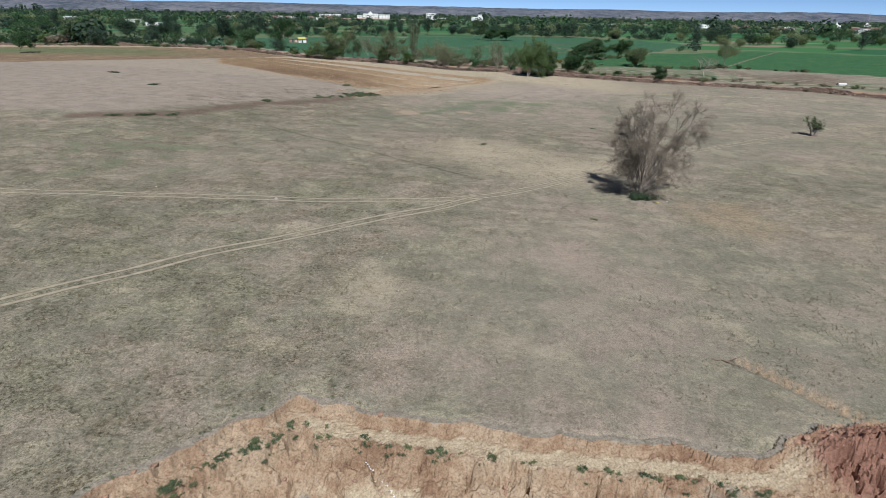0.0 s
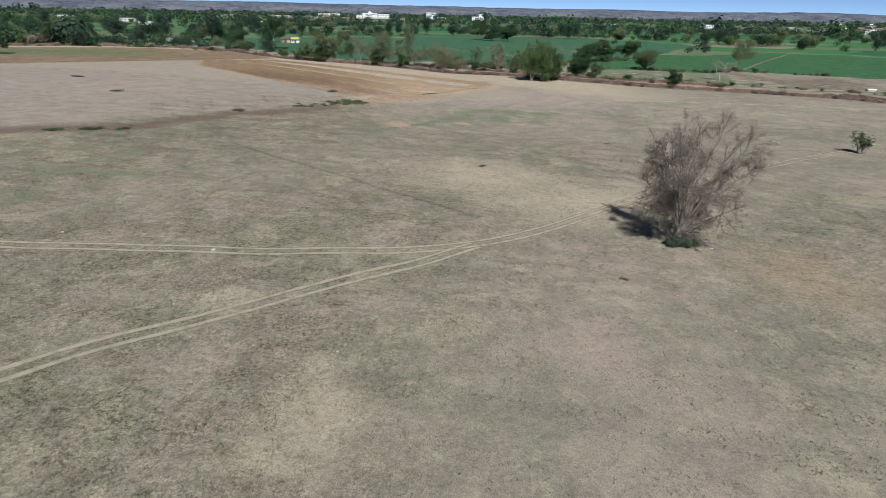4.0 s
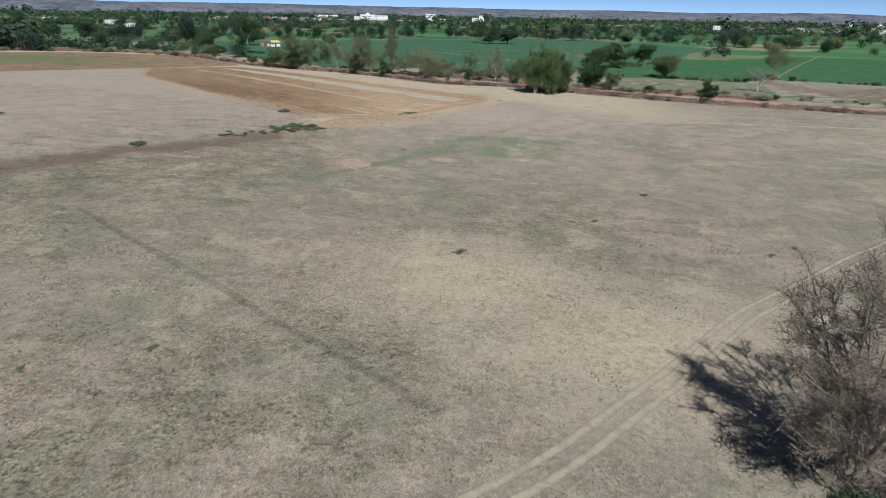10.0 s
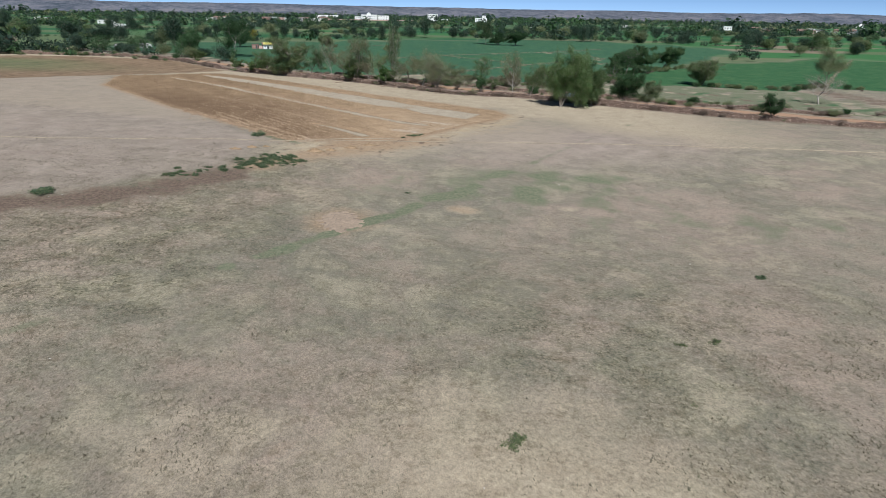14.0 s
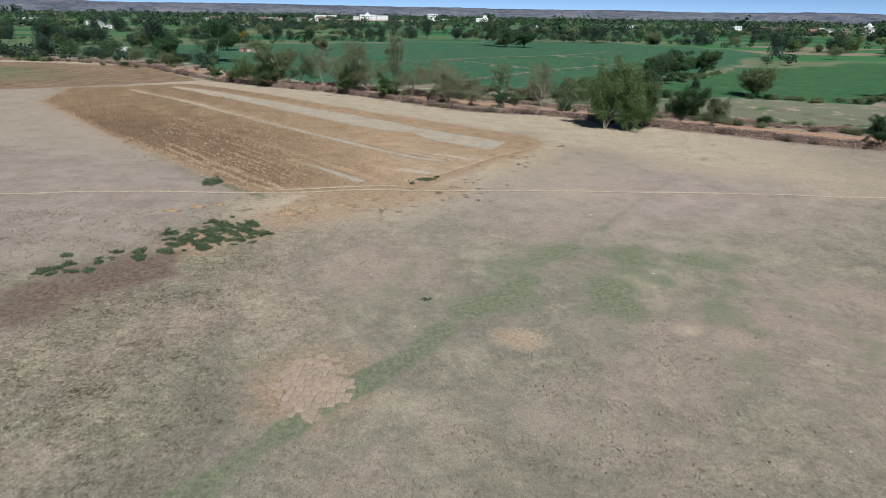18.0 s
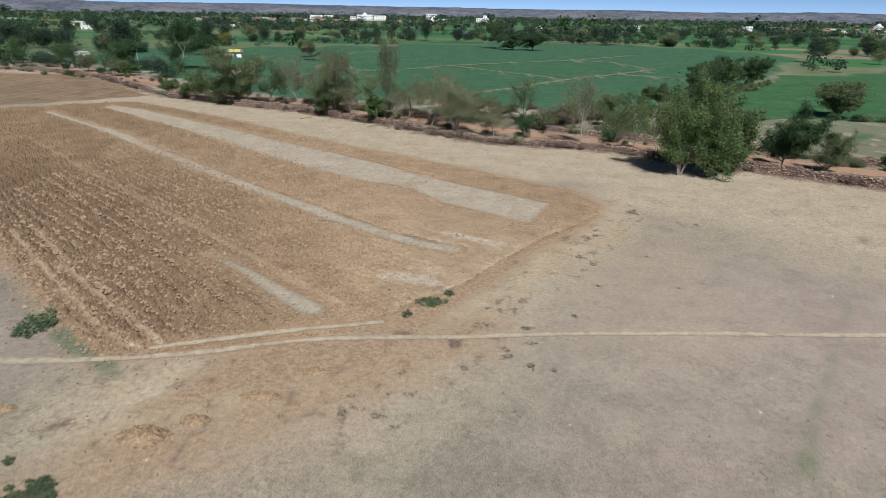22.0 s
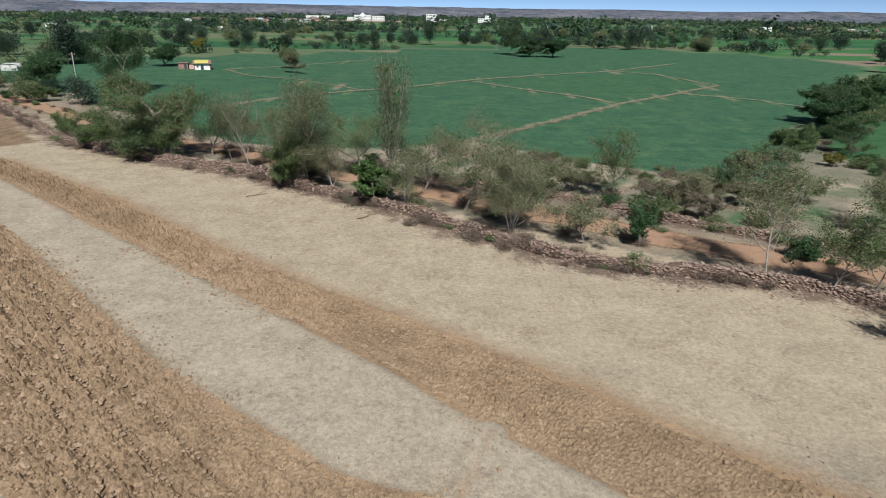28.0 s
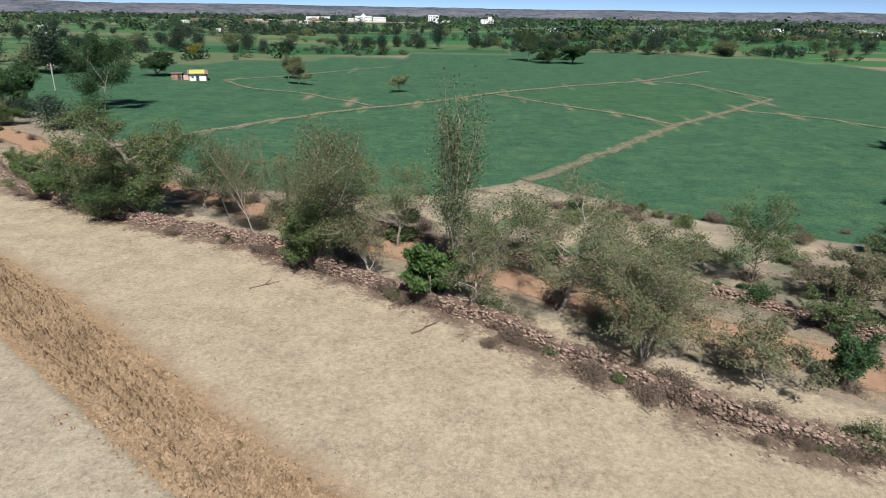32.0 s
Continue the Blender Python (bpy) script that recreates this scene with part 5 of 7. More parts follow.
r_sh = np.random.default_rng(55)
for line, n, spread, odds in ((WALL_NEAR[7:17], 60, 0.6, (0.0, 0.06, 0.94, 0.0)), (WALL_NEAR[3:15], 80, 0.8, (0.02, 0.1, 0.86, 0.02)), (WALL_NEAR[12:21], 28, 0.6, (0.0, 0.08, 0.92, 0.0)), (WALL_NEAR[20:27], 30, 0.6, (0.05, 0.15, 0.77, 0.03)), (WALL_FAR, 110, 2.4, (0.14, 0.34, 0.46, 0.06)), (WALL_NEAR[:4], 110, 2.5, (0.25, 0.3, 0.35, 0.1)), (CROP_EAST[:5], 44, 3.0, (0.25, 0.3, 0.25, 0.2)), ([(58.0, 288.0), (74.0, 282.0), (89.0, 276.0), (104.0, 269.0), (116.0, 282.0), (147.0, 266.0)], 46, 1.6, (0.2, 0.4, 0.1, 0.3)), ([(92.0, 227.0), (120.0, 212.0), (160.0, 188.0)], 40, 1.6, (0.2, 0.3, 0.45, 0.05)), ([(2.0, 291.0), (14.0, 283.0), (26.0, 275.0), (38.0, 269.0)], 60, 4.0, (0.12, 0.33, 0.5, 0.05)), (LANE[3:12], 75, 5.5, (0.06, 0.3, 0.6, 0.04))):
    for q, ang in along(line, n, r_sh, spread):
        kind = int(r_sh.choice(4, p=odds))
        name, meshes, label = shrub_kinds[kind]
        s = r_sh.uniform(0.3, 0.9) * (0.8 if kind == 2 else 1)
        plant(name, meshes, q[0], q[1], label, "shrub", (s * r_sh.uniform(0.9, 1.4), s, s * r_sh.uniform(0.7, 1.1)), r_sh.uniform(0, 6.28), "wall shrubs", parts=("stem", "foliage"))

# scattered low weeds in the pasture
LOW = dict(BUSH, stems=4, kids=(2, 2), spread=1.3, up=0.05)
weed_kinds = [plant_meshes("pasture_weed", 941, 0.35, 0.6, OLIVE, 900, 0.055, 0.2, M_TWIG, **LOW), plant_meshes("pasture_weed_green", 951, 0.4, 0.85, WEED, 1500, 0.065, 0.2, M_TWIG, leaf_mat2=OLIVE, **LOW)]
SPOTS = [(7.8, 113.2, 1.7, 0), (22.4, 124.5, 1.2, 0), (-37.0, 150.3, 2.6, 1), (-57.5, 123.3, 2.4, 1), (-52.0, 125.0, 2.8, 1), (-48.8, 126.8, 2.2, 1), (-25.6, 185.2, 2.6, 1), (-1.0, 191.2, 1.8, 1), (0.6, 192.6, 0.9, 1), (-2.6, 188.9, 0.9, 1), (20.0, 124.0, 1.0, 0), (-11.0, 95.0, 1.0, 0), (-17.0, 92.0, 1.0, 0), (-22.0, 88.0, 1.0, 0), (17.7, 75.4, 1.1, 0), (37.0, 116.0, 1.2, 0), (40.5, 118.0, 1.0, 0), (31.7, 136.5, 1.0, 1), (-70.0, 168.0, 2.2, 1), (-90.0, 189.0, 2.4, 1), (0.2, 158.7, 0.7, 1), (18.0, 117.0, 0.9, 0), (-20.0, 170.5, 1.1, 1), (-18.2, 171.2, 0.8, 1)]
for wx, wy, ws, kind in SPOTS:
    plant("pasture_weed", weed_kinds[kind], wx, wy, "low green weed clump on the dry pasture" if kind else "low grey-green weed tuft on the dry pasture", "weed", (ws * 0.8, ws * 0.7, ws * 0.32), wx * 3, "pasture weeds", parts=("stem", "foliage"))
for k in range(190):
    t, u = r_sh.random(), r_sh.normal(0, 1)
    wx, wy = -21.6 + 5.2 * t + 0.9 * u + r_sh.normal(0, 0.6), 166.4 + 4.6 * t - 1.0 * u + r_sh.normal(0, 0.6)
    if k > 150:
        wx, wy = -30.0 + 10 * t + r_sh.normal(0, 0.8), 158.0 + 8 * t + r_sh.normal(0, 0.8)
    ws = r_sh.uniform(0.3, 0.75)
    plant("ditch_weed", weed_kinds[int(r_sh.random() < 0.85)], wx, wy, "dark green weeds crowding the damp ditch", "weed", (ws, ws, ws * 0.9), wx * 3, "ditch weeds", parts=("stem", "foliage"))

# dead grass clumps along the outer edge of the ploughed land
dead = plant_meshes("dead_grass_clump", 961, 0.3, 0.5, GRASS, 420, 0.04, 0.18, M_TWIG, **LOW)
for k in range(90):
    i = int(r_sh.integers(1, 6))
    (ax, ay), (bx_, by_) = MARGIN[i], MARGIN[i + 1]
    t = r_sh.random()
    wx, wy = ax + (bx_ - ax) * t + abs(r_sh.normal(0.4, 4.2)), ay + (by_ - ay) * t - abs(r_sh.normal(0.3, 2.6))
    ws = r_sh.uniform(0.35, 0.9)
    plant("dead_grass_clump", dead, wx, wy, "low brown clump of dead grass by the ploughed field", "grass", (ws * 1.3, ws, ws * 0.4), wx * 5, "dead grass clumps", parts=("stem", "foliage"))


def soil_heap(x, y, rx_, ry_, h, seed, label):
    """A little mound of loose crumbs."""
    r = np.random.default_rng(seed)
    n = 22
    xs = np.linspace(-1.25, 1.25, n)
    U, V = np.meshgrid(xs, xs)
    d = np.hypot(U, V) + 0.12 * wave(U, V, 0.8, seed)
    me = grid_mesh("earth_mound", xs * rx_, xs * ry_, lambda a, b: h * np.clip(1 - d, 0, 1) ** 0.9 + 0.3 * h * np.clip(r.normal(size=a.shape), -0.6, 1.5) * np.clip(1.1 - d, 0, 1) - 0.03, M_SOIL, smooth=False, keep=d < 1.08)
    ob = part("earth_mound", me)
    ob.location = (x, y, ground_z(x, y) + 0.05 * float(wave(np.array(float(x)), np.array(float(y)), 9, 1)) + 0.02)
    tagged(ob, label, "mound", "earth mounds")


for k, (hx, hy, ra, rb, hh_) in enumerate(((-14.2, 175.5, 1.3, 0.8, 0.35), (-12.2, 176.8, 0.8, 0.5, 0.25), (-9.6, 179.0, 1.2, 0.4, 0.25), (-7.2, 181.4, 1.3, 0.4, 0.2), (-23.4, 176.2, 0.9, 0.5, 0.2), (-25.3, 174.5, 1.0, 0.4, 0.2), (-21.6, 177.1, 0.6, 0.35, 0.15))):
    soil_heap(hx, hy, ra, rb, hh_ * 1.3, 70 + k, "small mound of loose orange soil on the pasture")

straw_bush = plant_meshes("straw_bush", 971, 7.0, 5.5, GRASS, 3600, 0.45, 0.07, M_TWIG, **dict(BUSH, levels=3, kids=(5, 5, 4)))
for bx_, by_, bs in ((-199.5, 357.0, 0.9), (-184.5, 362.5, 1.0), (-205.5, 353.0, 0.7)):
    plant("straw_bush", straw_bush, bx_, by_, "bleached straw-coloured bush beyond the ploughed field", "shrub", (bs, bs, bs), bx_, "straw bushes", parts=("stem", "foliage"))


# ---- trees of the plain ----
mid_kinds = []
for k in range(7):
    kw = (FULL, AIRY, FULL, SLIM, FULL, AIRY, FULL)[k]
    h, r0 = ((9, 5.5), (10, 4.5), (7, 4.5), (14, 2.6), (11, 7), (8, 4), (6, 4))[k]
    mid_kinds.append(plant_meshes("plain_tree", 1300 + k * 7, h, r0, (FAR_GREEN, OLIVE, FAR_GREEN, FAR_GREEN, DEEP, FAR_GREEN, GREEN)[k], 2600, 0.42, 0.12, M_BARK, **dict(kw, levels=2, sides=(5, 3, 3), seg=(3, 2, 2), kids=(8, 5) if kw is not SLIM else (14, 4))))
r_far = np.random.default_rng(77)
count = 0
while count < 170:
    ty = 335 + 700 * r_far.random()
    tx = r_far.uniform(-0.85, 0.85) * ty
    a_x, a_y = np.array(tx), np.array(ty)
    if depth_in(a_x, a_y, CROP) > -6 or depth_in(a_x, a_y, CROP_EAST) > -4 or (ty < 520 and tx > -60 and tx < 60):
        continue
    band = math.sin(ty / 17.0 + 0.02 * tx + 2 * float(wave(a_x, a_y, 260, 42)))
    if 0.6 * wave(a_x, a_y, 210, 41) + 0.6 * band < r_far.uniform(-0.5, 0.9):
        continue
    s = r_far.uniform(0.4, 1.05)
    plant("plain_tree", mid_kinds[int(r_far.integers(0, 7))], tx, ty, "green tree among the fields of the plain", "tree", (s, s, s * r_far.uniform(0.85, 1.15)), r_far.uniform(0, 6.28), "trees of the plain")
    count += 1


# trees along the lane beyond the far ploughed field, and the groves behind it
r_w = np.random.default_rng(79)
far_lane = [(-240.0, 342.0), (-170.0, 362.0), (-126.0, 356.0), (-100.0, 340.0), (-82.0, 324.0)]
for k in range(26):
    i = int(r_w.integers(0, 4))
    (ax, ay), (bx_, by_) = far_lane[i], far_lane[i + 1]
    t = r_w.random()
    tx, ty = ax + (bx_ - ax) * t + r_w.normal(0, 4), ay + (by_ - ay) * t + abs(r_w.normal(6, 9))
    s = r_w.uniform(0.28, 0.62)
    plant("lane_side_tree", mid_kinds[int(r_w.choice([0, 1, 2, 4, 5, 6]))], tx, ty, "dusty green tree in the hedge along the lane", "tree", (s, s, s * r_w.uniform(0.8, 1.1)), r_w.uniform(0, 6.28), "lane hedge trees")
for gx_, gy_, n, sp in ((-150.0, 440.0, 9, 16.0), (-205.0, 470.0, 10, 22.0), (-260.0, 520.0, 12, 26.0), (-150.0, 560.0, 12, 26.0), (-60.0, 640.0, 14, 34.0), (60.0, 680.0, 12, 40.0), (190.0, 610.0, 12, 30.0), (250.0, 520.0, 10, 24.0), (-340.0, 620.0, 14, 40.0), (330.0, 640.0, 12, 40.0)):
    for k in range(n):
        s = r_w.uniform(0.5, 1.15)
        plant("plain_tree", mid_kinds[int(r_w.integers(0, 7))], gx_ + r_w.normal(0, sp), gy_ + r_w.normal(0, sp * 0.35), "green tree in a grove among the fields", "tree", (s, s, s), r_w.uniform(0, 6.28), "trees of the plain")


def clump_field(name, count, y0, y1, size, seed, label, per=46, keep_off=False, leaf=0.2):
    """Distant woods: ragged clumps of leaves, one object."""
    r = np.random.default_rng(seed)
    vs, kinds, n = [], [], 0
    while n < count:
        m = count * 2
        yy = y0 + (y1 - y0) * r.random(m) ** 1.3
        xx = r.uniform(-0.95, 0.95, m) * yy
        ok = 0.8 * wave(xx, yy, 340, 43) + 0.7 * wave(xx, yy, 120, 44) + 0.5 * np.sin(yy / 31.0 + 0.01 * xx) > r.uniform(-0.2, 1.3, m)
        ok &= ~((np.abs(xx + 0.104 * yy) < 0.03 * yy) & (yy > 1330) & (yy < 1600))
        if keep_off:
            ok &= (depth_in(xx, yy, CROP) < -5) & (depth_in(xx, yy, CROP_EAST) < -3) & (np.sin(yy / 17.0 + 0.02 * xx + 2 * wave(xx, yy, 260, 42)) > r.uniform(-0.9, 0.9, m))
        for x0, y0_ in zip(xx[ok], yy[ok]):
            if n >= count:
                break
            k0 = 0.45 + r.gamma(2.0, 0.28)
            h, rd = size * k0 * r.uniform(0.8, 1.2), size * k0 * r.uniform(0.45, 0.8)
            c = r.normal(size=(per, 3))
            c *= (r.random((per, 1)) ** 0.4) / np.linalg.norm(c, axis=1)[:, None]
            c = c * np.array((rd, rd, h * 0.42)) + np.array((x0, y0_, h * 0.55))
            nn = c - np.array((x0, y0_, h * 0.35)) + r.normal(0, 0.35 * rd, (per, 3)) + np.array((0, 0, 0.3 * rd))
            a = np.cross(nn, r.normal(size=(per, 3)))
            b = np.cross(nn, a)
            a *= (rd * leaf) / np.linalg.norm(a, axis=1)[:, None]
            b *= (rd * leaf) / np.linalg.norm(b, axis=1)[:, None]
            kinds.append(np.full(per, int(r.choice(4, p=(0.6, 0.3, 0.1, 0.0)))))
            vs.append(np.stack([c - a, c - b, c + a, c + b], 1).reshape(-1, 3))
            n += 1
    v = np.concatenate(vs)
    f = np.arange(len(v)).reshape(-1, 4)
    me = mesh_of(name, v.tolist(), f.tolist(), [FAR_GREEN, DEEP, OLIVE, YELLOW])
    me.polygons.foreach_set("material_index", np.concatenate(kinds))
    return tagged(part(name, me), label, "trees", kind="stuff")


clump_field("field_bushes", 1500, 350, 1000, 4.2, 90, "bushes and scrub along the field edges", 110, True, 0.12)
clump_field("distant_trees", 3000, 800, 2000, 6.8, 91, "scattered green trees and groves across the plain", 56, leaf=0.17)
clump_field("horizon_trees", 6800, 1700, 3900, 8.6, 92, "dark tree belts towards the horizon", 18, leaf=0.26)

# the low wooded ridge at the horizon, distance haze painted into its colour
M_RIDGE, nt, ln, b = nodes_of("hazy_wooded_ridge")
pos = nt.new("ShaderNodeTexCoord").outputs["Object"]
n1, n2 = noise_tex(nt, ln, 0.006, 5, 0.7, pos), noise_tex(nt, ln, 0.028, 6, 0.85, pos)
# blue-grey stops: woodland tone with the haze of distance mixed in
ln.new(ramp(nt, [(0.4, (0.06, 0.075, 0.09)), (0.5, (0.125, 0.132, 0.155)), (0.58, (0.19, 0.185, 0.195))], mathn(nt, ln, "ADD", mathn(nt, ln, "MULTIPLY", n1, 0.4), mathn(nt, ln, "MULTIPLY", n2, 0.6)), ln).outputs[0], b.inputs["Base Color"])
b.inputs["Roughness"].default_value = 1.0
b.inputs["Specular IOR Level"].default_value = 0.0
rx = np.linspace(-4200, 4200, 240)
ridge_v, ridge_f = [], []
for i, x0 in enumerate(rx):
    top = 56 - 0.0035 * x0 + 5 * float(wave(np.array(x0), np.array(0.0), 1700, 51)) + 2.0 * float(wave(np.array(x0), np.array(0.0), 160, 52))
    yb = math.sqrt(max(4500**2 - x0 * x0, 10)) * 0.9
    ridge_v += [(x0 * 0.93, yb * 0.9, -2), (x0 * 0.97, yb * 0.96, top * 0.7), (x0, yb, top), (x0 * 1.02, yb * 1.05, -2)]
    if i:
        for k in range(3):
            a = (i - 1) * 4 + k
            ridge_f.append((a, a + 4, a + 5, a + 1))
tagged(part("backdrop", mesh_of("backdrop", ridge_v, ridge_f, M_RIDGE, True)), "long low wooded ridge on the horizon, tinted with haze", "ridge", kind="structure")


# ---- dry stone walls ----
def stone_mesh(seed):
    bm = bmesh.new()
    bmesh.ops.create_icosphere(bm, subdivisions=1, radius=0.5)
    r = np.random.default_rng(seed)
    for v in bm.verts:
        v.co = Vector([c * s for c, s in zip(v.co, r.uniform(0.8, 1.25, 3))])
        v.co.z = max(min(v.co.z, 0.36), -0.36)
    me = bpy.data.meshes.new("stone")
    bm.to_mesh(me)
    bm.free()
    me.materials.append(M_STONE)
    return me


stone_kinds = [stone_mesh(60 + k) for k in range(6)]
stone_arrays = []
for me in stone_kinds:
    co = np.array([v.co[:] for v in me.vertices])
    stone_arrays.append((co, np.array([p.vertices[:] for p in me.polygons])))


def dry_wall(name, line, high, thick, label, near, seed, ruin=0.3):
    """A core of earth along the line, faced and topped with rough stones."""
    r = np.random.default_rng(seed)
    p = np.array(line)
    seg = np.hypot(*np.diff(p, axis=0).T)
    cum = np.r_[0, np.cumsum(seg)]
    ss = np.arange(0, cum[-1], 1.0)
    cx, cy = np.interp(ss, cum, p[:, 0]), np.interp(ss, cum, p[:, 1])
    dx, dy = np.gradient(cx), np.gradient(cy)
    ln_ = np.hypot(dx, dy)
    nx, ny = -dy / ln_, dx / ln_
    hh = high * np.clip(1 + ruin * wave(ss, ss * 0, 23, seed) + 0.15 * wave(ss, ss * 0, 5, seed + 1), 0.35, 1.5)
    rows = []
    for off, top in ((-1, 0), (-0.8, 0.82), (0.8, 0.82), (1, 0)):
        x, y = cx + nx * thick / 2 * off, cy + ny * thick / 2 * off
        rows.append(np.stack([x, y, height(x, y) + hh * top - 0.05], 1))
    v = np.stack(rows, 1).reshape(-1, 3)
    f = [(i * 4 + j, i * 4 + j + 1, i * 4 + j + 5, i * 4 + j + 4) for i in range(len(ss) - 1) for j in range(3)]
    f += [(0, 3, 2, 1), tuple((len(ss) - 1) * 4 + j for j in range(4))]
    wall = part(name, mesh_of(name, v.tolist(), f, M_CORE))
    tagged(wall, label, "wall", kind="structure")
    vs, fs, base, singles = [], [], 0, 0
    for i in range(len(ss)):
        for _ in range(int((52 if abs(cx[i]) < 60 else 17) + 6 * r.random())):
            t = r.random()
            j = min(i + 1, len(ss) - 1)
            x, y, h = cx[i] + (cx[j] - cx[i]) * t, cy[i] + (cy[j] - cy[i]) * t, hh[i]
            place = r.random()
            if place < 0.56:
                o, z = -(0.5 - 0.06 * r.random()), r.random() * 0.85 * h
            elif place < 0.64:
                o, z = 0.48, r.random() * 0.85 * h
            elif place < 0.8:
                o, z = r.uniform(-0.42, 0.42), 0.84 * h
            else:
                o, z = r.normal(-0.2, 1.5), 0.06
            x, y = x + nx[i] * thick * o, y + ny[i] * thick * o
            sz = r.uniform(0.12, 0.29) if place < 0.8 else r.uniform(0.08, 0.22)
            scale = (sz * r.uniform(1, 1.5), sz, sz * r.uniform(0.6, 0.9))
            rot = Euler((r.normal(0, 0.2), r.normal(0, 0.2), math.atan2(dy[i], dx[i]) + r.normal(0, 0.35)))
            m = Matrix.LocRotScale((x, y, float(height(x, y)) + z), rot, scale)
            kind = int(r.integers(0, 6))
            if near[0] < x < near[1] and place < 0.8 and singles < 290 and r.random() < 0.6:
                ob = part("stone", stone_kinds[kind], wall)
                ob.matrix_world = m
                singles += 1
                continue
            co, fc = stone_arrays[kind]
            mm = np.array(m)
            vs.append(co @ mm[:3, :3].T + mm[:3, 3])
            fs.append(fc + base)
            base += len(co)
    me = mesh_of("stones", np.concatenate(vs).tolist(), np.concatenate(fs).tolist(), M_STONE_JOINED)
    tagged(part("stones", me, wall), "rough reddish field stones", kind="stuff")
    return wall


def stone_joined():
    m = M_STONE.copy()
    m.name = "field_stone_joined"
    nt, ln = m.node_tree.nodes, m.node_tree.links
    info = next(n for n in nt if n.type == "OBJECT_INFO")
    isl = nt.new("ShaderNodeNewGeometry").outputs["Random Per Island"]
    for link in list(info.outputs["Random"].links):
        ln.new(isl, link.to_socket)
    return m


M_STONE_JOINED = stone_joined()
dry_wall("stone_wall", WALL_NEAR, 1.25, 0.9, "rough dry stone wall along the pasture edge", (4, 30), 5, 0.36)
dry_wall("lane_wall", WALL_FAR, 0.85, 0.9, "tumbled dry stone wall along the far side of the lane", (8, 26), 6, 0.4)


# ---- the dug bank at the start of the flight ----
bx, by = np.arange(-31, 33, 0.12), np.arange(25, 44.5, 0.12)
BX, BY = np.meshgrid(bx, by)
bank_d = pit_edge(BX, BY)
on_left = ease(-4, -8, BX)
shelf = 1.9 - 0.5 * on_left + 0.35 * wave(BX, BY, 5, 25) + 0.1 * wave(BX, BY, 1.4, 26)  # where the ledge ends
heap = np.exp(-(((BX - 24.5) / 5.0) ** 2) - ((BY - 38.3) / 2.2) ** 2)
crumb = np.clip(rng.normal(size=BX.shape), -1.2, 1.8)
crumb = 0.6 * crumb + 0.4 * np.roll(crumb, 1, 0) + 0.4 * np.roll(crumb, 1, 1)
cleft = np.exp(-((wave(BX * 1.0 + 0.3 * wave(BX, BY, 2, 31), BY * 0.22, 1.7, 18) / 0.16) ** 2)) * ease(-0.35, 0.3, wave(BX, BY, 4.5, 33))


def bank_z(x, y):
    inner = bank_d - shelf
    face = ease(-0.15, 0.3, inner) * (1 - ease(0.9, 2.4, inner))
    step = 0.55 * ease(0.0, 0.22, bank_d) + 0.12 * ease(0.3, 1.5, bank_d) + 0.8 * ease(-0.1, 0.22, inner) + (0.9 + 0.5 * on_left) * ease(0.2, 2.2, inner) + 0.35 * ease(2.4, 7, inner)
    loose = crumb * (0.015 + 0.05 * np.exp(-((bank_d / 0.6) ** 2)) + 0.06 * face + 0.06 * np.exp(-((inner / 0.5) ** 2)) + 0.12 * heap)
    return height(x, y) + 0.05 * wave(x, y, 9, 1) + 0.012 - ease(0, 0.1, bank_d) * (step + 0.75 * cleft * face + 0.12 * np.abs(wave(x, y * 0.3, 2.2, 28)) * face - loose - 1.75 * heap)


M_BANK, nt, ln, b = nodes_of("dug_bank_earth")
pos = nt.new("ShaderNodeTexCoord").outputs["Object"]
n1, n2, n3 = noise_tex(nt, ln, 0.3, 5, 0.6, pos), noise_tex(nt, ln, 1.6, 5, 0.7, pos), noise_tex(nt, ln, 9.0, 4, 0.75, pos)
c1 = ramp(nt, [(0.38, (0.25, 0.155, 0.095)), (0.48, (0.34, 0.237, 0.15)), (0.57, (0.4, 0.3, 0.2))], mathn(nt, ln, "ADD", mathn(nt, ln, "MULTIPLY", n1, 0.6), mathn(nt, ln, "MULTIPLY", n2, 0.4)), ln).outputs[0]


def layer(c, name, col):
    a = nt.new("ShaderNodeAttribute")
    a.attribute_name = name
    f = mathn(nt, ln, "ADD", a.outputs["Fac"], mathn(nt, ln, "MULTIPLY", mathn(nt, ln, "SUBTRACT", n2, 0.5), 1.2))
    return mixc(nt, ln, ramp(nt, [(0.35, (0, 0, 0)), (0.7, (1, 1, 1))], f, ln).outputs[0], c, col)


c1 = layer(c1, "buff", ramp(nt, [(0.35, (0.39, 0.3, 0.195)), (0.65, (0.49, 0.4, 0.27))], n2, ln).outputs[0])
c1 = layer(c1, "red", ramp(nt, [(0.35, (0.2, 0.105, 0.07)), (0.65, (0.3, 0.17, 0.12))], n2, ln).outputs[0])
c1 = layer(c1, "sward", ramp(nt, [(0.38, (0.225, 0.195, 0.15)), (0.6, (0.345, 0.295, 0.225))], n2, ln).outputs[0])
c1 = mixc(nt, ln, 0.8, c1, mixc(nt, ln, 1.0, c1, ramp(nt, [(0.34, (0.5, 0.48, 0.46)), (0.52, (1.0, 1.0, 1.0)), (0.66, (1.2, 1.2, 1.2))], n3, ln).outputs[0], "MULTIPLY"))
ln.new(c1, b.inputs["Base Color"])
b.inputs["Roughness"].default_value = 0.95
b.inputs["Specular IOR Level"].default_value = 0.1
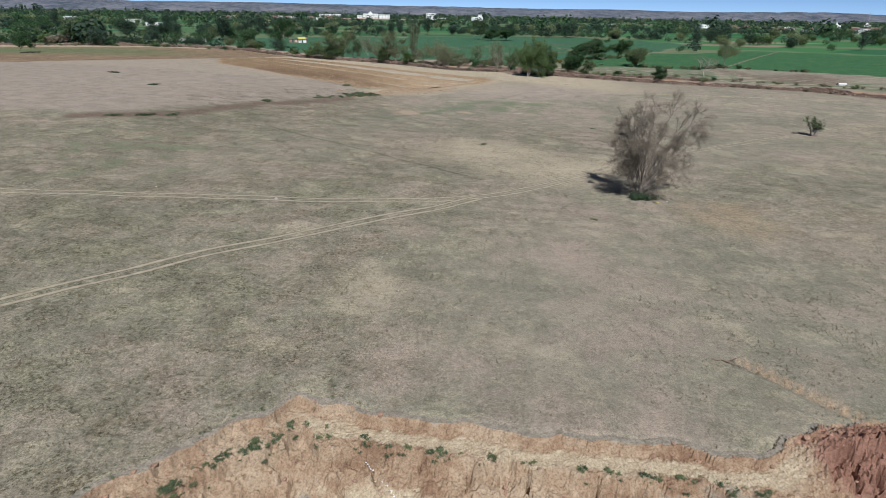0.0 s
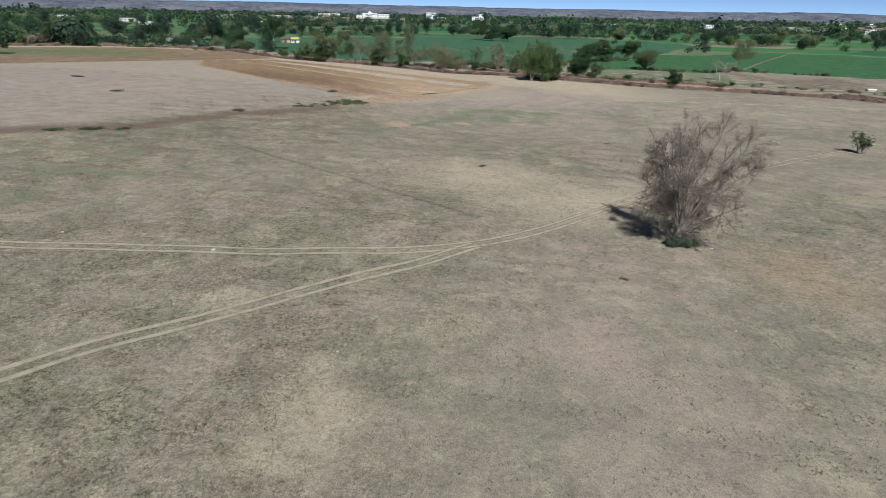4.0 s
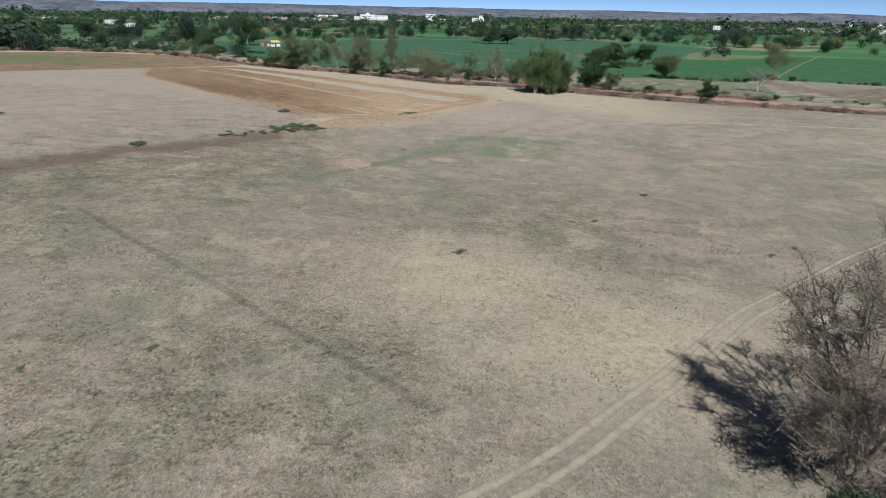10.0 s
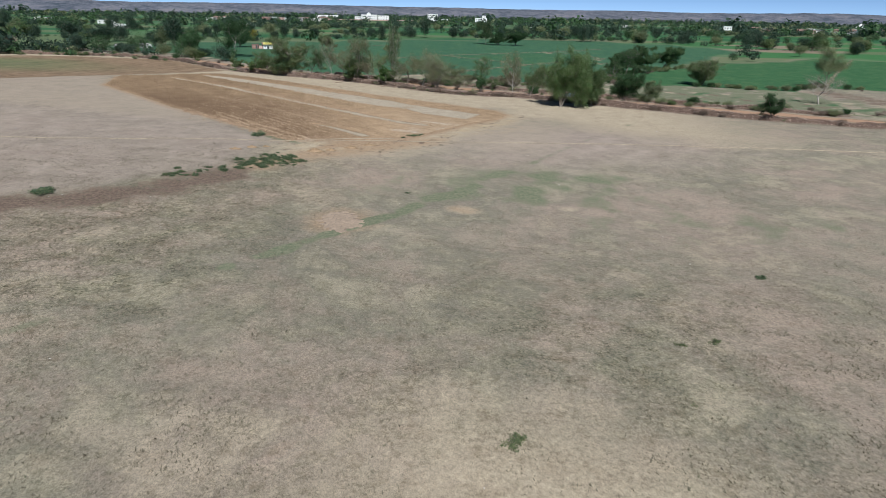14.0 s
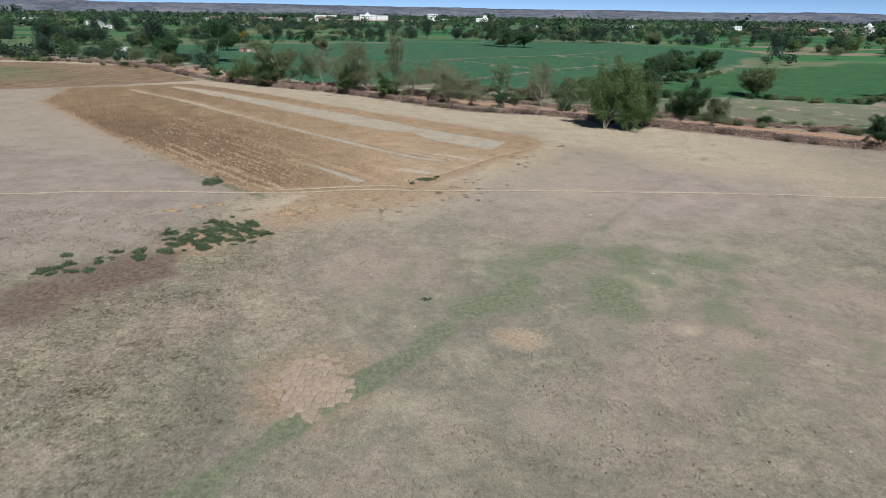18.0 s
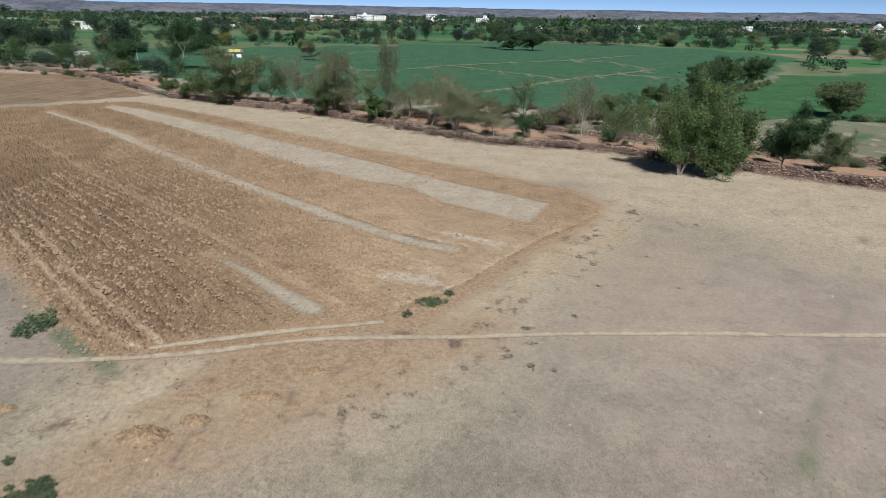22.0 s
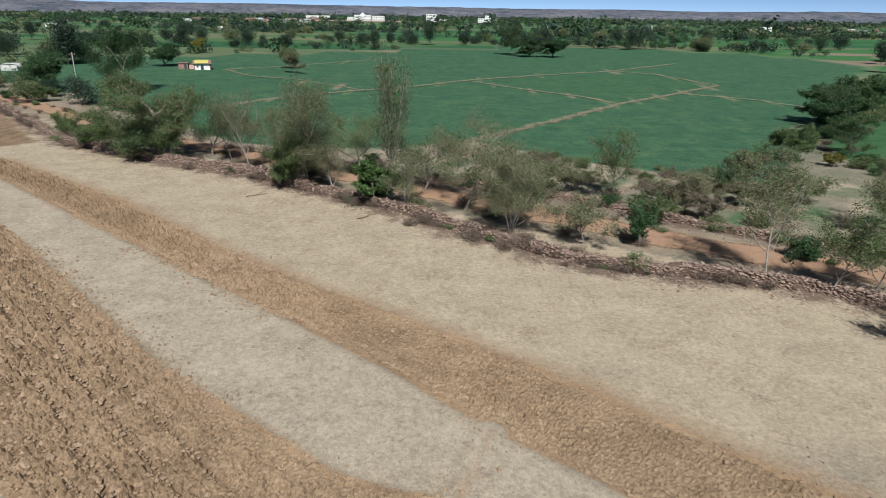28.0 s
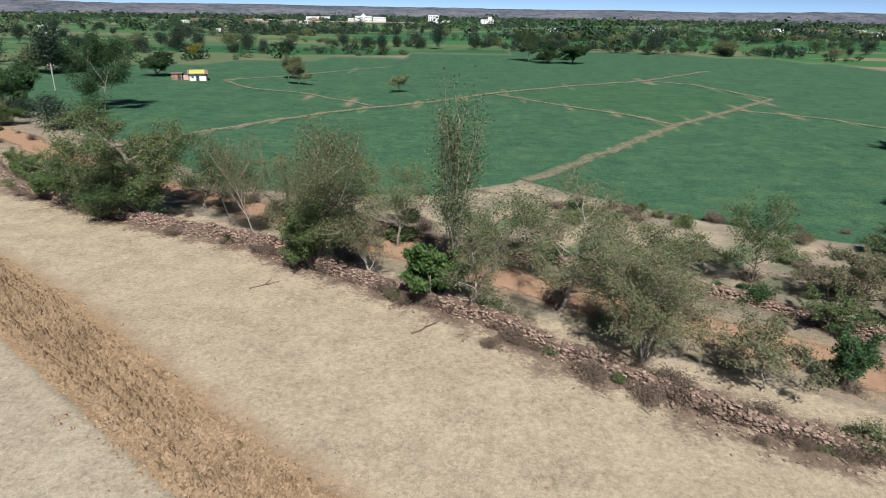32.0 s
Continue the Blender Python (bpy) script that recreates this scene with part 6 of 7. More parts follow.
bump(nt, ln, b, mathn(nt, ln, "ADD", n2, mathn(nt, ln, "MULTIPLY", n3, 0.5)), 0.8, 0.15)
buff = np.exp(-(((bank_d - 0.95) / 0.55) ** 2)) * (1 - on_left) + 0.9 * ease(0.4, 2.0, bank_d - shelf) * ease(-8, -2, BX) * (1 - ease(6, 12, BX))
sward = 1.2 * ease(0.02, -0.12, bank_d) + 1.4 * ease(1.5, 2.6, bank_d - shelf) * np.exp(-(((BX + 3.0) / 5.5) ** 2)) + 0.8 * np.exp(-(((BX - 13.5) / 4) ** 2) - ((BY - 35.6) / 0.9) ** 2)
part("dug_bank", grid_mesh("dug_bank", bx, by, bank_z, M_BANK, [("buff", buff), ("red", np.clip(1.3 * heap, 0, 1.2)), ("sward", sward)], smooth=False, keep=bank_d > -0.55), ground, "crumbling orange and buff earth bank of a dug pit")
bank_h = bank_z(BX, BY)


def bank_at(x, y):
    return int(np.clip((y - by[0]) / 0.12, 0, len(by) - 1)), int(np.clip((x - bx[0]) / 0.12, 0, len(bx) - 1))


r_b = np.random.default_rng(31)
bank_plants = [plant_meshes("bank_weed", 955, 0.4, 0.6, WEED, 900, 0.05, 0.2, M_TWIG, leaf_mat2=OLIVE, **LOW), weed_kinds[0]]
placed = 0
while placed < 230:
    wx, wy = (r_b.uniform(-14, 17), r_b.uniform(30, 41)) if placed < 190 else (r_b.uniform(-16, -4), r_b.uniform(33, 43))
    j, i = bank_at(wx, wy)
    lip = float(bank_d[j, i] - shelf[j, i])
    if placed < 190 and not (-0.55 < lip < 0.1 and r_b.random() < (0.95 if wx < -6 else 0.2 + 0.5 * math.sin(wx * 0.9) ** 2)):
        continue
    if placed >= 190 and not -2.6 < bank_d[j, i] < -0.2:
        continue
    ws = r_b.uniform(0.15, 0.48) * (1 if placed < 190 else 0.6)
    plant("bank_weed", bank_plants[int(r_b.random() < 0.45)], wx, wy, "green weed growing on the earth bank", "weed", (ws, ws, ws * 0.8), r_b.uniform(0, 6), "bank weeds", z=float(bank_h[j, i]) if bank_d[j, i] > -0.7 else None, parts=("stem", "foliage"))
    placed += 1
# clods broken off the edge, and a spill of lime down the face
M_EDGE_CLOD = plain("edge_clod", (0.31, 0.19, 0.125), 0.95, 0.2, 2.0, random_piece=0.4)
M_LIME = plain("spilt_lime", (0.7, 0.69, 0.66), 0.9, 0.08, 3.0)
clod_kinds = []
for k in range(6):
    me = stone_kinds[k].copy()
    me.materials.clear()
    me.materials.append(M_EDGE_CLOD if k < 4 else M_LIME)
    clod_kinds.append(me)
placed = 0
while placed < 150:
    wx, wy = r_b.uniform(-14, 27), r_b.uniform(31, 41.5)
    j, i = bank_at(wx, wy)
    d0, lip = float(bank_d[j, i]), float(bank_d[j, i] - shelf[j, i])
    if not (-0.1 < d0 < 0.5 or 0.3 < lip < 1.5 or heap[j, i] > 0.5) or d0 < -0.15:
        continue
    s0 = 0.08 + r_b.gamma(2.0, 0.04)
    ob = part("earth_clod", clod_kinds[int(r_b.integers(0, 4))])
    ob.matrix_world = Matrix.LocRotScale((wx, wy, float(bank_h[j, i]) + s0 * 0.25), Euler((0, 0, r_b.uniform(0, 6))), (s0 * 1.3, s0, s0 * 0.8))
    tagged(ob, "reddish earth clod broken from the bank", "clod", "bank clods")
    placed += 1
for k in range(26):
    t = k / 25
    wx, wy = -2.6 + 2.0 * t + r_b.normal(0, 0.06), 38.0 - 1.9 * t + r_b.normal(0, 0.06)
    j, i = bank_at(wx, wy)
    ob = part("lime_lump", clod_kinds[4 + k % 2])
    s0 = r_b.uniform(0.03, 0.1)
    ob.matrix_world = Matrix.LocRotScale((wx, wy, float(bank_h[j, i]) + 0.02), Euler((0, 0, -0.9)), (s0 * 1.6, s0, s0 * 0.4))
    tagged(ob, "white lime lump spilt down the earth bank", "lime", "spilt lime")

# ---- cracked mud in the dried pool ----
MUD = [(-8.3, 146.5), (-7.9, 149.2), (-6.6, 150.6), (-4.7, 149.9), (-3.5, 147.6), (-3.4, 145.2), (-4.9, 143.6), (-6.6, 143.4), (-7.6, 144.7)]
M_MUD = plain("dry_mud", (0.335, 0.257, 0.18), 0.9, 0.1, 1.2, random_piece=0.2, bumpy=0.2)
M_CRACK = plain("mud_crack", (0.23, 0.172, 0.125), 0.95, 0.15, 1.5)
mx_, my_ = np.arange(-9, -2.6, 0.4), np.arange(142.8, 151.4, 0.4)
MXX, MYY = np.meshgrid(mx_, my_)
pool = part("mud_pool", grid_mesh("mud_pool", mx_, my_, lambda x, y: height(x, y) + 0.05 * wave(x, y, 9, 1) + 0.012, M_CRACK, keep=depth_in(MXX, MYY, MUD) > 0.35))
tagged(pool, "dried pool floor of pale cracked mud", "mud", kind="structure")
r_m = np.random.default_rng(3)
seeds = [(x + r_m.uniform(-0.18, 0.18), y + r_m.uniform(-0.22, 0.22)) for x in np.arange(-8.6, -3, 0.4) for y in np.arange(143, 151, 0.5)]
for sx, sy in seeds:
    if depth_in(np.array(sx), np.array(sy), MUD) < 0.1 + 0.9 * r_m.random() ** 2:
        continue
    ring = [(sx - 0.8, sy - 0.8), (sx + 0.8, sy - 0.8), (sx + 0.8, sy + 0.8), (sx - 0.8, sy + 0.8)]
    for ox, oy in seeds:
        dx, dy = ox - sx, oy - sy
        dd = math.hypot(dx, dy)
        if 0 < dd < 1.8:
            lim = dd / 2 - 0.013
            out = []
            for (ax, ay), (cx, cy) in zip(ring, ring[1:] + ring[:1]):
                da, dc = ((ax - sx) * dx + (ay - sy) * dy) / dd - lim, ((cx - sx) * dx + (cy - sy) * dy) / dd - lim
                if da <= 0:
                    out.append((ax, ay))
                if da * dc < 0:
                    t = da / (da - dc)
                    out.append((ax + (cx - ax) * t, ay + (cy - ay) * t))
            ring = out
    if len(ring) < 3:
        continue
    z0 = ground_z(sx, sy) + 0.05 * float(wave(np.array(sx), np.array(sy), 9, 1))
    n = len(ring)
    v = [(x - sx, y - sy, -0.02) for x, y in ring] + [((x - sx) * 0.985, (y - sy) * 0.985, 0.03 + r_m.normal(0, 0.003)) for x, y in ring]
    f = [tuple(range(n, 2 * n))] + [(k, (k + 1) % n, n + (k + 1) % n, n + k) for k in range(n)]
    ob = part("mud_plate", mesh_of("mud_plate", v, f, M_MUD), pool)
    ob.location = (sx, sy, z0)

# ---- buildings ----
M_WHITE = plain("white_wash", (0.78, 0.77, 0.73), 0.8, 0.05, 0.6)
M_PINK = plain("pink_plaster", (0.55, 0.36, 0.3), 0.85, 0.1, 0.6)
M_BRICK = plain("brick_red", (0.28, 0.17, 0.13), 0.9, 0.2, 1.2)
M_TILE = plain("clay_tile", (0.22, 0.14, 0.11), 0.9, 0.2, 1.0)
M_SHADE = plain("window_dark", (0.06, 0.065, 0.07), 0.3, 0.1, 1.0)
M_YELLOW = plain("yellow_sheet", (0.55, 0.5, 0.13), 0.5, 0.08, 2.0)
M_TARP = plain("white_tarpaulin", (0.68, 0.67, 0.62), 0.6, 0.08, 1.5)
M_GREY = plain("grey_concrete", (0.36, 0.35, 0.33), 0.85, 0.12, 1.0)
M_WOOD = plain("weathered_wood", (0.2, 0.14, 0.095), 0.85, 0.2, 3.0)


def slab(x0, x1, y0, y1, z0, z1, mat, name="block", bev=0.03):
    bm = bmesh.new()
    bmesh.ops.create_cube(bm, size=1.0)
    for v in bm.verts:
        v.co = Vector((x0 + (x1 - x0) * (v.co.x + 0.5), y0 + (y1 - y0) * (v.co.y + 0.5), z0 + (z1 - z0) * (v.co.z + 0.5)))
    if bev:
        bmesh.ops.bevel(bm, geom=bm.edges[:], offset=bev, segments=1, affect="EDGES")
    me = bpy.data.meshes.new(name)
    bm.to_mesh(me)
    bm.free()
    me.materials.append(mat)
    return me


def prism(profile, y0, y1, mat, name):
    """A profile in x and z drawn out along y."""
    n = len(profile)
    v = [(x, y0, z) for x, z in profile] + [(x, y1, z) for x, z in profile]
    f = [tuple(range(n))[::-1], tuple(range(n, 2 * n))] + [(k, (k + 1) % n, n + (k + 1) % n, n + k) for k in range(n)]
    return mesh_of(name, v, f, mat)


def block_house(name, x, y, w, d, h, turn, label, wall_mat, storeys=1, bays=4, roof="flat", sign_gable=False):
    """A house: walls, roof with parapet or tiles, rows of windows with sills, a door."""
    e = new(name)
    e.matrix_world = pose(x, y, 0, 0, 0, turn)
    part("wall", slab(-w / 2, w / 2, -d / 2, d / 2, -0.3, h, wall_mat, "house_wall"), e)
    if roof == "flat":
        part("roof", slab(-w / 2 - 0.3, w / 2 + 0.3, -d / 2 - 0.3, d / 2 + 0.3, h, h + 0.35, M_WHITE if wall_mat is M_WHITE else M_GREY, "roof_slab"), e)
    else:
        r = part("roof", prism([(-d / 2 - 0.5, h - 0.15), (0, h + d * 0.28), (d / 2 + 0.5, h - 0.15), (0, h + d * 0.28 - 0.25)], -w / 2 - 0.4, w / 2 + 0.4, M_TILE, "tiled_roof"), e)
        r.rotation_euler = (0, 0, radians(90))
    sh = h / storeys
    for s in range(storeys):
        for k in range(bays):
            cx = -w / 2 + w * (k + 0.5) / bays
            if s == 0 and k == bays // 2:
                part("door", slab(cx - 0.6, cx + 0.6, -d / 2 - 0.05, -d / 2 + 0.1, 0.0, min(2.2, sh * 0.75), M_SHADE, "door", 0.0), e)
                continue
            ww = min(w / bays * 0.36, 1.5)
            win = part("window", slab(cx - ww / 2, cx + ww / 2, -d / 2 - 0.04, -d / 2 + 0.1, s * sh + sh * 0.3, s * sh + sh * 0.66, M_SHADE, "window", 0.0), e)
            part("sill", slab(cx - ww / 2 - 0.15, cx + ww / 2 + 0.15, -d / 2 - 0.25, -d / 2 - 0.045, s * sh + sh * 0.25, s * sh + sh * 0.3, wall_mat, "sill", 0.0), win)
        if s:
            part("cornice", slab(-w / 2 - 0.2, w / 2 + 0.2, -d / 2 - 0.35, -d / 2 - 0.05, s * sh - 0.15, s * sh + 0.05, wall_mat, "cornice", 0.0), e)
    if sign_gable:
        g = part("gable", prism([(-5, 0), (-4.6, 2.2), (-1.9, 3.0), (0, 5.6), (1.9, 3.0), (4.6, 2.2), (5, 0)], -0.6, 0.6, M_WHITE, "gable"), e)
        g.location = (0, -d / 2 + 0.8, h + 0.3)
    return tagged(e, label, "house")


BASE = 4.0


def town(name, px_, y, *rest, **kw):
    ob = block_house(name, px_, y, *rest, **kw)
    ob.location.z = BASE
    return ob


town("hall_building", -171, 1575, 35, 22, 11, 4, "large white two-storey hall with a stepped central gable", M_WHITE, 2, 14, sign_gable=True)
town("hall_wing", -194, 1552, 12, 14, 7, 4, "white wing beside the large hall", M_WHITE, 2, 6)
town("hall_annex", -140, 1590, 26, 16, 9.5, 4, "white annex beyond the large hall", M_WHITE, 2, 7)
town("long_white_building", -300, 1760, 56, 14, 8, 6, "long low white building among distant trees", M_WHITE, 1, 10)
town("pale_block", -26, 1560, 22, 16, 15, 3, "pale square three-storey block by the trees", M_WHITE, 3, 5)
town("white_shed", -2, 1558, 20, 10, 4.5, 3, "low white shed beside the pale block", M_WHITE, 1, 4)
town("white_villa", 82, 1530, 26, 16, 8, -4, "white flat-roofed house with a raised upper room", M_WHITE, 2, 5)
town("white_villa_tower", 88, 1534, 8, 8, 13, -4, "small white tower room on the flat-roofed house", M_WHITE, 3, 2)
yard = new("compound_wall")
yard.matrix_world = pose(-190, 1520, BASE, 0, 0, 2)
for k in range(24):
    part("panel", slab(-120 + k * 10.2, -110 + k * 10.2, -0.2, 0.2, -0.5, 1.3, M_PINK, "panel", 0.0), yard)
tagged(yard, "long low white boundary wall before the hall", "wall")
r_v = np.random.default_rng(15)
for k in range(34):
    vx, vy = r_v.uniform(-520, -260), r_v.uniform(1380, 1620)
    vx = vx if k % 3 else r_v.uniform(-360, -270)
    w_, h_ = r_v.uniform(8, 18), r_v.uniform(3.2, 6.0)
    mat = (M_PINK, M_WHITE, M_BRICK, M_GREY)[int(r_v.choice(4, p=(0.35, 0.25, 0.3, 0.1)))]
    ob = block_house("village_house", vx, vy, w_, r_v.uniform(6, 10), h_, r_v.uniform(-15, 15), {"pink_plaster": "pink plastered village house with flat roof", "white_wash": "whitewashed village house with flat roof", "brick_red": "red brick village house with tiled roof", "grey_concrete": "grey concrete village house with flat roof"}[mat.name], mat, 1 if h_ < 4.6 else 2, 3, "tiled" if mat is M_BRICK else "flat")
    ob.location.z = 1.0
    tagged(ob, group="village houses")
for k in range(44):
    vy = r_v.uniform(1080, 1330)
    vx = r_v.uniform(0.36, 0.72) * vy
    w_, h_ = r_v.uniform(7, 16), r_v.uniform(3.0, 5.5)
    mat = (M_PINK, M_WHITE, M_BRICK, M_GREY)[int(r_v.choice(4, p=(0.25, 0.2, 0.45, 0.1)))]
    ob = block_house("village_house", vx, vy, w_, r_v.uniform(6, 9), h_, r_v.uniform(-25, 5), {"pink_plaster": "pink plastered village house with flat roof", "white_wash": "whitewashed village house with flat roof", "brick_red": "red brick village house with tiled roof", "grey_concrete": "grey concrete village house with flat roof"}[mat.name], mat, 1 if h_ < 4.4 else 2, 3, "tiled" if mat is M_BRICK else "flat")
    tagged(ob, group="village houses")
for vx, vy, w_, h_ in ((150, 1150, 14, 4), (300, 1160, 12, 6), (-330, 760, 16, 4), (-420, 900, 18, 5), (-560, 1000, 20, 6), (-240, 900, 12, 4), (640, 1000, 14, 5), (700, 1080, 18, 6), (420, 1050, 12, 9)):
    ob = block_house("white_house", vx, vy, w_, 9, h_, r_v.uniform(-12, 12), "small whitewashed house among the trees of the plain", M_WHITE, 1 if h_ < 5 else 2, 3)
    tagged(ob, group="white houses")

# the hut in the crop: whitewashed front, brick side, yellow sheet on the roof
hut = new("farm_hut")
hut.matrix_world = pose(-86.6, 421.5, ground_z(-86.6, 421.5), 0, 0, 18) @ Matrix.Diagonal((1, 1, 0.82, 1))
part("wall", slab(-3.6, 1.2, -2.2, -1.9, -0.2, 2.7, M_WHITE, "front_wall"), hut, "whitewashed front wall")
part("side_wall", slab(1.2, 1.5, -2.2, 2.4, -0.2, 2.9, M_BRICK, "side_wall"), hut, "bare brick side wall")
part("back_wall", slab(-3.6, 1.2, 2.1, 2.4, -0.2, 2.7, M_BRICK, "back_wall"), hut)
part("end_wall", slab(-3.9, -3.6, -2.2, 2.4, -0.2, 2.8, M_BRICK, "end_wall"), hut)
roof = part("roof", prism([(-2.9, 2.55), (-1.6, 3.3), (0.1, 3.85), (1.8, 3.3), (3.0, 2.55), (1.8, 3.12), (0.1, 3.65), (-1.6, 3.12)], -4.2, 1.9, M_TILE, "hut_roof"), hut)
roof.rotation_euler = (0, 0, radians(-90))
roof.location = (-0.0, 0.1, 0)
roof.matrix_local = Matrix.Translation((0, 0.1, 0)) @ Matrix.Rotation(radians(90), 4, "Z") @ Matrix.Scale(-1, 4, (0, 1, 0))
sheet = part("roof_sheet", prism([(-2.7, 2.82), (-1.6, 3.42), (0.05, 3.95), (0.05, 3.87), (-1.6, 3.34), (-2.7, 2.74)], -3.6, 0.9, M_YELLOW, "roof_sheet"), hut, "bright yellow plastic sheet")
sheet.matrix_local = Matrix.Translation((0, 0.1, 0)) @ Matrix.Rotation(radians(90), 4, "Z") @ Matrix.Scale(-1, 4, (0, 1, 0))
part("door", slab(-1.7, -0.8, -2.26, -2.16, 0, 1.9, M_SHADE, "door", 0.0), hut)
part("window", slab(-3.0, -2.4, -2.26, -2.16, 1.1, 1.7, M_SHADE, "window", 0.0), hut)
tagged(hut, "small brick hut with whitewashed front and yellow roof sheet", "hut")
shed = new("brick_shed")
shed.matrix_world = pose(-93.6, 422.4, ground_z(-93.6, 422.4), 0, 0, 10)
part("wall", slab(-2.6, 0.6, -1.6, 1.6, -0.2, 1.9, M_BRICK, "shed_wall"), shed)
part("roof", slab(-2.9, 0.9, -1.9, 1.9, 1.9, 2.1, M_TILE, "shed_roof"), shed)
part("doorway", slab(-0.6, 0.2, -1.66, -1.55, 0, 1.6, M_SHADE, "doorway", 0.0), shed)
part("side_wall", slab(0.9, 3.0, -1.2, -0.9, -0.2, 1.4, M_PINK, "yard_wall"), shed)
tagged(shed, "low red brick shed beside the hut", "shed")

# the tarpaulin shelters behind the far ploughed field
for k, (tx, ty, tw, th_, lab) in enumerate(((-146.0, 409.0, 3.2, 2.3, "white tarpaulin shelter with a rounded roof"), (-157.0, 407.5, 2.6, 1.8, "low grey-white tarpaulin shelter"), (130.6, 216.4, 0.8, 0.5, "low white sheet-covered stack by the lane"))):
    e = new("tarpaulin_shelter")
    wide_ = 1.0 if k < 2 else 0.5
    e.matrix_world = pose(tx, ty, ground_z(tx, ty), 0, 0, 20 + 30 * k)
    arc = [(tw * math.cos(a), 0.35 + th_ * math.sin(a) * (0.85 + 0.1 * math.sin(3 * a))) for a in np.linspace(0.05, math.pi - 0.05, 12)]
    part("sheet", prism(arc + [(x * 0.97, z - 0.05) for x, z in arc[::-1]], -2.6 * wide_, 2.6 * wide_, M_TARP if k != 1 else M_GREY, "sheet"), e, "sagging weathered sheet")
    for px0 in (-tw * 0.95, tw * 0.95):
        for py0 in (-2.4 * wide_, 2.4 * wide_):
            part("post", slab(px0 - 0.06, px0 + 0.06, py0 - 0.06, py0 + 0.06, -0.2, 0.6, M_WOOD, "post", 0.0), e)
    part("bale", slab(-tw * 0.72, tw * 0.72, -2.4 * wide_, 2.4 * wide_, -0.1, th_ * 0.75, M_TARP, "bale"), e)
    tagged(e, lab, "shelter")


def power_pole(x, y, h):
    e = new("power_pole")
    e.matrix_world = pose(x, y, ground_z(x, y), 0, 1.5, 0)
    v, f = [], []
    tube(v, f, [np.array((0, 0, -0.3)), np.array((0, 0, h * 0.5)), np.array((0, 0, h))], [0.17, 0.14, 0.1], 8)
    part("post", mesh_of("pole_post", v, f, M_GREY, True), e)
    part("cross_arm", slab(-0.9, 0.9, -0.06, 0.06, h - 0.6, h - 0.46, M_WOOD, "cross_arm", 0.0), e)
    for k in (-0.8, 0, 0.8):
        part("insulator", slab(k - 0.05, k + 0.05, -0.05, 0.05, h - 0.46, h - 0.26, M_WHITE, "insulator", 0.0), e)
    return tagged(e, "grey concrete power pole in the green crop", "pole", "power poles")


power_pole(-114.1, 389.5, 7.0)
power_pole(-150.0, 455.0, 7.5)

# ---- the car in the shade ----
M_CAR = plain("silver_paint", (0.3, 0.36, 0.45), 0.3, 0.03, 1.0, metal=0.4)
M_GLASS = plain("car_glass", (0.03, 0.04, 0.05), 0.08, 0.05, 1.0)
M_TYRE = plain("tyre_rubber", (0.025, 0.025, 0.025), 0.9, 0.1, 4.0)
M_RIM = plain("wheel_rim", (0.45, 0.45, 0.47), 0.4, 0.05, 3.0, metal=0.8)
M_LAMP = plain("lamp_glass", (0.75, 0.75, 0.72), 0.15, 0.03, 3.0)
M_TRIM = plain("black_trim", (0.03, 0.03, 0.032), 0.6, 0.1, 3.0)


def wheel_mesh(rad, wide, mat, name, hole=0.0):
    v, f = [], []
    n = 20
    for k in range(n):
        a = 6.283 * k / n
        for rr, yy in ((hole, -wide / 2), (rad * 0.96, -wide / 2), (rad, -wide * 0.32), (rad, wide * 0.32), (rad * 0.96, wide / 2), (hole, wide / 2)):
            v.append((rr * math.cos(a), yy, rr * math.sin(a)))
    for k in range(n):
        for j in range(5):
            f.append((k * 6 + j, k * 6 + j + 1, ((k + 1) % n) * 6 + j + 1, ((k + 1) % n) * 6 + j))
    return mesh_of(name, v, f, mat, True)


car = new("parked_car")
car.matrix_world = pose(36.5, 245.3, ground_z(36.5, 245.3) + 0.03, 0, 0, 149)
side_line = [(-2.0, 0.45), (-2.05, 0.8), (-1.95, 1.0), (-1.2, 1.06), (-0.2, 1.08), (0.95, 1.02), (1.6, 0.95), (1.98, 0.82), (2.05, 0.5), (1.9, 0.36), (-1.85, 0.36)]


def hull(profile, half, mat, name, tuck=0.06, bev=0.05):
    bm = bmesh.new()
    a = [bm.verts.new((x, -half + (tuck if z > 0.95 else 0), z)) for x, z in profile]
    c = [bm.verts.new((x, half - (tuck if z > 0.95 else 0), z)) for x, z in profile]
    bm.faces.new(a), bm.faces.new(c[::-1])
    for k in range(len(profile)):
        m = (k + 1) % len(profile)
        bm.faces.new((a[m], a[k], c[k], c[m]))
    bmesh.ops.recalc_face_normals(bm, faces=bm.faces[:])
    bmesh.ops.bevel(bm, geom=bm.edges[:], offset=bev, segments=2, affect="EDGES")
    me = bpy.data.meshes.new(name)
    bm.to_mesh(me)
    bm.free()
    me.materials.append(mat)
    me.shade_smooth()
    return me


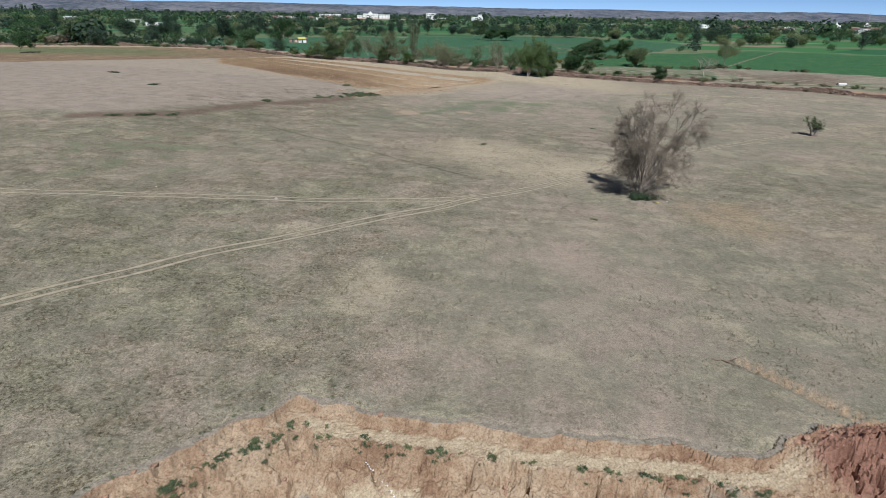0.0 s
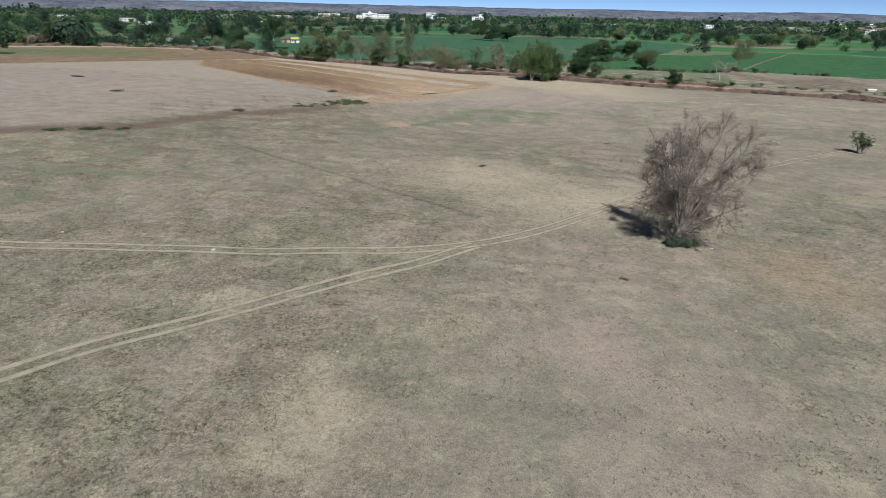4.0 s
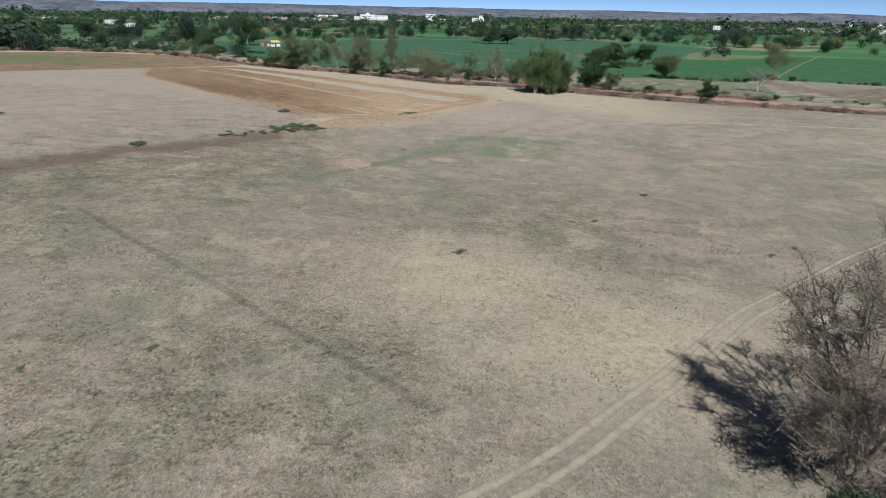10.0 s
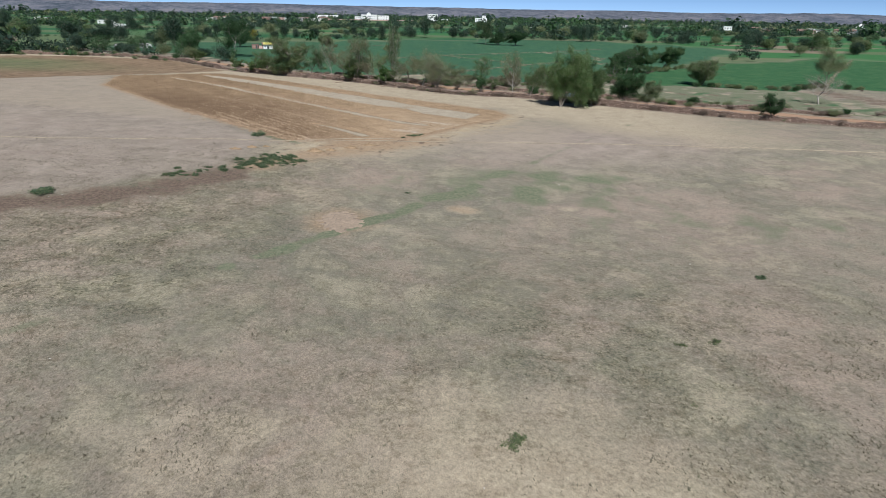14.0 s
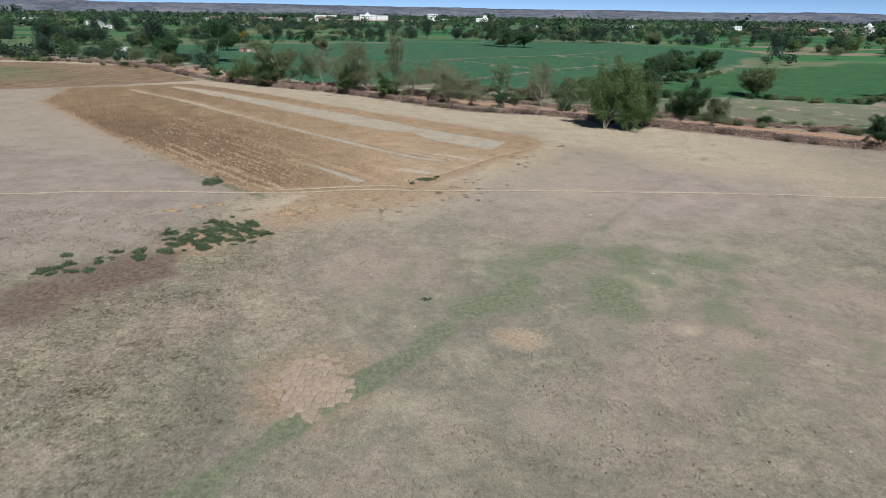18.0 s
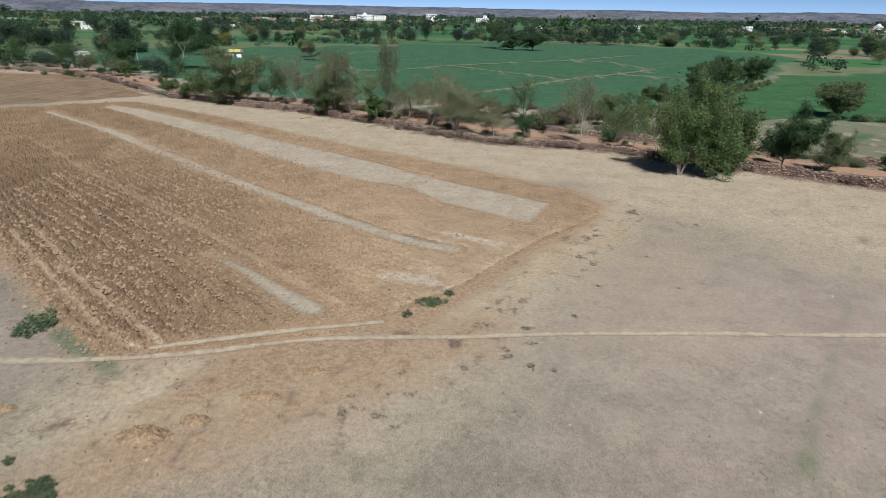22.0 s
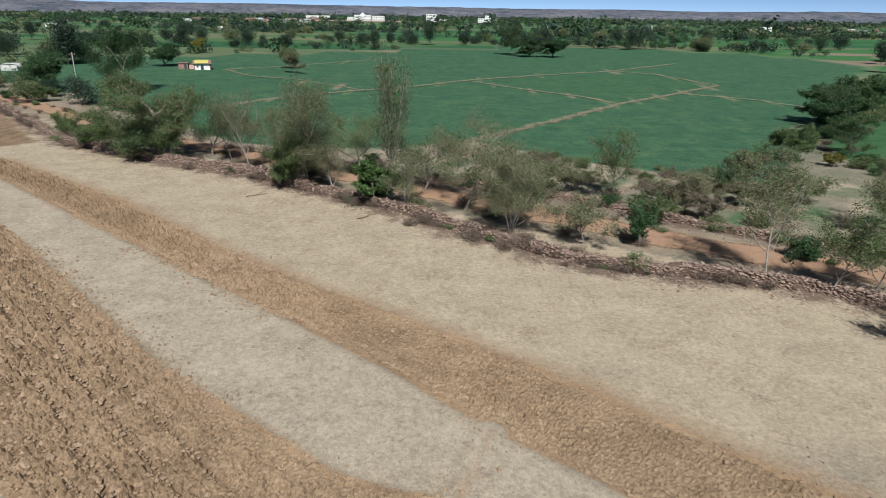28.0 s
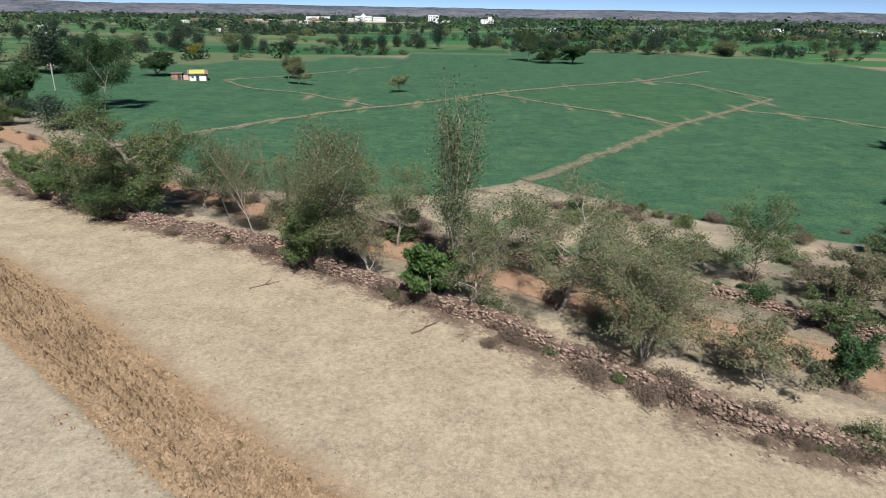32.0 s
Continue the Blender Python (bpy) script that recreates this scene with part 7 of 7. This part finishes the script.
part("body", hull(side_line, 0.86, M_CAR, "car_body"), car, "silver-blue painted body")
part("cabin", hull([(-1.9, 1.0), (-1.75, 1.5), (-1.3, 1.62), (0.0, 1.64), (0.35, 1.56), (1.05, 1.02)], 0.76, M_CAR, "car_cabin"), car)
part("windscreen", hull([(0.4, 1.5), (0.47, 1.52), (1.08, 1.06), (1.0, 1.05)], 0.66, M_GLASS, "windscreen", 0.0, 0.005), car)
for sy in (-1, 1):
    for x0, x1 in ((-1.5, -0.75), (-0.65, 0.25)):
        part("side_window", slab(x0, x1, sy * 0.765 - 0.012, sy * 0.765 + 0.012, 1.1, 1.48, M_GLASS, "side_window", 0.0), car)
    part("headlight", slab(1.86, 2.07, sy * 0.66 - 0.16, sy * 0.66 + 0.16, 0.68, 0.86, M_LAMP, "headlight", 0.03), car)
    for x0 in (-1.28, 1.28):
        t = part("tyre", wheel_mesh(0.33, 0.22, M_TYRE, "tyre", 0.18), car)
        t.location = (x0, sy * 0.8, 0.33)
        part("rim", wheel_mesh(0.2, 0.2, M_RIM, "rim"), t)
    part("mirror", slab(0.62, 0.78, sy * 0.98 - 0.1, sy * 0.98 + 0.1, 1.06, 1.2, M_CAR, "mirror", 0.03), car)
part("grille", slab(2.0, 2.08, -0.42, 0.42, 0.55, 0.82, M_TRIM, "grille", 0.01), car)
part("bumper", slab(1.95, 2.12, -0.82, 0.82, 0.38, 0.54, M_TRIM, "bumper", 0.04), car)
tagged(car, "silver-blue hatchback parked in tree shade on the lane", "car")

# ---- loose things on the pasture ----
def fallen_branch(x, y, length, turn, seed):
    r = np.random.default_rng(seed)
    v, f = [], []
    pts = [np.array((0.0, 0.0, 0.06))]
    for k in range(6):
        pts.append(pts[-1] + np.array((length / 6, r.normal(0, 0.12), r.normal(0, 0.015))))
    for p in pts:
        p[2] = max(p[2], 0.05)
    tube(v, f, pts, np.linspace(0.07, 0.02, 7), 6)
    tube(v, f, [pts[3], pts[3] + np.array((0.5, 0.4, 0.08)), pts[3] + np.array((0.9, 0.9, 0.05))], [0.035, 0.025, 0.012], 5)
    ob = part("fallen_branch", mesh_of("fallen_branch", v, f, M_WOOD, True))
    ob.matrix_world = pose(x, y, ground_z(x, y) + 0.02, 0, 0, turn)
    return tagged(ob, "dry fallen branch lying on straw-coloured ground", "branch", "fallen branches")


fallen_branch(-26.8, 267.0, 2.6, 30, 1)
fallen_branch(-13.4, 260.2, 2.8, 40, 2)
fallen_branch(44.0, 66.0, 2.2, -12, 3)
fallen_branch(18.6, 47.0, 1.6, -20, 4)
for k, (lx, ly, col) in enumerate(((26.9, 82.9, "yellow"), (28.3, 83.5, "white"))):
    bm = bmesh.new()
    bmesh.ops.create_icosphere(bm, subdivisions=2, radius=0.16)
    for v in bm.verts:
        v.co *= 0.7 + 0.6 * noise.random()
        v.co.z = abs(v.co.z) * 0.5
    me = bpy.data.meshes.new("litter")
    bm.to_mesh(me)
    bm.free()
    me.materials.append(M_YELLOW if col == "yellow" else M_TARP)
    ob = part("litter", me)
    ob.location = (lx, ly, ground_z(lx, ly) + 0.03)
    tagged(ob, "crumpled " + col + " plastic scrap on the ground", "litter", "litter")

# ---- dry grass ----


def grass(name, count, x0, x1, y0, y1, tall, label, seed):
    r = np.random.default_rng(seed)
    p = np.column_stack([r.uniform(x0, x1, count), r.uniform(y0, y1, count)])
    rim = np.minimum(np.minimum(p[:, 0] - x0, x1 - p[:, 0]), np.minimum(p[:, 1] - y0 + 12, y1 - p[:, 1]))
    x, y = p[:, 0], p[:, 1]
    share = np.clip(0.4 + 0.5 * ease(16, -22, x + 0.1 * (y - 80)) + 0.3 * wave(x, y, 38, 3) - 0.35 * ease(125, 175, y), 0.08, 1)
    gather = np.clip(0.3 + 0.5 * wave(x, y, 6, 13) + 0.45 * wave(x, y, 1.7, 14), 0.03, 1)
    keep = share * gather * ease(0, 16, rim) > r.random(count)
    for line in TRACKS:
        keep &= to_line(p[:, 0], p[:, 1], line) > 1.3
    keep &= depth_in(p[:, 0], p[:, 1], PIT) < -0.2
    keep &= depth_in(p[:, 0], p[:, 1], FIELD) < -0.4
    keep &= depth_in(p[:, 0], p[:, 1], MUD) < -0.5
    p = p[keep]
    blades = 4
    n = len(p) * blades
    c = np.repeat(p, blades, 0) + r.normal(0, 0.045, (n, 2))
    a = r.uniform(0, 6.283, n)
    h = tall * r.gamma(4, 0.25, n)
    w = h * r.uniform(0.14, 0.3, n)
    z = height(c[:, 0], c[:, 1]) + 0.05 * wave(c[:, 0], c[:, 1], 9, 1)
    lean = r.normal(0, 0.55, (n, 2)) * h[:, None]
    dx, dy = np.cos(a) * w, np.sin(a) * w
    v = np.stack([np.column_stack([c[:, 0] - dx, c[:, 1] - dy, z - 0.01]), np.column_stack([c[:, 0] + dx, c[:, 1] + dy, z - 0.01]), np.column_stack([c[:, 0] + lean[:, 0], c[:, 1] + lean[:, 1], z + h])], 1)
    f = np.arange(n * 3).reshape(-1, 3)
    return tagged(part(name, mesh_of(name, v.reshape(-1, 3).tolist(), f.tolist(), TUFT)), label, "grass", kind="stuff")


grass("dry_grass", 760000, -62, 62, 36, 184, 0.065, "short dry tufts of grass over the pasture", 61)
grass("verge_grass", 110000, -50, 60, 184, 268, 0.06, "sparse bleached grass at the pasture edge", 62)

# ---- small stones and clods lying about the pasture ----
M_PALE_STONE = plain("pale_field_stone", (0.45, 0.41, 0.35), 0.9, 0.15, 3.0, random_piece=0.4)
M_DARK_CLOD = plain("dark_clod", (0.09, 0.07, 0.055), 0.95, 0.2, 3.0)
loose_kinds = []
for k in range(6):
    me = stone_kinds[k].copy()
    me.materials.clear()
    me.materials.append(M_PALE_STONE if k % 2 else M_DARK_CLOD)
    loose_kinds.append(me)
r_l = np.random.default_rng(88)
placed = 0
while placed < 130:
    lx, ly = r_l.uniform(-45, 50), r_l.uniform(48, 240)
    if depth_in(np.array(lx), np.array(ly), FIELD) > -1 or to_line(np.array(lx), np.array(ly), WALL_NEAR) < 3:
        continue
    k = int(r_l.integers(0, 6))
    s0 = 0.07 + r_l.gamma(1.6, 0.025)
    ob = part("field_stone" if k % 2 else "dung_pat", loose_kinds[k])
    ob.matrix_world = Matrix.LocRotScale((lx, ly, ground_z(lx, ly) + 0.05 * float(wave(np.array(lx), np.array(ly), 9, 1)) + s0 * 0.15), Euler((0, 0, r_l.uniform(0, 6))), (s0 * 1.3, s0, s0 * (0.7 if k % 2 else 0.35)))
    tagged(ob, "pale loose stone lying on the dry pasture" if k % 2 else "dark dried dung lying on the dry pasture", "stone" if k % 2 else "dung", "pasture stones" if k % 2 else "pasture dung")
    placed += 1

# ---- landmarks of the far plain ----
def temple(x, y, w, h, turn):
    """A whitewashed shrine: plinth, body, dome and finial."""
    e = new("white_temple")
    e.matrix_world = pose(x, y, 2.0, 0, 0, turn)
    part("plinth", slab(-w * 0.7, w * 0.7, -w * 0.5, w * 0.5, -2.0, h * 0.12, M_WHITE, "plinth"), e)
    part("wall", slab(-w * 0.5, w * 0.5, -w * 0.35, w * 0.35, h * 0.12, h * 0.45, M_WHITE, "temple_wall"), e)
    v, f = [], []
    tube(v, f, [np.array((0, 0, h * q)) for q in (0.45, 0.5, 0.6, 0.7, 0.78, 0.84)], [w * q for q in (0.26, 0.3, 0.29, 0.22, 0.12, 0.03)], 14)
    part("dome", mesh_of("dome", v, f, M_WHITE, True), e)
    v, f = [], []
    tube(v, f, [np.array((0, 0, h * 0.82)), np.array((0, 0, h))], [w * 0.03, w * 0.01], 6)
    part("finial", mesh_of("finial", v, f, M_GREY), e)
    for k in (-0.3, 0, 0.3):
        part("doorway" if k == 0 else "window", slab(w * k - w * 0.06, w * k + w * 0.06, -w * 0.36, -w * 0.34, h * 0.12, h * (0.36 if k == 0 else 0.32), M_SHADE, "opening", 0.0), e)
    return tagged(e, "small white domed temple among distant trees", "temple", "white temples")


temple(903, 1499, 16, 14, 30)
temple(1110, 1710, 18, 13, 30)
mast = new("lattice_mast")
mast.matrix_world = pose(1290, 1980, 0, 0, 0, 0)
for k in range(4):
    ax, ay = (1, 1, -1, -1)[k], (1, -1, -1, 1)[k]
    v, f = [], []
    tube(v, f, [np.array((ax * 2.2, ay * 2.2, 0.0)), np.array((ax * 0.5, ay * 0.5, 40.0))], [0.22, 0.14], 5)
    part("leg", mesh_of("leg", v, f, M_GREY), mast)
for q in np.linspace(4, 36, 7):
    r0 = 2.2 - 1.7 * q / 40
    part("brace", slab(-r0, r0, -0.12, 0.12, q - 0.12, q + 0.12, M_GREY, "brace", 0.0), mast)
tagged(mast, "thin grey lattice mast on the far plain", "mast")
